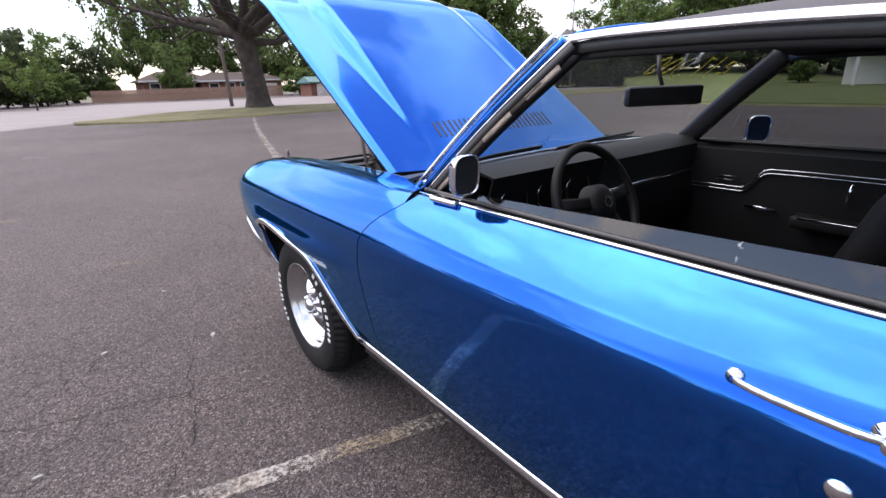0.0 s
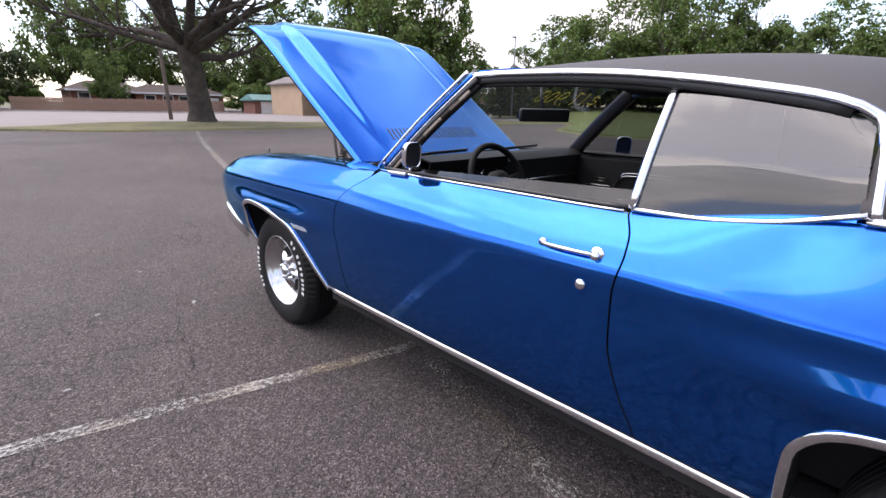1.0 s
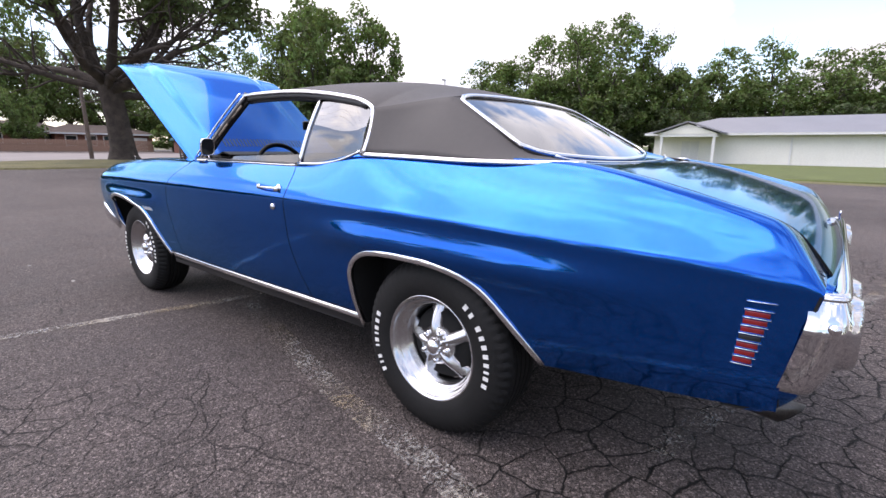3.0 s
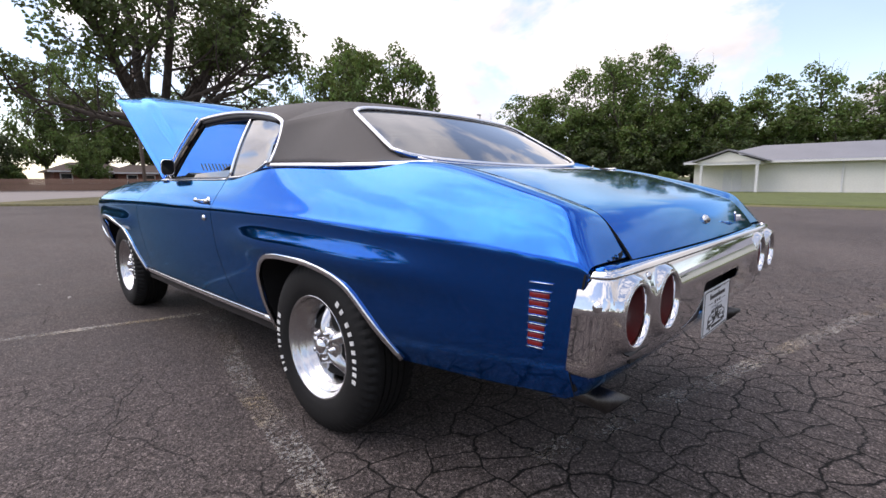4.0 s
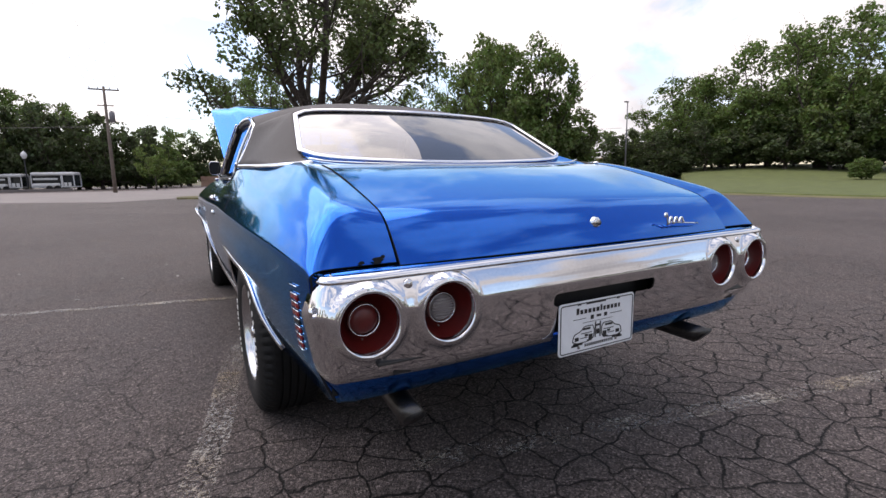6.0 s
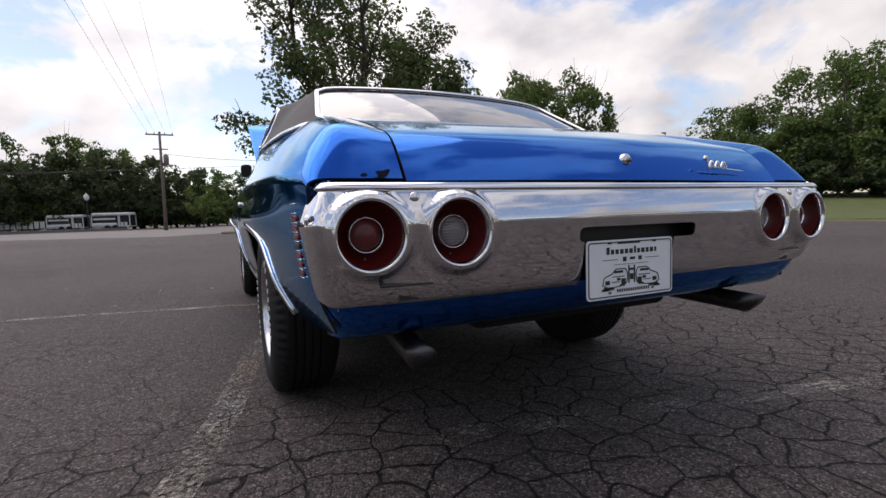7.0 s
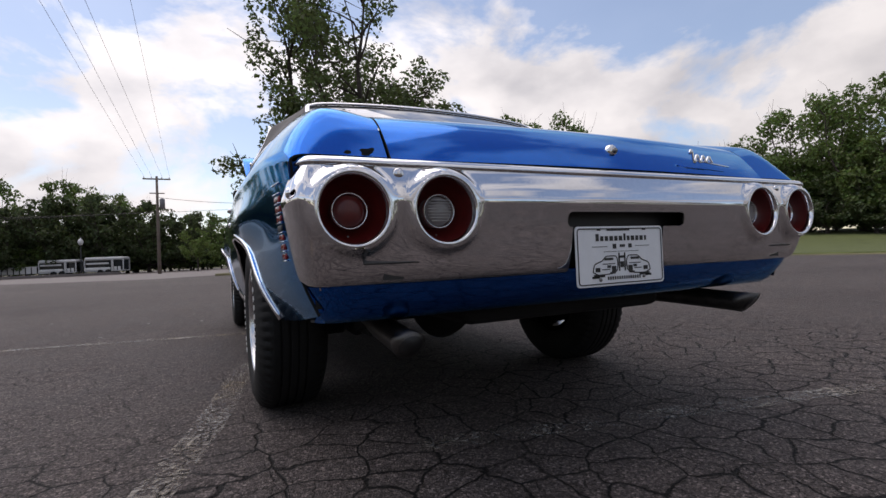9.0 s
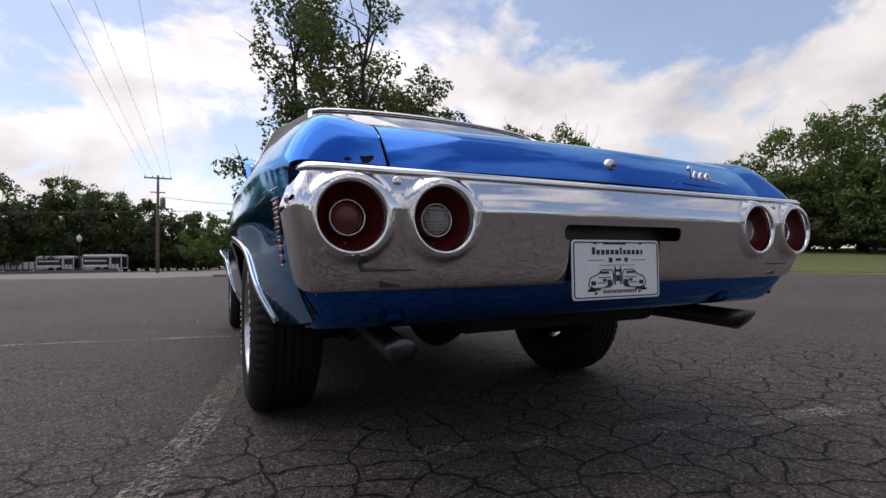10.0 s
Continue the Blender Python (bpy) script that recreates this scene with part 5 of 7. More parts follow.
# price painted on the windscreen, unreadable from within: plain strokes
def on_screen(u, v, e):
    x, f = 0.03 + u * 0.60, 0.67 + v * 0.18
    i = (x + 0.735) / 1.47 * (len(ws_base) - 1)
    k = min(int(i), len(ws_base) - 2)
    b = ws_base[k] + (ws_base[k + 1] - ws_base[k]) * (i - k)
    t = ws_top[k] + (ws_top[k + 1] - ws_top[k]) * (i - k)
    p = b + (t - b) * f + np.array((0, 0.02, 0.012)) * math.sin(math.pi * f)
    return p + np.array((0, 0.7, 0.7)) * 0.004
STROKES = [[(0.05 + 0.05 * math.cos(a), 0.5 + 0.36 * math.sin(a)) for a in np.linspace(0, 6.3, 18)], [(0.20 + 0.05 * math.cos(a), 0.48 + 0.36 * math.sin(a)) for a in np.linspace(0, 6.3, 18)],
           [(0.35 + 0.05 * math.cos(a), 0.62 + 0.24 * math.sin(a)) for a in np.linspace(0, 6.3, 18)], [(0.30, 0.55), (0.33, 0.2), (0.38, 0.02)],
           [(0.44, 0.12), (0.46, -0.08)], [(0.62, 0.85), (0.54, 0.9), (0.58, 0.5), (0.60, 0.05)], [(0.70, 0.95), (0.73, 0.5), (0.75, 0.0)], [(0.92, 0.75), (0.86, 0.8), (0.86, 0.55), (0.93, 0.45), (0.92, 0.2), (0.85, 0.22)]]
for pts in STROKES:
    strip("window_marking", spline([on_screen(u, v, 0) for u, v in pts], 18), 0.008, 0.002, (0, 0.7, 0.7), GOLD, car, "yellow painted window marking")
for u, v, w in ((0.30, -0.62, 0.10), (0.33, -0.75, 0.13), (0.36, -0.90, 0.05)):
    strip("window_sticker", [on_screen(u, v, 0), on_screen(u + w / 2, v + 0.02, 0), on_screen(u + w, v + 0.06, 0)], 0.010, 0.002, (0, 0.7, 0.7), PLATE, car, "small white window sticker")


# ---- ground ----
def asphalt_mat():
    m = bpy.data.materials.new("worn_asphalt")
    m.use_nodes = True
    t, b = m.node_tree, m.node_tree.nodes["Principled BSDF"]
    N, L = t.nodes.new, t.links.new
    co = N("ShaderNodeTexCoord")

    def noise_node(scale, detail=4, rough=0.55, dist=0.0):
        n = N("ShaderNodeTexNoise")
        n.inputs["Scale"].default_value, n.inputs["Detail"].default_value = scale, detail
        n.inputs["Roughness"].default_value, n.inputs["Distortion"].default_value = rough, dist
        L(co.outputs["Object"], n.inputs["Vector"])
        return n.outputs["Fac"]

    def remap(v, a, b_, c, d):
        n = N("ShaderNodeMapRange")
        for k, x in zip(("From Min", "From Max", "To Min", "To Max"), (a, b_, c, d)):
            n.inputs[k].default_value = x
        L(v, n.inputs["Value"])
        return n.outputs[0]

    def op(kind, a, b_):
        n = N("ShaderNodeMath")
        n.operation = kind
        for k, x in enumerate((a, b_)):
            if isinstance(x, (int, float)):
                n.inputs[k].default_value = x
            else:
                L(x, n.inputs[k])
        return n.outputs[0]

    # cell cracks, wobbling, strongest where the patch noise is high
    warp = N("ShaderNodeTexNoise")
    warp.inputs["Scale"].default_value, warp.inputs["Detail"].default_value = 5.0, 5
    L(co.outputs["Object"], warp.inputs["Vector"])
    off = N("ShaderNodeVectorMath")
    off.operation = "MULTIPLY_ADD"
    off.inputs[1].default_value = (0.16, 0.16, 0.0)
    L(warp.outputs["Color"], off.inputs[0])
    L(co.outputs["Object"], off.inputs[2])

    def cracks(scale, width):
        v = N("ShaderNodeTexVoronoi")
        v.feature, v.voronoi_dimensions = "DISTANCE_TO_EDGE", "2D"
        v.inputs["Scale"].default_value = scale
        L(off.outputs[0], v.inputs["Vector"])
        return remap(v.outputs["Distance"], 0.0, width, 1.0, 0.0)

    # old, broken surface behind the car
    sub_ = N("ShaderNodeVectorMath")
    sub_.operation = "SUBTRACT"
    sub_.inputs[1].default_value = (0.8, -2.4, 0.0)
    L(co.outputs["Object"], sub_.inputs[0])
    leng = N("ShaderNodeVectorMath")
    leng.operation = "LENGTH"
    L(sub_.outputs[0], leng.inputs[0])
    zone = remap(op("ADD", leng.outputs["Value"], op("MULTIPLY", noise_node(0.5, 3), 3.0)), 3.9, 5.8, 1.0, 0.0)
    axes = N("ShaderNodeSeparateXYZ")
    L(co.outputs["Object"], axes.inputs[0])
    zone = op("MULTIPLY", zone, op("MAXIMUM", remap(axes.outputs["Y"], -0.6, 0.3, 1.0, 0.12), remap(axes.outputs["X"], -0.6, 0.2, 0.0, 1.0)))
    patch = op("MAXIMUM", remap(noise_node(0.33, 3), 0.46, 0.62, 0.0, 0.55), zone)
    thin = remap(noise_node(2.3, 3), 0.34, 0.52, 0.40, 1.0)
    crack = op("MINIMUM", op("MULTIPLY", op("MULTIPLY", cracks(6.6, 0.045), patch), op("MULTIPLY", thin, 1.7)), 1.0)
    wide = op("MULTIPLY", cracks(0.9, 0.006), remap(noise_node(0.8, 3), 0.47, 0.58, 0.0, 0.75))
    small = op("MULTIPLY", op("MULTIPLY", cracks(13.5, 0.034), patch), remap(noise_node(3.1, 3), 0.46, 0.60, 0.0, 0.75))
    crack = op("MAXIMUM", op("MAXIMUM", crack, small), wide)
    big = noise_node(0.22, 5, 0.6)
    mid = noise_node(2.5, 6, 0.65)
    fine = noise_node(150, 3, 0.85)
    speck = N("ShaderNodeTexVoronoi")
    speck.inputs["Scale"].default_value = 190
    L(co.outputs["Object"], speck.inputs["Vector"])
    stones = N("ShaderNodeTexVoronoi")
    stones.inputs["Scale"].default_value = 135
    L(co.outputs["Object"], stones.inputs["Vector"])
    grey = N("ShaderNodeSeparateColor")
    L(stones.outputs["Color"], grey.inputs[0])
    stone = op("MULTIPLY", remap(speck.outputs["Distance"], 0.12, 0.5, 1.3, 0.75), op("ADD", remap(op("POWER", grey.outputs[0], 4.0), 0.0, 1.0, 0.55, 2.1), remap(grey.outputs[1], 0.0, 1.0, -0.2, 0.5)))
    tone = op("MULTIPLY", op("MULTIPLY", remap(big, 0.3, 0.7, 0.80, 1.18), remap(mid, 0.3, 0.7, 0.80, 1.2)), op("MULTIPLY", remap(fine, 0.34, 0.66, 0.25, 1.85), stone))
    tone = op("MULTIPLY", tone, remap(crack, 0.0, 1.0, 1.0, 0.05))
    col = N("ShaderNodeVectorMath")
    col.operation = "SCALE"
    col.inputs[0].default_value = (0.1050, 0.0875, 0.0820)
    L(tone, col.inputs["Scale"])
    L(col.outputs[0], b.inputs["Base Color"])
    L(remap(mid, 0.3, 0.7, 0.62, 0.85), b.inputs["Roughness"])
    b.inputs["Specular IOR Level"].default_value = 0.25
    bp1, bp2 = N("ShaderNodeBump"), N("ShaderNodeBump")
    bp1.inputs["Strength"].default_value, bp1.inputs["Distance"].default_value = 0.9, 0.007
    L(op("ADD", fine, speck.outputs["Distance"]), bp1.inputs["Height"])
    bp2.inputs["Strength"].default_value, bp2.inputs["Distance"].default_value = 0.8, 0.012
    L(op("MULTIPLY", crack, -1.0), bp2.inputs["Height"])
    L(bp1.outputs[0], bp2.inputs["Normal"])
    L(bp2.outputs[0], b.inputs["Normal"])
    return m


def worn_paint_mat(name, worn):
    m = node_mat(name, (0.33, 0.32, 0.30), 0.75, vary=0.25, vscale=6, bump=0.3, bscale=150)
    t = m.node_tree
    b, out = t.nodes["Principled BSDF"], t.nodes["Material Output"]
    co, n1, n2 = t.nodes.new("ShaderNodeTexCoord"), t.nodes.new("ShaderNodeTexNoise"), t.nodes.new("ShaderNodeTexNoise")
    n1.inputs["Scale"].default_value, n1.inputs["Detail"].default_value, n1.inputs["Roughness"].default_value = 3.5, 8, 0.75
    n2.inputs["Scale"].default_value, n2.inputs["Detail"].default_value = 60, 3
    add, mr, tr, mx = t.nodes.new("ShaderNodeMath"), t.nodes.new("ShaderNodeMapRange"), t.nodes.new("ShaderNodeBsdfTransparent"), t.nodes.new("ShaderNodeMixShader")
    mr.inputs["From Min"].default_value, mr.inputs["From Max"].default_value = worn, worn + 0.3
    for n in (n1, n2):
        t.links.new(co.outputs["Object"], n.inputs["Vector"])
    t.links.new(n1.outputs["Fac"], add.inputs[0])
    t.links.new(n2.outputs["Fac"], add.inputs[1])
    t.links.new(add.outputs[0], mr.inputs["Value"])
    mr.inputs["To Max"].default_value = 0.85
    # rusty, yellowed stretches
    n4, sr, cm = t.nodes.new("ShaderNodeTexNoise"), t.nodes.new("ShaderNodeMapRange"), t.nodes.new("ShaderNodeMix")
    n4.inputs["Scale"].default_value, n4.inputs["Detail"].default_value = 1.7, 4
    sr.inputs["From Min"].default_value, sr.inputs["From Max"].default_value, sr.inputs["To Max"].default_value = 0.45, 0.62, 0.75
    cm.data_type = "RGBA"
    cm.inputs["B"].default_value = (0.23, 0.165, 0.085, 1)
    t.links.new(co.outputs["Object"], n4.inputs["Vector"])
    t.links.new(n4.outputs["Fac"], sr.inputs["Value"])
    t.links.new(sr.outputs[0], cm.inputs["Factor"])
    t.links.new(b.inputs["Base Color"].links[0].from_socket, cm.inputs["A"])
    t.links.new(cm.outputs["Result"], b.inputs["Base Color"])
    t.links.new(mr.outputs[0], mx.inputs[0])
    t.links.new(tr.outputs[0], mx.inputs[1])
    t.links.new(b.outputs[0], mx.inputs[2])
    t.links.new(mx.outputs[0], out.inputs[0])
    return m


def leaf_mat(name, col, sheen=0.45):
    """Leaves: matt top, light glowing through, each leaf a little different."""
    m = bpy.data.materials.new(name)
    m.use_nodes = True
    t = m.node_tree
    t.nodes.remove(t.nodes["Principled BSDF"])
    geo, hsv = t.nodes.new("ShaderNodeNewGeometry"), t.nodes.new("ShaderNodeHueSaturation")
    mr, mh = t.nodes.new("ShaderNodeMapRange"), t.nodes.new("ShaderNodeMapRange")
    mr.inputs["To Min"].default_value, mr.inputs["To Max"].default_value = 0.55, 1.5
    mh.inputs["To Min"].default_value, mh.inputs["To Max"].default_value = 0.475, 0.53
    for n in (mr, mh):
        t.links.new(geo.outputs["Random Per Island"], n.inputs["Value"])
    t.links.new(mr.outputs[0], hsv.inputs["Value"])
    t.links.new(mh.outputs[0], hsv.inputs["Hue"])
    hsv.inputs["Color"].default_value = (*col, 1)
    d, tr, gl, m1, m2 = (t.nodes.new("ShaderNode" + k) for k in ("BsdfDiffuse", "BsdfTranslucent", "BsdfGlossy", "MixShader", "MixShader"))
    gl.inputs["Roughness"].default_value = 0.45
    gl.inputs[0].default_value = (0.5, 0.5, 0.5, 1)
    for n in (d, tr):
        t.links.new(hsv.outputs[0], n.inputs[0])
    m1.inputs[0].default_value, m2.inputs[0].default_value = sheen, 0.05
    t.links.new(d.outputs[0], m1.inputs[1])
    t.links.new(tr.outputs[0], m1.inputs[2])
    t.links.new(m1.outputs[0], m2.inputs[1])
    t.links.new(gl.outputs[0], m2.inputs[2])
    t.links.new(m2.outputs[0], t.nodes["Material Output"].inputs[0])
    return m


ASPHALT = asphalt_mat()
CHIP = node_mat("pale_stone_chip", (0.28, 0.265, 0.25), 0.8, vary=0.15, vscale=60)
LINE, OLD_LINE = worn_paint_mat("worn_line_paint", 0.87), worn_paint_mat("mostly_gone_line_paint", 0.968)
GRASS = node_mat("mown_grass", (0.085, 0.105, 0.026), 0.9, vary=0.35, vscale=0.9, bump=0.8, bscale=25)
DRYGRASS = node_mat("dry_grass", (0.12, 0.11, 0.045), 0.9, vary=0.4, vscale=0.7, bump=0.8, bscale=25)
CONCRETE = node_mat("pale_concrete", (0.185, 0.165, 0.157), 0.85, vary=0.15, vscale=0.4, bump=0.2, bscale=40)
EARTH = node_mat("earth", (0.09, 0.085, 0.04), 0.95, vary=0.4, vscale=0.05)
BARK = node_mat("bark", (0.055, 0.043, 0.035), 0.9, vary=0.6, vscale=3, bump=1.0, bscale=14)
LEAF_OAK = leaf_mat("oak_leaves", (0.088, 0.118, 0.036))
LEAF_WOOD = leaf_mat("wood_leaves", (0.122, 0.172, 0.044))
# darker copy of the wood leaves, the wood's shade put into the colour
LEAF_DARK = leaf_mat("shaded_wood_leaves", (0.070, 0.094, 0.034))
LEAF_PALE = leaf_mat("pale_leaves", (0.128, 0.175, 0.042))
WHITE_WALL = node_mat("white_painted_block", (0.74, 0.73, 0.68), 0.7, vary=0.05, vscale=0.6)
GREY_ROOF = node_mat("grey_metal_roof", (0.19, 0.19, 0.205), 0.5, 0.2, vary=0.08, vscale=0.5)
BRICK = node_mat("red_brick", (0.19, 0.085, 0.06), 0.85, vary=0.25, vscale=3)
BROWN_ROOF = node_mat("brown_shingles", (0.075, 0.056, 0.048), 0.9, vary=0.2, vscale=2)
FENCE_WOOD = node_mat("weathered_fence_wood", (0.32, 0.20, 0.145), 0.85, vary=0.25, vscale=1.5)
TAN = node_mat("tan_siding", (0.42, 0.30, 0.20), 0.75, vary=0.08, vscale=1.0)
TEAL = node_mat("teal_metal_roof", (0.06, 0.15, 0.14), 0.55, 0.1, vary=0.1, vscale=1)
PANE = node_mat("dark_pane_and_trailer_shade", (0.03, 0.035, 0.04), 0.1)
POLE_WOOD = node_mat("grey_pole_wood", (0.16, 0.13, 0.11), 0.9, vary=0.25, vscale=2)
TRAILER = node_mat("white_trailer_paint", (0.66, 0.66, 0.66), 0.4, vary=0.1, vscale=1)
GLOBE = node_mat("white_lamp_globe", (0.8, 0.8, 0.8), 0.3)

tagged(sheet("ground", [[(x, y, -0.05) for x in (-1500, -300, 0, 300, 1500)] for y in (-1500, -300, 0, 300, 1500)], EARTH, None, thick=0, hint=(0, 0, -9)), kind="structure")
tagged(sheet("parking_lot", [[(x, y, 0) for x in np.linspace(-125, 125, 26)] for y in np.linspace(-125, 125, 26)], ASPHALT, None, thick=0, hint=(0, 0, -9)), "cracked grey asphalt parking lot", kind="structure")


def lawn_edge(y):
    return float(np.interp(y, [-80, -5, 4, 9, 13, 18, 24, 40, 60, 90], [20, 20.5, 21, 21.3, 22, 26, 38, 60, 70, 70]))


def hill(x, y):
    """Height of the lawn, which climbs away from the lot behind the white hall."""
    return 0.08 + 2.0 * smooth(34, 80, x) * smooth(10, 34, y)


rows = []
for y in np.linspace(-80, 90, 70):
    e = lawn_edge(y)
    rows.append([(e, y, -0.02), (e + 0.02, y, 0.07)] + [(x, y, hill(x, y)) for x in np.linspace(e + 0.3, 150, 40)])
tagged(sheet("lawn", rows, GRASS, None, thick=0, hint=(60, 0, -50)), "mown green lawn rising towards the trees", kind="structure")
rows = []
for y in np.linspace(-80, 60, 50):
    e = lawn_edge(y)
    rows.append([(e - 1.1, y, 0.006), (e - 0.01, y, 0.03)])
tagged(sheet("verge", rows, DRYGRASS, None, thick=0, hint=(20, 0, -50)), "dry grass strip along the asphalt", kind="structure")
# grass island with the oak on a low mound
isl = []
for u in np.linspace(0, 1, 40):
    x = -0.8 + 46 * u
    y0 = 25.2 + 2.6 * (1 - smooth(0, 0.08, u)) + 1.5 * u
    y1 = 29.2 + 6.0 * smooth(0, 0.2, u) - 1.5 * u
    isl.append([(x, y0, -0.01)] + [(x, y0 + (y1 - y0) * v, 0.06 + 0.20 * math.exp(-((x - 8) / 9) ** 2 - ((y0 + (y1 - y0) * v - 31) / 3) ** 2)) for v in np.linspace(0.01, 0.99, 12)] + [(x, y1, -0.01)])
tagged(sheet("grass_island", isl, DRYGRASS, None, thick=0, hint=(10, 28, -30)), "patchy dry grass island at the lot's edge", kind="structure")
road = []
for x in np.linspace(-70, 75, 60):
    near = float(np.interp(x, [-70, -30, -9, -3.5, -1, 1, 6, 75], [50, 44, 31, 26.6, 29.5, 33, 36.0, 35.5]))
    far = float(np.interp(x, [-70, -5, 4, 12, 30, 75], [64, 61, 78, 72, 66, 66]))
    road.append([(x, near + (far - near) * v, 0.005) for v in np.linspace(0, 1, 6)])
tagged(sheet("concrete_road", road, CONCRETE, None, thick=0, hint=(0, 50, -40)), "pale worn concrete road", kind="structure")


def parking_line(pts, w=0.10, m=None):
    q = spline(pts, 24)
    t = np.gradient(q, axis=0)
    n = np.stack([-t[:, 1], t[:, 0]], 1) / np.linalg.norm(t, axis=1)[:, None]
    P = [[(p[0] - k[0] * w / 2, p[1] - k[1] * w / 2, 0.004), (p[0] + k[0] * w / 2, p[1] + k[1] * w / 2, 0.004)] for p, k in zip(q, n)]
    return tagged(sheet("parking_line", P, m or LINE, None, thick=0, hint=(0, 0, -9)), "faded white painted parking line", kind="structure")


parking_line([(-6.5, 3.28), (-2.1, 2.51), (-1.25, 2.31), (-0.5, 2.13), (0.9, 1.85)], 0.08)
parking_line([(-0.42, 2.08), (-0.66, 1.30), (-0.90, 0.48), (-1.0, -0.08), (-1.13, -0.60), (-1.38, -1.5), (-1.9, -3.2)], 0.115, OLD_LINE)
parking_line([(-0.45, -0.733), (-0.38, -0.75), (0.21, -0.89), (0.88, -1.045), (1.87, -1.27), (2.52, -1.43), (6.5, -2.4)], 0.10, OLD_LINE)
parking_line([(1.55, 9.6), (3.4, 16.3), (6.1, 25.3)], 0.14)
parking_line([(-0.78, 10.85), (-0.27, 11.05)], 0.12)
parking_line([(-1.70, 5.35), (-1.08, 5.15)], 0.09, OLD_LINE)
parking_line([(-2.25, 14.9), (-1.27, 14.4)], 0.12)
parking_line([(-3.3, 8.0), (-2.0, 7.75)], 0.11, OLD_LINE)
parking_line([(-4.9, 12.8), (-2.6, 12.2)], 0.11, OLD_LINE)


def scrap(x, y, size, turn, seed):
    """A pale scrap lying on the asphalt: a thin uneven chip."""
    rng = random.Random(seed)
    bm = bmesh.new()
    n = 9
    rim = [(size * (0.7 + 0.5 * rng.random()) * math.cos(2 * math.pi * k / n), 0.5 * size * (0.7 + 0.5 * rng.random()) * math.sin(2 * math.pi * k / n)) for k in range(n)]
    low_ring, top_ring = [bm.verts.new((a, b, 0.0)) for a, b in rim], [bm.verts.new((0.8 * a, 0.8 * b, 0.006)) for a, b in rim]
    bm.faces.new(top_ring)
    for k in range(n):
        bm.faces.new((low_ring[k], low_ring[(k + 1) % n], top_ring[(k + 1) % n], top_ring[k]))
    ob = part("stone_chip", bm, CHIP, None)
    ob.matrix_world = pose(x, y, 0.001, 0, 0, turn)
    return tagged(ob, "small pale stone chip lying on the asphalt", "stone", "loose chips")


for k, (x, y, size) in enumerate(((-1.855, 2.83, 0.018), (-1.59, 3.69, 0.022), (-1.10, 3.52, 0.026), (-2.6, 4.6, 0.02), (-1.2, 4.4, 0.015))):
    scrap(x, y, size, 40 * k, k)


# ---- trees ----
def leaf_cloud(centres, radii, per, size, rng, squash=0.75):
    """Small bent leaf sprays laid over clumps, facing mostly outwards and up."""
    V = []
    for c, r in zip(centres, radii):
        k = max(8, int(per * r * r))
        d = rng.normal(size=(k, 3)) + (0, 0, 0.3)
        d /= np.linalg.norm(d, axis=1)[:, None]
        p = c + d * (r * rng.uniform(0.4, 1.0, (k, 1)) ** 0.5) * (1, 1, squash)
        n = d * 0.9 + rng.normal(size=(k, 3)) * 0.55 + (0, 0, 0.4)
        n /= np.linalg.norm(n, axis=1)[:, None]
        a = np.cross(n, rng.normal(size=(k, 3)))
        a /= np.linalg.norm(a, axis=1)[:, None]
        b = np.cross(n, a)
        s = size * rng.uniform(0.55, 1.3, (k, 1))
        droop = n * s * 0.14
        V.append(np.stack([p - a * s * 0.5 - droop, p - b * s * 0.36, p + a * s * 0.5 - droop, p + b * s * 0.36], 1))
    V = np.concatenate(V).reshape(-1, 3)
    F = np.arange(len(V)).reshape(-1, 4)
    return V, F.tolist()


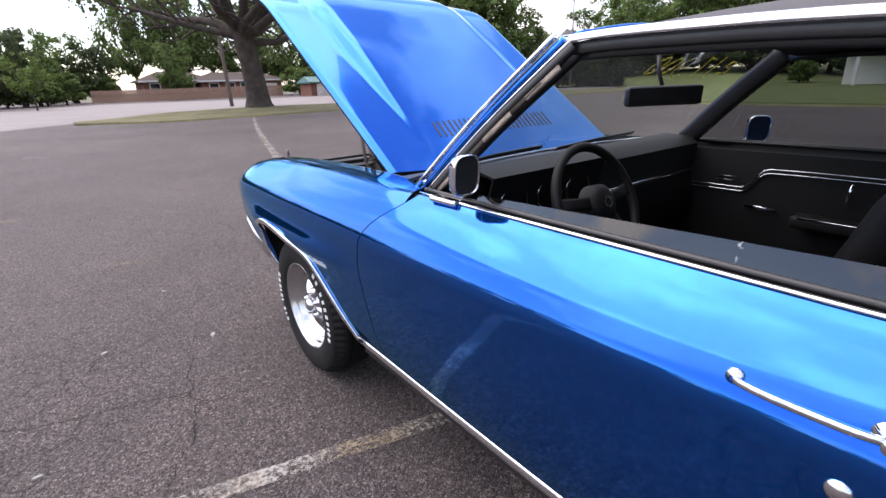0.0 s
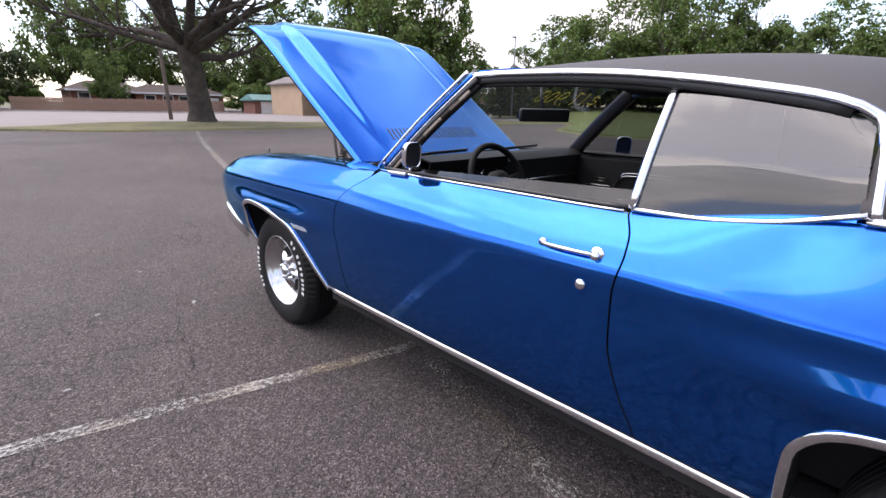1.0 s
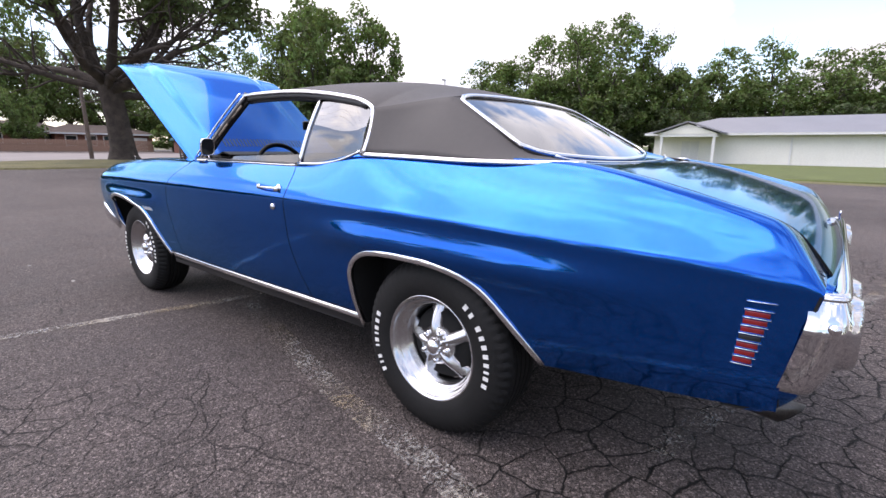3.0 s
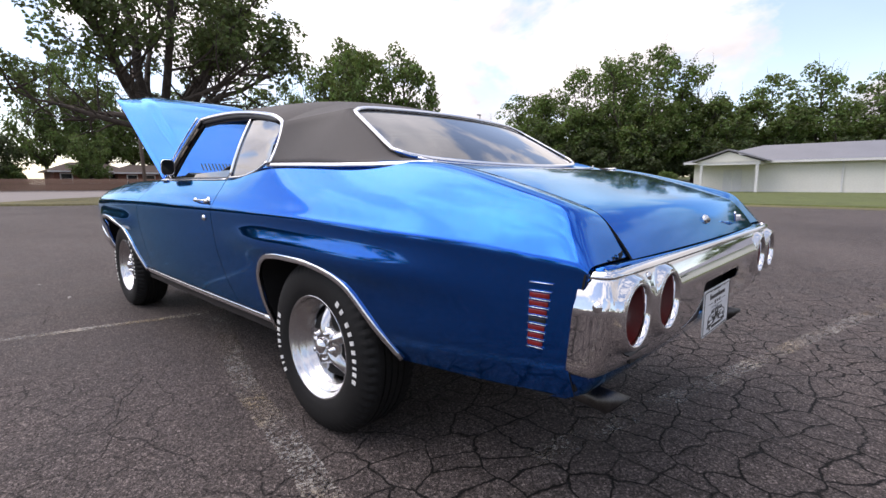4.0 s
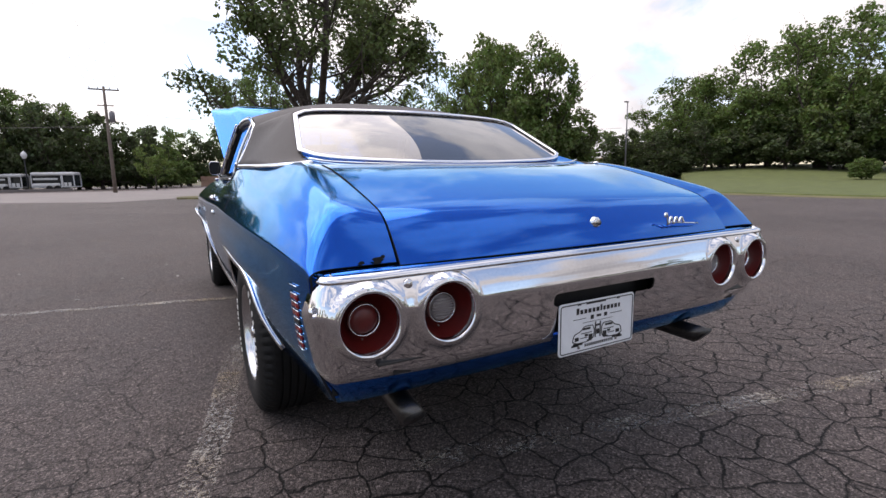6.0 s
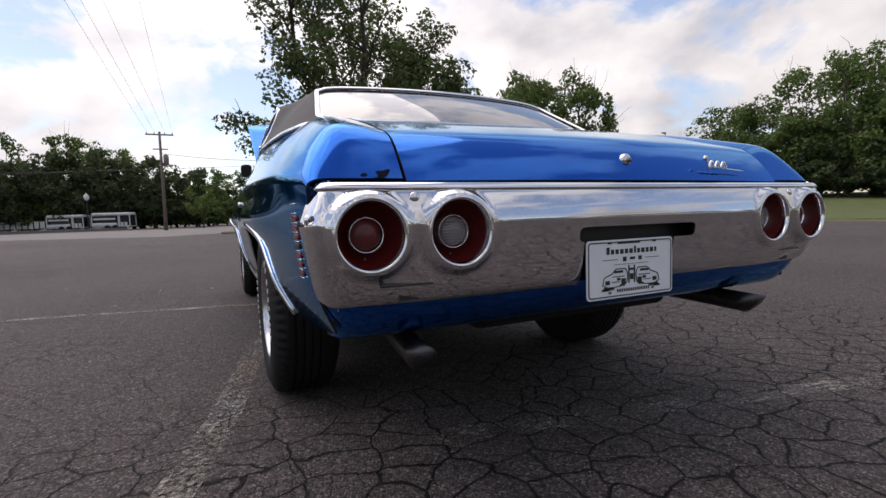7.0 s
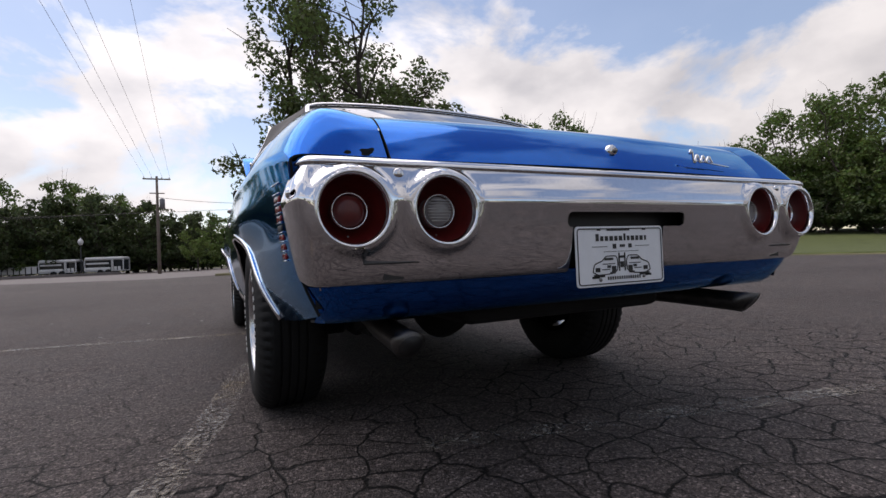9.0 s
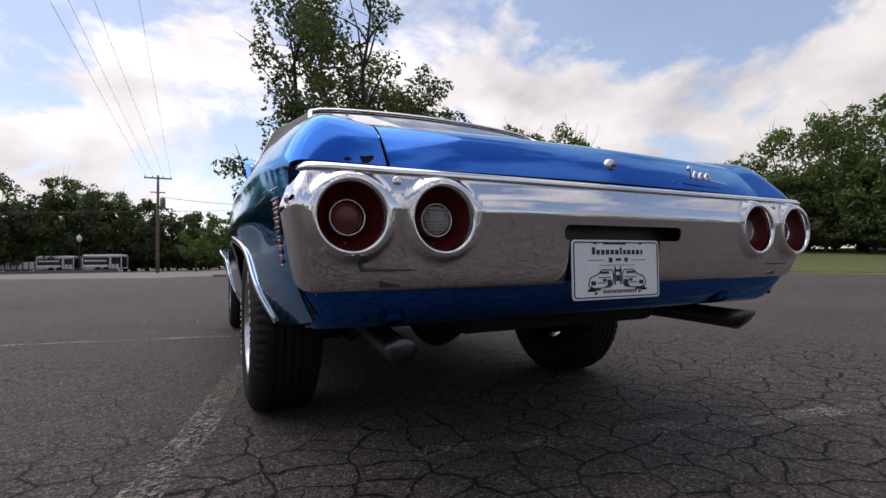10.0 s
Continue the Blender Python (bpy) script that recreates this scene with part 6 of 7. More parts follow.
def tree_thing(name, label, height, spread, trunk_r, fork, limbs, leaf, size, per, seed, low=0.35, sway=0.0, group="", more=()):
    """A tapered trunk that forks into crooked limbs and twigs, with clumps of leaves along the outer ones."""
    rng = np.random.default_rng(seed)
    base = tagged(new(name), label, "tree", group)
    V, F, tips = [], [], []

    def limb(p0, d, length, r0, r1, n, bend, k=6):
        pts = [np.array(p0, float)]
        d = np.array(d, float) / np.linalg.norm(d)
        for _ in range(n):
            d = d + rng.normal(size=3) * bend + np.array((0, 0, 0.03))
            d /= np.linalg.norm(d)
            pts.append(pts[-1] + d * length / n)
        pts = np.array(pts)
        q = len(V)
        side = np.cross(d, (0.3, 0.8, 0.1))
        for i, p in enumerate(pts):
            t = pts[min(i + 1, len(pts) - 1)] - pts[max(i - 1, 0)]
            t /= np.linalg.norm(t)
            s = side - t * (side @ t)
            s /= np.linalg.norm(s)
            u = np.cross(t, s)
            r = r0 + (r1 - r0) * i / n
            for j in range(k):
                a = 2 * math.pi * j / k
                V.append(p + r * (math.cos(a) * s + math.sin(a) * u))
        for i in range(n):
            for j in range(k):
                F.append((q + i * k + j, q + i * k + (j + 1) % k, q + (i + 1) * k + (j + 1) % k, q + (i + 1) * k + j))
        return pts

    # trunk with flared foot
    q = len(V)
    tk = 14
    prof = [(-0.15, 1.55), (0.0, 1.38), (0.25, 1.18), (0.7, 1.04), (fork * 0.5, 0.94), (fork * 0.85, 0.92), (fork, 0.98)]
    for z, f in prof:
        for j in range(tk):
            a = 2 * math.pi * j / tk
            r = trunk_r * f * (1 + (0.10 if z < 0.4 else 0.03) * math.sin(5 * a + seed) + 0.03 * rng.normal())
            V.append(np.array((r * math.cos(a) + sway * (z / fork) ** 2, r * math.sin(a), z)))
    for i in range(len(prof) - 1):
        for j in range(tk):
            F.append((q + i * tk + j, q + i * tk + (j + 1) % tk, q + (i + 1) * tk + (j + 1) % tk, q + (i + 1) * tk + j))
    top = np.array((sway, 0, fork - 0.15))
    for i in range(limbs + len(more)):
        a = 2 * math.pi * (i + rng.uniform(-0.25, 0.25)) / limbs
        lift = rng.uniform(0.25, 0.75) if i % 3 else rng.uniform(1.2, 2.6)
        if i >= limbs:
            a, lift = radians(more[i - limbs][0]), more[i - limbs][1]
        d = np.array((math.cos(a), math.sin(a), lift))
        reach = min(spread * rng.uniform(0.75, 1.0) / max(np.linalg.norm(d[:2] / np.linalg.norm(d)), 0.3), (height - fork) * 0.95)
        r0 = trunk_r * rng.uniform(0.36, 0.52)
        pts = limb(top - np.array((0, 0, rng.uniform(0, fork * 0.18))), d, reach * 0.85, r0, r0 * 0.22, 7, 0.16)
        for k in (2, 3, 4, 5, 6, 7):
            for _ in range(2 if k < 6 else 3):
                dd = (pts[k] - pts[k - 1]) / np.linalg.norm(pts[k] - pts[k - 1]) + rng.normal(size=3) * 0.75 + np.array((0, 0, 0.25))
                sub = limb(pts[k], dd, reach * rng.uniform(0.22, 0.42), r0 * 0.30, r0 * 0.06, 4, 0.22, 4 if seed == 9 else 3)
                tips.extend([sub[2], sub[3], sub[4]])
                for _ in range(2 if seed == 9 else 0):
                    s2 = limb(sub[rng.integers(2, 4)], rng.normal(size=3) + np.array((0, 0, 0.3)), reach * rng.uniform(0.10, 0.22), r0 * 0.10, r0 * 0.03, 3, 0.25, 3)
                    tips.extend([s2[2], s2[3]])
    mk("trunk", V, F, BARK, base, "rough grey-brown bark")
    tips = np.array([p for p in tips if p[2] > height * low * 0.6])
    if seed != 9:
        # a rounded crown: stray ends are drawn back to an egg-shaped outline
        c, rad = np.array((0, 0, height * (0.56 if low > 0.1 else 0.5))), np.array((spread, spread, height * 0.42))
        q = np.linalg.norm((tips - c) / rad, axis=1)
        edge = rng.uniform(0.78, 1.0, len(tips))
        tips = np.where((q > edge)[:, None], c + (tips - c) * (edge / q)[:, None], tips)
    else:
        # open below: leaves only on the high boughs and the far ends of the low ones
        r = np.linalg.norm(tips[:, :2], axis=1)
        tips = tips[(tips[:, 2] > 8.0) | ((r > 6.6) & (tips[:, 2] > 5.6) & (rng.random(len(tips)) < 0.7))]
    tips = tips[rng.permutation(len(tips))[:int(len(tips) * (0.58 if seed == 9 else 0.8))]]
    hv = leaf_cloud(tips, rng.uniform(0.55, 1.15, len(tips)) * spread * (0.118 if seed == 9 else 0.15), per, size, rng)
    mk("crown", hv[0], hv[1], leaf, base, smooth=False)
    return base


oak = tree_thing("oak_tree", "large spreading oak with thick trunk on the grass island", 22, 8.4, 0.60, 4.3, 13, LEAF_OAK, 0.285, 72, 9, low=0.40, sway=0.5, more=((150, 0.75), (165, 1.0), (135, 1.1)))
oak.matrix_world = pose(8.3, 31.0, 0.2, 0, 0, 205)
near_a = tree_thing("tree", "broad leafy tree at the edge of the lawn", 16, 7.0, 0.34, 3.4, 10, LEAF_WOOD, 0.44, 30, 21, low=0.12, group="trees round the lot")
near_b = tree_thing("tree", "dense dark-green tree in the wood's edge", 13, 5.2, 0.26, 2.0, 9, LEAF_WOOD, 0.42, 56, 35, low=0.05, group="trees round the lot")
near_c = tree_thing("tree", "tall ragged tree with gaps in its crown", 17, 6.0, 0.30, 4.5, 9, LEAF_OAK, 0.44, 36, 44, low=0.15, group="trees round the lot")
shrub = tree_thing("bush", "low leafy bush at the wood's edge", 4.5, 3.2, 0.10, 0.5, 9, LEAF_WOOD, 0.36, 90, 52, low=0.0, group="undergrowth")
thick = tree_thing("tree", "dense tree leafy to the ground, leaf colour darkened as in shade", 9.5, 4.4, 0.20, 1.0, 8, LEAF_DARK, 0.42, 66, 77, low=0.0, group="trees round the lot")
sap = tree_thing("young_tree", "slender young tree with pale leaves", 6.0, 2.3, 0.07, 1.8, 7, LEAF_PALE, 0.22, 150, 61, low=0.2, group="young trees")
sap.matrix_world = pose(-2.4, 62.0, 0, 0, 0, 40)


def polar(az, d):
    """A place at that bearing (degrees from the car's heading to its right) and distance."""
    return d * math.sin(radians(az)) - 1.5, d * math.cos(radians(az)) - 1.0


used = set()


def plant(proto, az, d, scale=1.0, tall=1.0, turn=0.0):
    x, y = polar(az, d)
    z = hill(x, y) - 0.05 if x > lawn_edge(min(max(y, -80), 90)) and -80 < y < 90 else 0.0
    m = pose(x, y, z, 0, 0, turn) @ Matrix.Diagonal((scale, scale, scale * tall, 1))
    if proto not in used:
        used.add(proto)
        proto.matrix_world = m
    else:
        copy_thing(proto, m)


random.seed(3)
# left wood behind the trailers, then behind the houses
for az, d, k, s, h in ((-27, 92, 0, 0.95, 0.9), (-22, 90, 1, 1.0, 0.95), (-18, 92, 1, 1.0, 0.98), (-15, 94, 2, 0.85, 0.85), (-12, 91, 1, 1.05, 0.95), (-9, 92, 0, 0.8, 0.92), (-6.5, 90, 1, 0.9, 0.9),
                      (-3.5, 93, 2, 0.75, 0.80), (-0.5, 91, 1, 0.85, 0.80), (2.0, 104, 1, 0.85, 0.8), (7.2, 108, 0, 0.95, 1.2), (10, 110, 0, 1.1, 1.2), (11.5, 110, 0, 1.05, 1.0), (14, 118, 2, 1.2, 1.0),
                      (17, 114, 0, 1.2, 1.05), (20, 108, 1, 1.15, 1.0), (22.5, 104, 0, 1.1, 1.0), (25, 100, 1, 1.2, 1.0), (28, 96, 0, 1.1, 1.1), (31, 88, 2, 1.0, 1.0)):
    plant((near_a, near_b, near_c)[k], az, d, s, h * (1.15 if az < 1 else 1.25 if az < 15 else 1.0), random.uniform(0, 360))
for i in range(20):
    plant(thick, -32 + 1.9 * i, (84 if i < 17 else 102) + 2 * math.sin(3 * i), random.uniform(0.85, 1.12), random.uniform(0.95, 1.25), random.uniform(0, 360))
# tree group beyond the roof
for az, d, k, s, h in ((33, 64, 0, 1.0, 1.2), (36.5, 60, 1, 1.15, 1.3), (40, 60, 0, 1.0, 1.2), (43.8, 62, 2, 0.9, 1.1), (38, 70, 0, 1.1, 1.2), (45.5, 64, 1, 0.8, 1.0), (41.8, 58, 1, 1.0, 1.25), (35, 68, 2, 1.0, 1.15)):
    plant((near_a, near_b, near_c)[k], az, d, s, h * 0.92, random.uniform(0, 360))
# wood above the lawn and behind the hall
for az, d, k, s, h in ((50, 84, 1, 0.8, 1.05), (53, 82, 1, 1.0, 1.1), (56.5, 80, 0, 1.0, 1.1), (60, 82, 0, 1.0, 1.12), (64, 78, 0, 1.1, 1.2), (68, 76, 0, 1.15, 1.28), (72, 80, 0, 1.12, 1.22), (75.5, 82, 2, 1.1, 1.2),
                      (79, 82, 2, 1.15, 1.15), (82.5, 82, 0, 1.15, 1.1), (86, 84, 2, 1.1, 1.1), (89.5, 84, 0, 1.1, 1.05), (93, 86, 0, 1.1, 1.05), (97, 86, 2, 1.1, 1.05), (102, 90, 0, 1.1, 1.0), (66, 90, 0, 1.2, 1.25), (58, 92, 1, 1.2, 1.2),
                      (62, 76, 1, 0.95, 1.05), (70, 74, 1, 1.0, 1.1), (74, 76, 1, 1.0, 1.1), (77.5, 76, 1, 1.0, 1.15), (81, 78, 1, 1.05, 1.1), (84.5, 78, 1, 1.05, 1.05), (88, 80, 1, 1.05, 1.05), (91.5, 80, 1, 1.05, 1.05), (95, 82, 1, 1.0, 1.0)):
    plant((near_a, near_b, near_c)[k], az, d, s, h * (0.78 if az < 63 else 0.82), random.uniform(0, 360))
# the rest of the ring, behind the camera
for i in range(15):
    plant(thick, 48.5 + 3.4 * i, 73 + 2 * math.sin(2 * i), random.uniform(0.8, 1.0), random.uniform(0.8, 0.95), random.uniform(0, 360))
# unseen trees, added so that paint and chrome mirror a darker horizon
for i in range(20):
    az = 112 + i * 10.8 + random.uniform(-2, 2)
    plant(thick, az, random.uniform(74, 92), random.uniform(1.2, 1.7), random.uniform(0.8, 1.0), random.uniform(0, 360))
for az, d, s in [(a, 86 + 3 * math.sin(a), random.uniform(0.8, 1.3)) for a in np.arange(-27, 1.5, 1.35)] + [(a, 78 + 2 * math.sin(a), random.uniform(0.8, 1.2)) for a in np.arange(50, 73, 2.3)]:
    plant(shrub, az, d, s, random.uniform(0.8, 1.2), random.uniform(0, 360))
for az, d, s in ((33, 58, 1.0), (36, 57, 1.2), (40, 57, 1.1), (43, 58, 1.0), (4.5, 100, 1.0), (10, 102, 1.0), (22, 92, 1.2), (24, 92, 1.2), (29, 86, 1.2), (71.5, 56, 0.5)):
    plant(shrub, az, d, s, 1.0, random.uniform(0, 360))
copy_thing(near_b, pose(15.1, 89.0, 0, 0, 0, 100) @ Matrix.Diagonal((0.62, 0.62, 0.70, 1)))


# ---- buildings ----
def wall_box(name, lo, hi, m, parent, label=""):
    return part(name, box_bm(lo, hi), m, parent, label)


def window_on(parent, x, y, z, w, h, axis="y", out=-1):
    """A framed window on a wall that faces along axis."""
    e = 0.05 * out
    if axis == "y":
        f = wall_box("window", (x - w / 2 - 0.16, min(y, y + e), z - h / 2 - 0.14), (x + w / 2 + 0.16, max(y, y + e), z + h / 2 + 0.14), TRAILER, parent, "white framed window")
        wall_box("pane", (x - w / 2, min(y + e, y + 1.4 * e), z - h / 2), (x + w / 2, max(y + e, y + 1.4 * e), z - 0.02), PANE, f)
        wall_box("pane", (x - w / 2, min(y + e, y + 1.4 * e), z + 0.02), (x + w / 2, max(y + e, y + 1.4 * e), z + h / 2), PANE, f)
    else:
        f = wall_box("window", (min(x, x + e), y - w / 2 - 0.08, z - h / 2 - 0.08), (max(x, x + e), y + w / 2 + 0.08, z + h / 2 + 0.08), TRAILER, parent, "white framed window")
        wall_box("pane", (min(x + e, x + 1.4 * e), y - w / 2, z - h / 2), (max(x + e, x + 1.4 * e), y + w / 2, z + h / 2), PANE, f)


def hip_roof(name, x0, x1, y0, y1, z0, z1, hip, m, parent, along="x"):
    """A roof with sloped ends; eaves at z0, ridge at z1."""
    if along == "x":
        ym = (y0 + y1) / 2
        r = [(x0 + hip, ym, z1), (x1 - hip, ym, z1)]
    else:
        xm = (x0 + x1) / 2
        r = [(xm, y0 + hip, z1), (xm, y1 - hip, z1)]
    V = [(x0, y0, z0), (x1, y0, z0), (x1, y1, z0), (x0, y1, z0)] + r + [(x0, y0, z0 - 0.18), (x1, y0, z0 - 0.18), (x1, y1, z0 - 0.18), (x0, y1, z0 - 0.18)]
    F = [(0, 1, 5, 4), (1, 2, 5), (2, 3, 4, 5), (3, 0, 4)] if along == "x" else [(0, 1, 4), (1, 2, 5, 4), (2, 3, 5), (3, 0, 4, 5)]
    F += [(6, 7, 1, 0), (7, 8, 2, 1), (8, 9, 3, 2), (9, 6, 0, 3), (9, 8, 7, 6)]
    return mk(name, V, F, m, parent, smooth=False)


# white hall with porch
hall = tagged(new("hall"), "long low white block hall with grey metal roof and gabled porch", "building")
HX, HY0, HY1 = 47.0, -46.0, 12.6
wall_box("wall", (HX, HY0, -0.05), (HX + 12, HY1, 2.62), WHITE_WALL, hall)
hip_roof("roof", HX - 0.7, HX + 12.7, HY0 - 0.6, HY1 + 0.8, 2.70, 4.35, 5.0, GREY_ROOF, hall, "y")
wall_box("gutter", (HX - 0.80, HY0, 2.50), (HX - 0.70, HY1 + 0.7, 2.68), TRAILER, hall)
for y in (1.9, -12, -26):
    wall_box("downpipe", (HX - 0.12, y - 0.06, 0.1), (HX - 0.01, y + 0.06, 2.5), TRAILER, hall, "grey downpipe")
for y in (-8.0, -18.0, -30.0):
    window_on(hall, HX, y, 1.6, 1.2, 0.8, "x")
porch = wall_box("porch_beam", (HX - 2.3, 7.0, 2.35), (HX + 0.1, 11.6, 2.60), TRAILER, hall, "white gabled porch")
V = [(HX - 2.6, 6.5, 2.6), (HX - 2.6, 12.1, 2.6), (HX - 2.6, 9.3, 3.55), (HX + 2.0, 6.5, 2.6), (HX + 2.0, 12.1, 2.6), (HX + 2.0, 9.3, 3.55)]
mk("porch_roof", V + [(x, y, z + 0.12) for x, y, z in V], [(0, 2, 8, 6), (2, 1, 7, 8), (6, 8, 11, 9), (8, 7, 10, 11), (0, 3, 5, 2), (1, 2, 5, 4), (0, 6, 9, 3), (1, 4, 10, 7)], GREY_ROOF, porch, smooth=False)
mk("porch_gable", [(HX - 2.35, 6.9, 2.6), (HX - 2.35, 11.7, 2.6), (HX - 2.35, 9.3, 3.45), (HX - 2.25, 6.9, 2.6), (HX - 2.25, 11.7, 2.6), (HX - 2.25, 9.3, 3.45)],
   [(0, 2, 1), (3, 4, 5), (0, 1, 4, 3), (1, 2, 5, 4), (2, 0, 3, 5)], WHITE_WALL, porch, smooth=False)
for y in (7.2, 11.4):
    wall_box("porch_post", (HX - 2.25, y - 0.10, 0.0), (HX - 2.05, y + 0.10, 2.36), TRAILER, porch, "white square post")
d = wall_box("door", (HX - 0.06, 8.7, 0.02), (HX + 0.02, 10.2, 2.05), WHITE_WALL, hall, "white double door")
for y in (8.72, 9.46):
    wall_box("door_leaf", (HX - 0.09, y, 0.05), (HX - 0.06, y + 0.70, 2.0), TRAILER, d)

# brick houses, garage, shed and tan building across the road
def brick_house(x, y, w, dp, eave, ridge, wins, label):
    h = tagged(new("house"), label, "house", "houses across the road")
    wall_box("wall", (x, y, 0), (x + w, y + dp, eave), BRICK, h)
    hip_roof("roof", x - 0.7, x + w + 0.7, y - 0.7, y + dp + 0.7, eave + 0.05, ridge, 3.5, BROWN_ROOF, h)
    wall_box("fascia", (x - 0.72, y - 0.76, eave - 0.16), (x + w + 0.72, y - 0.70, eave + 0.08), TRAILER, h)
    for wx in wins:
        window_on(h, x + wx, y, eave - 1.1, 1.3, 1.35)
    return h


brick_house(11.0, 93, 10.0, 9, 2.95, 4.5, (1.6, 5.2, 8.0), "low red-brick house with brown hipped roof")
hs = brick_house(19.0, 91, 13.5, 9, 2.75, 4.2, (2.0, 4.6, 7.0), "low red-brick house with white garage door")
wall_box("garage_door", (28.2, 90.86, 0), (31.6, 90.99, 2.2), TRAILER, hs, "white garage door")
for k in range(4):
    wall_box("garage_panel", (28.3, 90.83, 0.06 + 0.54 * k), (31.5, 90.86, 0.54 + 0.54 * k), WHITE_WALL, hs)
shed = tagged(new("shed"), "small red shed with teal metal roof", "shed")
wall_box("wall", (29.7, 72, 0), (34.2, 76, 1.9), BRICK, shed)
hip_roof("roof", 29.3, 34.6, 71.6, 76.4, 1.95, 2.75, 0.3, TEAL, shed)
wall_box("shed_door", (30.6, 71.9, 0), (32.6, 71.99, 1.7), TRAILER, shed, "pale double shed door")
tan = tagged(new("outbuilding"), "tall plain tan sided outbuilding with pale roof", "building")
wall_box("wall", (30.4, 59.5, 0), (41.3, 68.0, 4.0), TAN, tan)
hip_roof("roof", 30.0, 41.7, 59.0, 68.5, 4.1, 4.9, 0.6, CONCRETE, tan)
for k in range(18):
    wall_box("siding_board", (30.42, 59.44, 0.05 + 0.22 * k), (41.28, 59.50, 0.245 + 0.22 * k), TAN, tan)
far = tagged(new("house"), "distant low house with red roof", "house", "houses across the road")
fx, fy = polar(51, 98)
wall_box("wall", (fx - 5, fy, 0), (fx + 5, fy + 7, 2.6), WHITE_WALL, far)
hip_roof("roof", fx - 5.6, fx + 5.6, fy - 0.6, fy + 7.6, 2.6, 4.2, 2.0, BRICK, far)

# ---- poles, wires, lamps, trailers ----
def utility_pole(x, y, h, label):
    p = tagged(new("utility_pole"), label, "pole", "utility poles")
    V, F = lathe_data([(0, 0.0), (0, 0.17), (h * 0.5, 0.14), (h, 0.105), (h + 0.02, 0.0)], 14, "z")
    mk("post", V, F, POLE_WOOD, p)
    part("crossarm", box_bm((-1.2, -0.06, h - 0.35), (1.2, 0.06, h - 0.22), 0.01), POLE_WOOD, p)
    part("lower_arm", box_bm((-0.65, -0.05, h - 1.75), (0.65, 0.05, h - 1.65), 0.01), POLE_WOOD, p)
    for xi in (-1.1, -0.45, 0.45, 1.1):
        lathe("insulator", [(h - 0.22, 0.05), (h - 0.12, 0.055), (h - 0.05, 0.03), (h, 0.0)], TRAILER, p, axis="z", n=10, at=(xi, 0, 0))
    lathe("transformer", [(h - 3.2, 0.0), (h - 3.2, 0.24), (h - 2.3, 0.24), (h - 2.2, 0.1), (h - 2.15, 0.0)], GREY_ROOF, p, axis="z", n=18, at=(0.42, 0, 0))
    p.matrix_world = pose(x, y, 0)
    return p


utility_pole(-5.6, 53.0, 9.7, "tall grey wooden utility pole with crossarm")
utility_pole(-3.6, -38.0, 11.6, "tall grey wooden utility pole with crossarm")
thin = tagged(new("utility_pole"), "plain wooden pole beside the road", "pole", "utility poles")
V, F = lathe_data([(0, 0.0), (0, 0.15), (5, 0.13), (10, 0.10), (10.02, 0.0)], 12, "z")
mk("post", V, F, POLE_WOOD, thin)
thin.matrix_world = pose(10.1, 43.1, 0, 0, -1.5, 0)


def wire(a, b, sag, r=0.0075):
    a, b = np.array(a, float), np.array(b, float)
    pts = [a + (b - a) * f - np.array((0, 0, 4 * sag * f * (1 - f))) for f in np.linspace(0, 1, 40)]
    ob = tube("power_line", pts, r, BLACK, None, k=6)
    return tagged(ob, "thin black overhead power line between poles", "cable", "overhead lines")


for xi, xe in ((-1.1, -5.3), (-0.45, -4.8), (0.45, -4.1), (1.1, -1.4)):
    wire((-5.6 + xi, 53.0, 9.72), (xe, -38.0, 11.6), 0.2)
wire((-5.6, 53.0, 7.6), (10.1, 43.1, 6.4), 0.5, 0.02)
wire((-5.6, 53.0, 6.2), (-60, 60, 6.0), 0.8, 0.02)
wire((10.1, 43.1, 6.9), (60, 50, 8.0), 0.8, 0.02)
wire((10.1, 43.1, 6.0), (-60, 58, 6.4), 1.0, 0.015)

lamp = tagged(new("street_lamp"), "slim dark street lamp with white globe", "lamp")
V, F = lathe_data([(0, 0.0), (0, 0.16), (0.5, 0.09), (4.0, 0.06), (4.05, 0.0)], 12, "z")
mk("post", V, F, BLACK, lamp)
lathe("globe", [(4.0, 0.06), (4.08, 0.20), (4.42, 0.34), (4.70, 0.27), (4.92, 0.06), (5.05, 0.0)], GLOBE, lamp, axis="z", n=18)
gx, gy = polar(-11.0, 78)
lamp.matrix_world = pose(gx, gy, 0)
lp = tagged(new("light_mast"), "tall thin metal light mast on the lawn", "lamp")
V, F = lathe_data([(0, 0.0), (0, 0.11), (9.2, 0.06), (9.22, 0.0)], 12, "z")
mk("post", V, F, GREY_ROOF, lp)
part("lamp_head", box_bm((-0.5, -0.12, 9.1), (0.1, 0.12, 9.25), 0.03), GREY_ROOF, lp)
lx, ly = polar(51.0, 64)
lp.matrix_world = pose(lx, ly, hill(lx, ly) - 0.05)


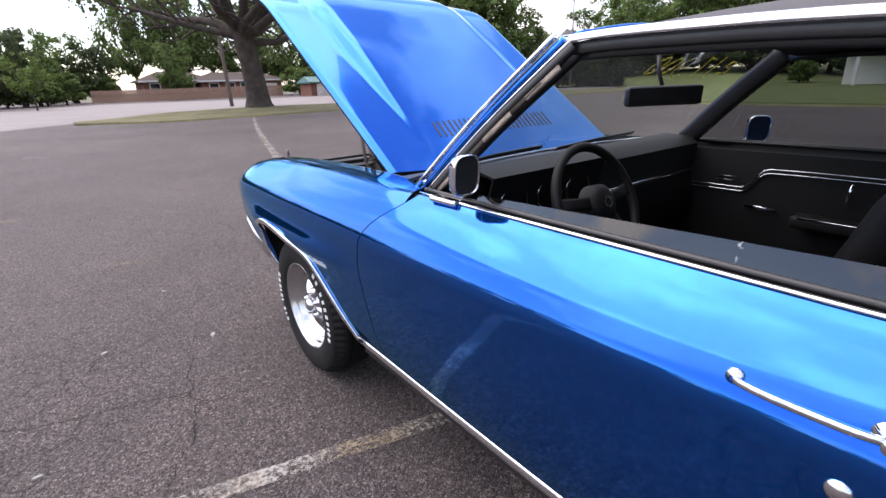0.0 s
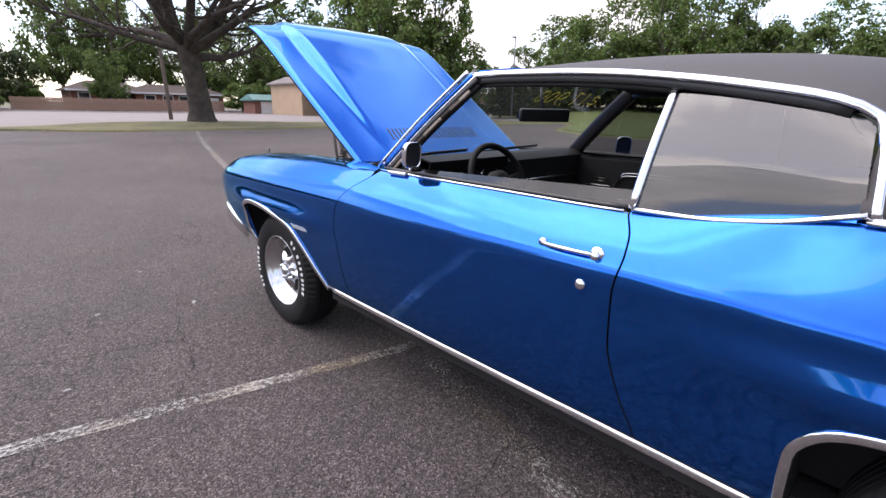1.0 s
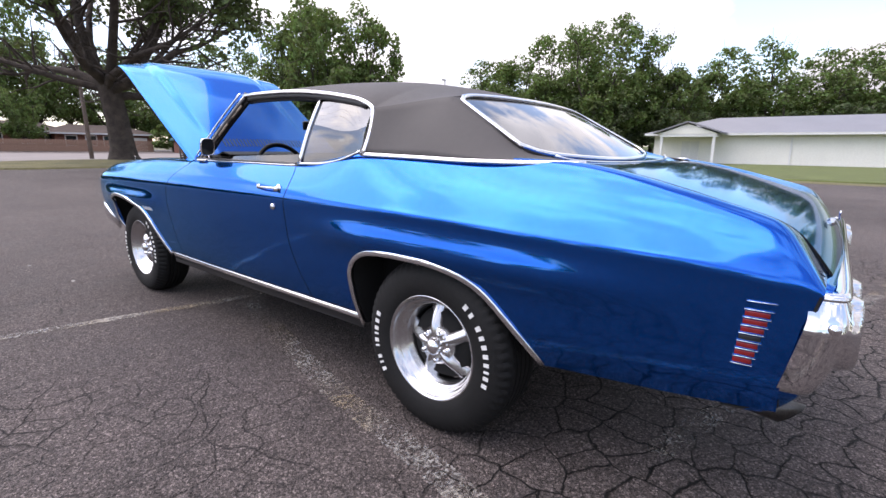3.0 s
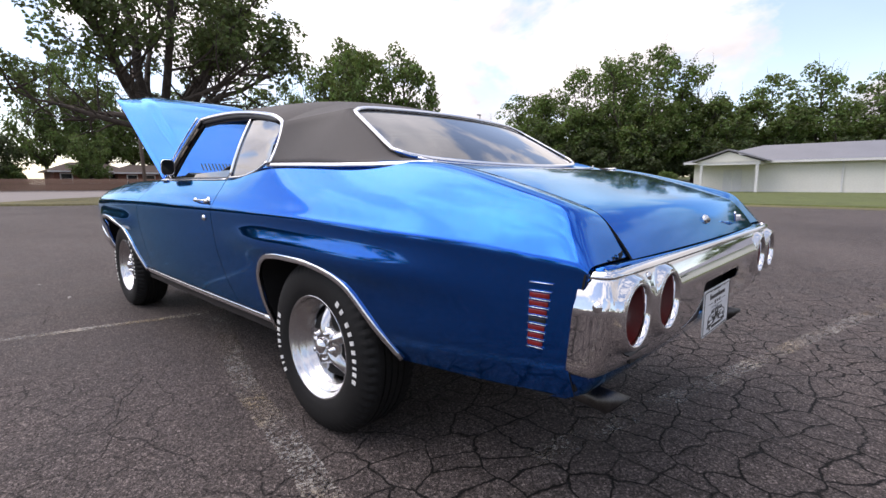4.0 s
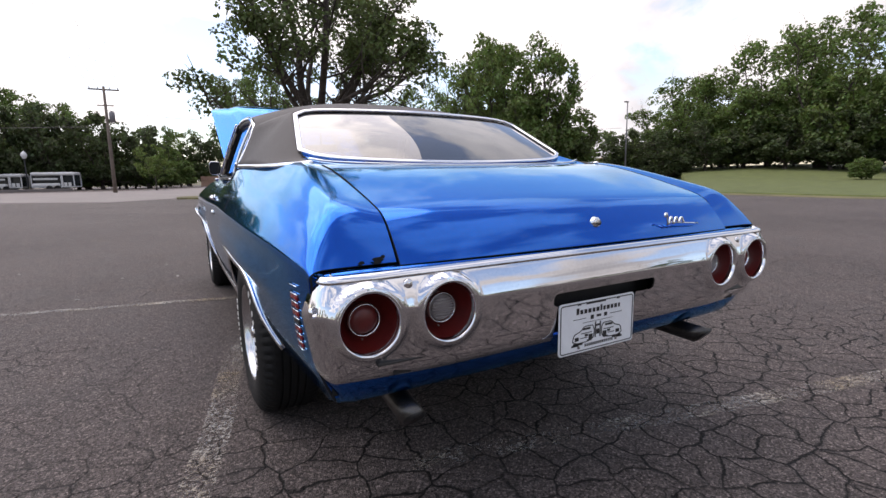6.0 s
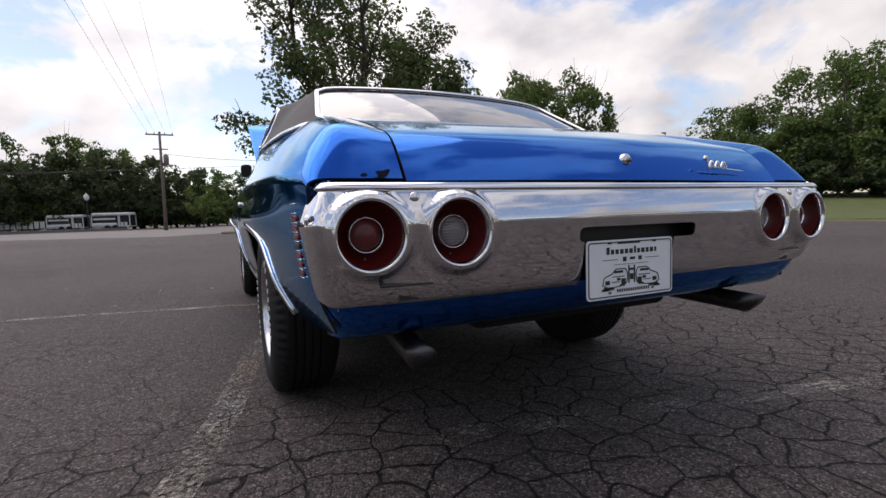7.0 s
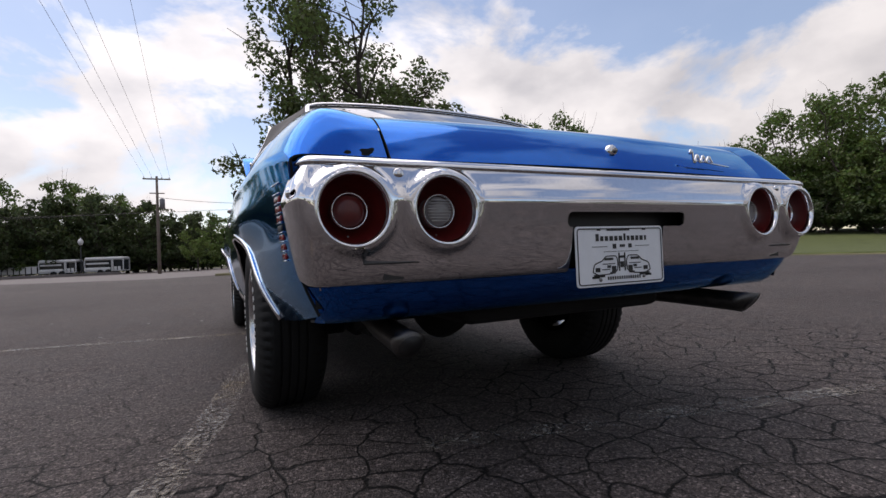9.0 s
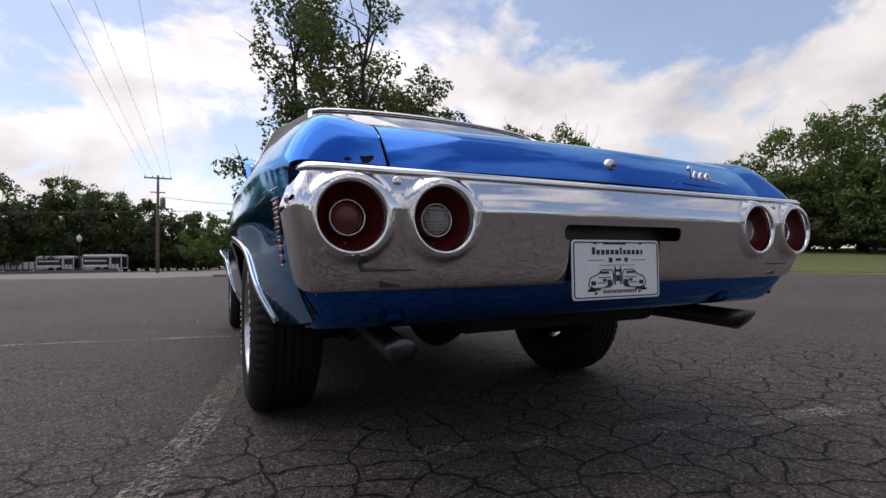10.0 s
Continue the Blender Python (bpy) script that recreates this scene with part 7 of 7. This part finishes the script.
def trailer(az, d, length, h, turn):
    t = tagged(new("livestock_trailer"), "white livestock trailer with rounded roof and open sides", "trailer", "parked trailers")
    a, b, cut = -length / 2, length / 2, length * 0.22
    part("floor", box_bm((a, -1.05, 0.45), (b, 1.05, 0.58), 0.03), TRAILER, t)
    part("roof", box_bm((a, -1.15, h - 0.42), (b, 1.15, h), 0.20, 4), TRAILER, t, "rounded white roof")
    # solid dark box: the shade under the roof is put in as colour
    part("interior_shade", box_bm((a + 0.12, -0.75, 0.56), (b - 0.08, 0.95, h - 0.30)), PANE, t)
    part("fender", box_bm((a + 0.05, -1.12, 0.56), (cut - 0.35, -0.72, 0.98), 0.12, 3), TRAILER, t)
    part("side_rail", box_bm((a + 0.06, -1.10, 1.30), (cut - 0.2, -1.02, 1.40), 0.01), BLACK, t)
    part("side_panel", box_bm((a + 0.20, -1.08, 1.40), (cut - 0.5, -1.0, 1.62), 0.03), TRAILER, t)
    for x in (a + 0.06, cut - 0.12, cut + 0.02, b - 0.05):
        for y in (-1.08, 1.08):
            part("post", box_bm((x - 0.05, y - 0.04, 0.55), (x + 0.05, y + 0.04, h - 0.28)), TRAILER, t)
    for x in (cut + 0.30, cut + 0.75):
        part("gate_panel", box_bm((x - 0.16, -1.10, 0.58), (x + 0.16, -1.04, 1.05), 0.01), TRAILER, t)
    for x in (-0.45, 0.45):
        for y in (-1.05, 1.05):
            w = lathe("wheel", [(-0.1, 0.0), (-0.1, 0.30), (-0.06, 0.36), (0.06, 0.36), (0.1, 0.30), (0.1, 0.0)], RUBBER, t, axis="y", n=20)
            w.location = (x, y, 0.36)
    tx, ty = polar(az, d)
    t.matrix_world = pose(tx, ty, 0, 0, 0, turn)
    return t


trailer(-8.9, 78, 4.6, 2.35, -12)
trailer(-12.5, 80, 4.2, 2.2, -10)
low = tagged(new("utility_trailer"), "low white railed utility trailer", "trailer", "parked trailers")
part("bed", box_bm((-2.6, -1.0, 0.5), (2.6, 1.0, 0.7), 0.03), TRAILER, low)
for k in range(9):
    part("rail_post", box_bm((-2.60 + 0.64 * k, -1.06, 0.5), (-2.50 + 0.64 * k, -1.0, 1.35)), BLACK, low)
part("side_wall", box_bm((-2.55, -1.0, 0.7), (2.55, -0.94, 1.32)), TRAILER, low)
part("top_rail", box_bm((-2.6, -1.02, 1.3), (2.6, -0.92, 1.42)), TRAILER, low)
tx, ty = polar(-15.6, 82)
low.matrix_world = pose(tx, ty, 0, 0, 0, -10)
# pale low kerb wall by the trailers
kx = [polar(a, 74) for a in (-24, -8)]
kerb = tagged(new("low_wall"), "low pale concrete wall beside the trailers", "wall")
mkb = box_bm((-10.5, -0.15, 0), (10.5, 0.15, 0.32), 0.02)
part("block", mkb, CONCRETE, kerb)
kerb.matrix_world = pose((kx[0][0] + kx[1][0]) / 2, (kx[0][1] + kx[1][1]) / 2, 0, 0, 0, 16)

# wooden fence: posts and boards
fence = tagged(new("wooden_fence"), "brown weathered plank fence across the road", "fence")
FX0, FX1, FY0, FY1 = 3.6, 30.5, 87.5, 86.0
n = 150
bd = bpy.data.meshes.new("fence_board")
bm = box_bm((-0.082, -0.012, 0.05), (0.082, 0.012, 1.72), 0.004, 1)
bm.to_mesh(bd)
bm.free()
bd.materials.append(FENCE_WOOD)
for k in range(n):
    f = k / (n - 1)
    b = new("board", bd)
    b.parent = fence
    b.location = (FX0 + (FX1 - FX0) * f, FY0 + (FY1 - FY0) * f - (0.01 if k % 2 else 0), random.uniform(-0.03, 0.03))
for z in (0.45, 1.4):
    strip("rail", [(FX0, FY0 + 0.04, z), ((FX0 + FX1) / 2, (FY0 + FY1) / 2 + 0.04, z), (FX1, FY1 + 0.04, z)], 0.09, 0.04, (0, 1, 0), FENCE_WOOD, fence)
for k in range(12):
    f = k / 11
    part("post", box_bm((FX0 + (FX1 - FX0) * f - 0.05, FY0 + (FY1 - FY0) * f + 0.06, 0), (FX0 + (FX1 - FX0) * f + 0.05, FY0 + (FY1 - FY0) * f + 0.16, 1.75)), FENCE_WOOD, fence)
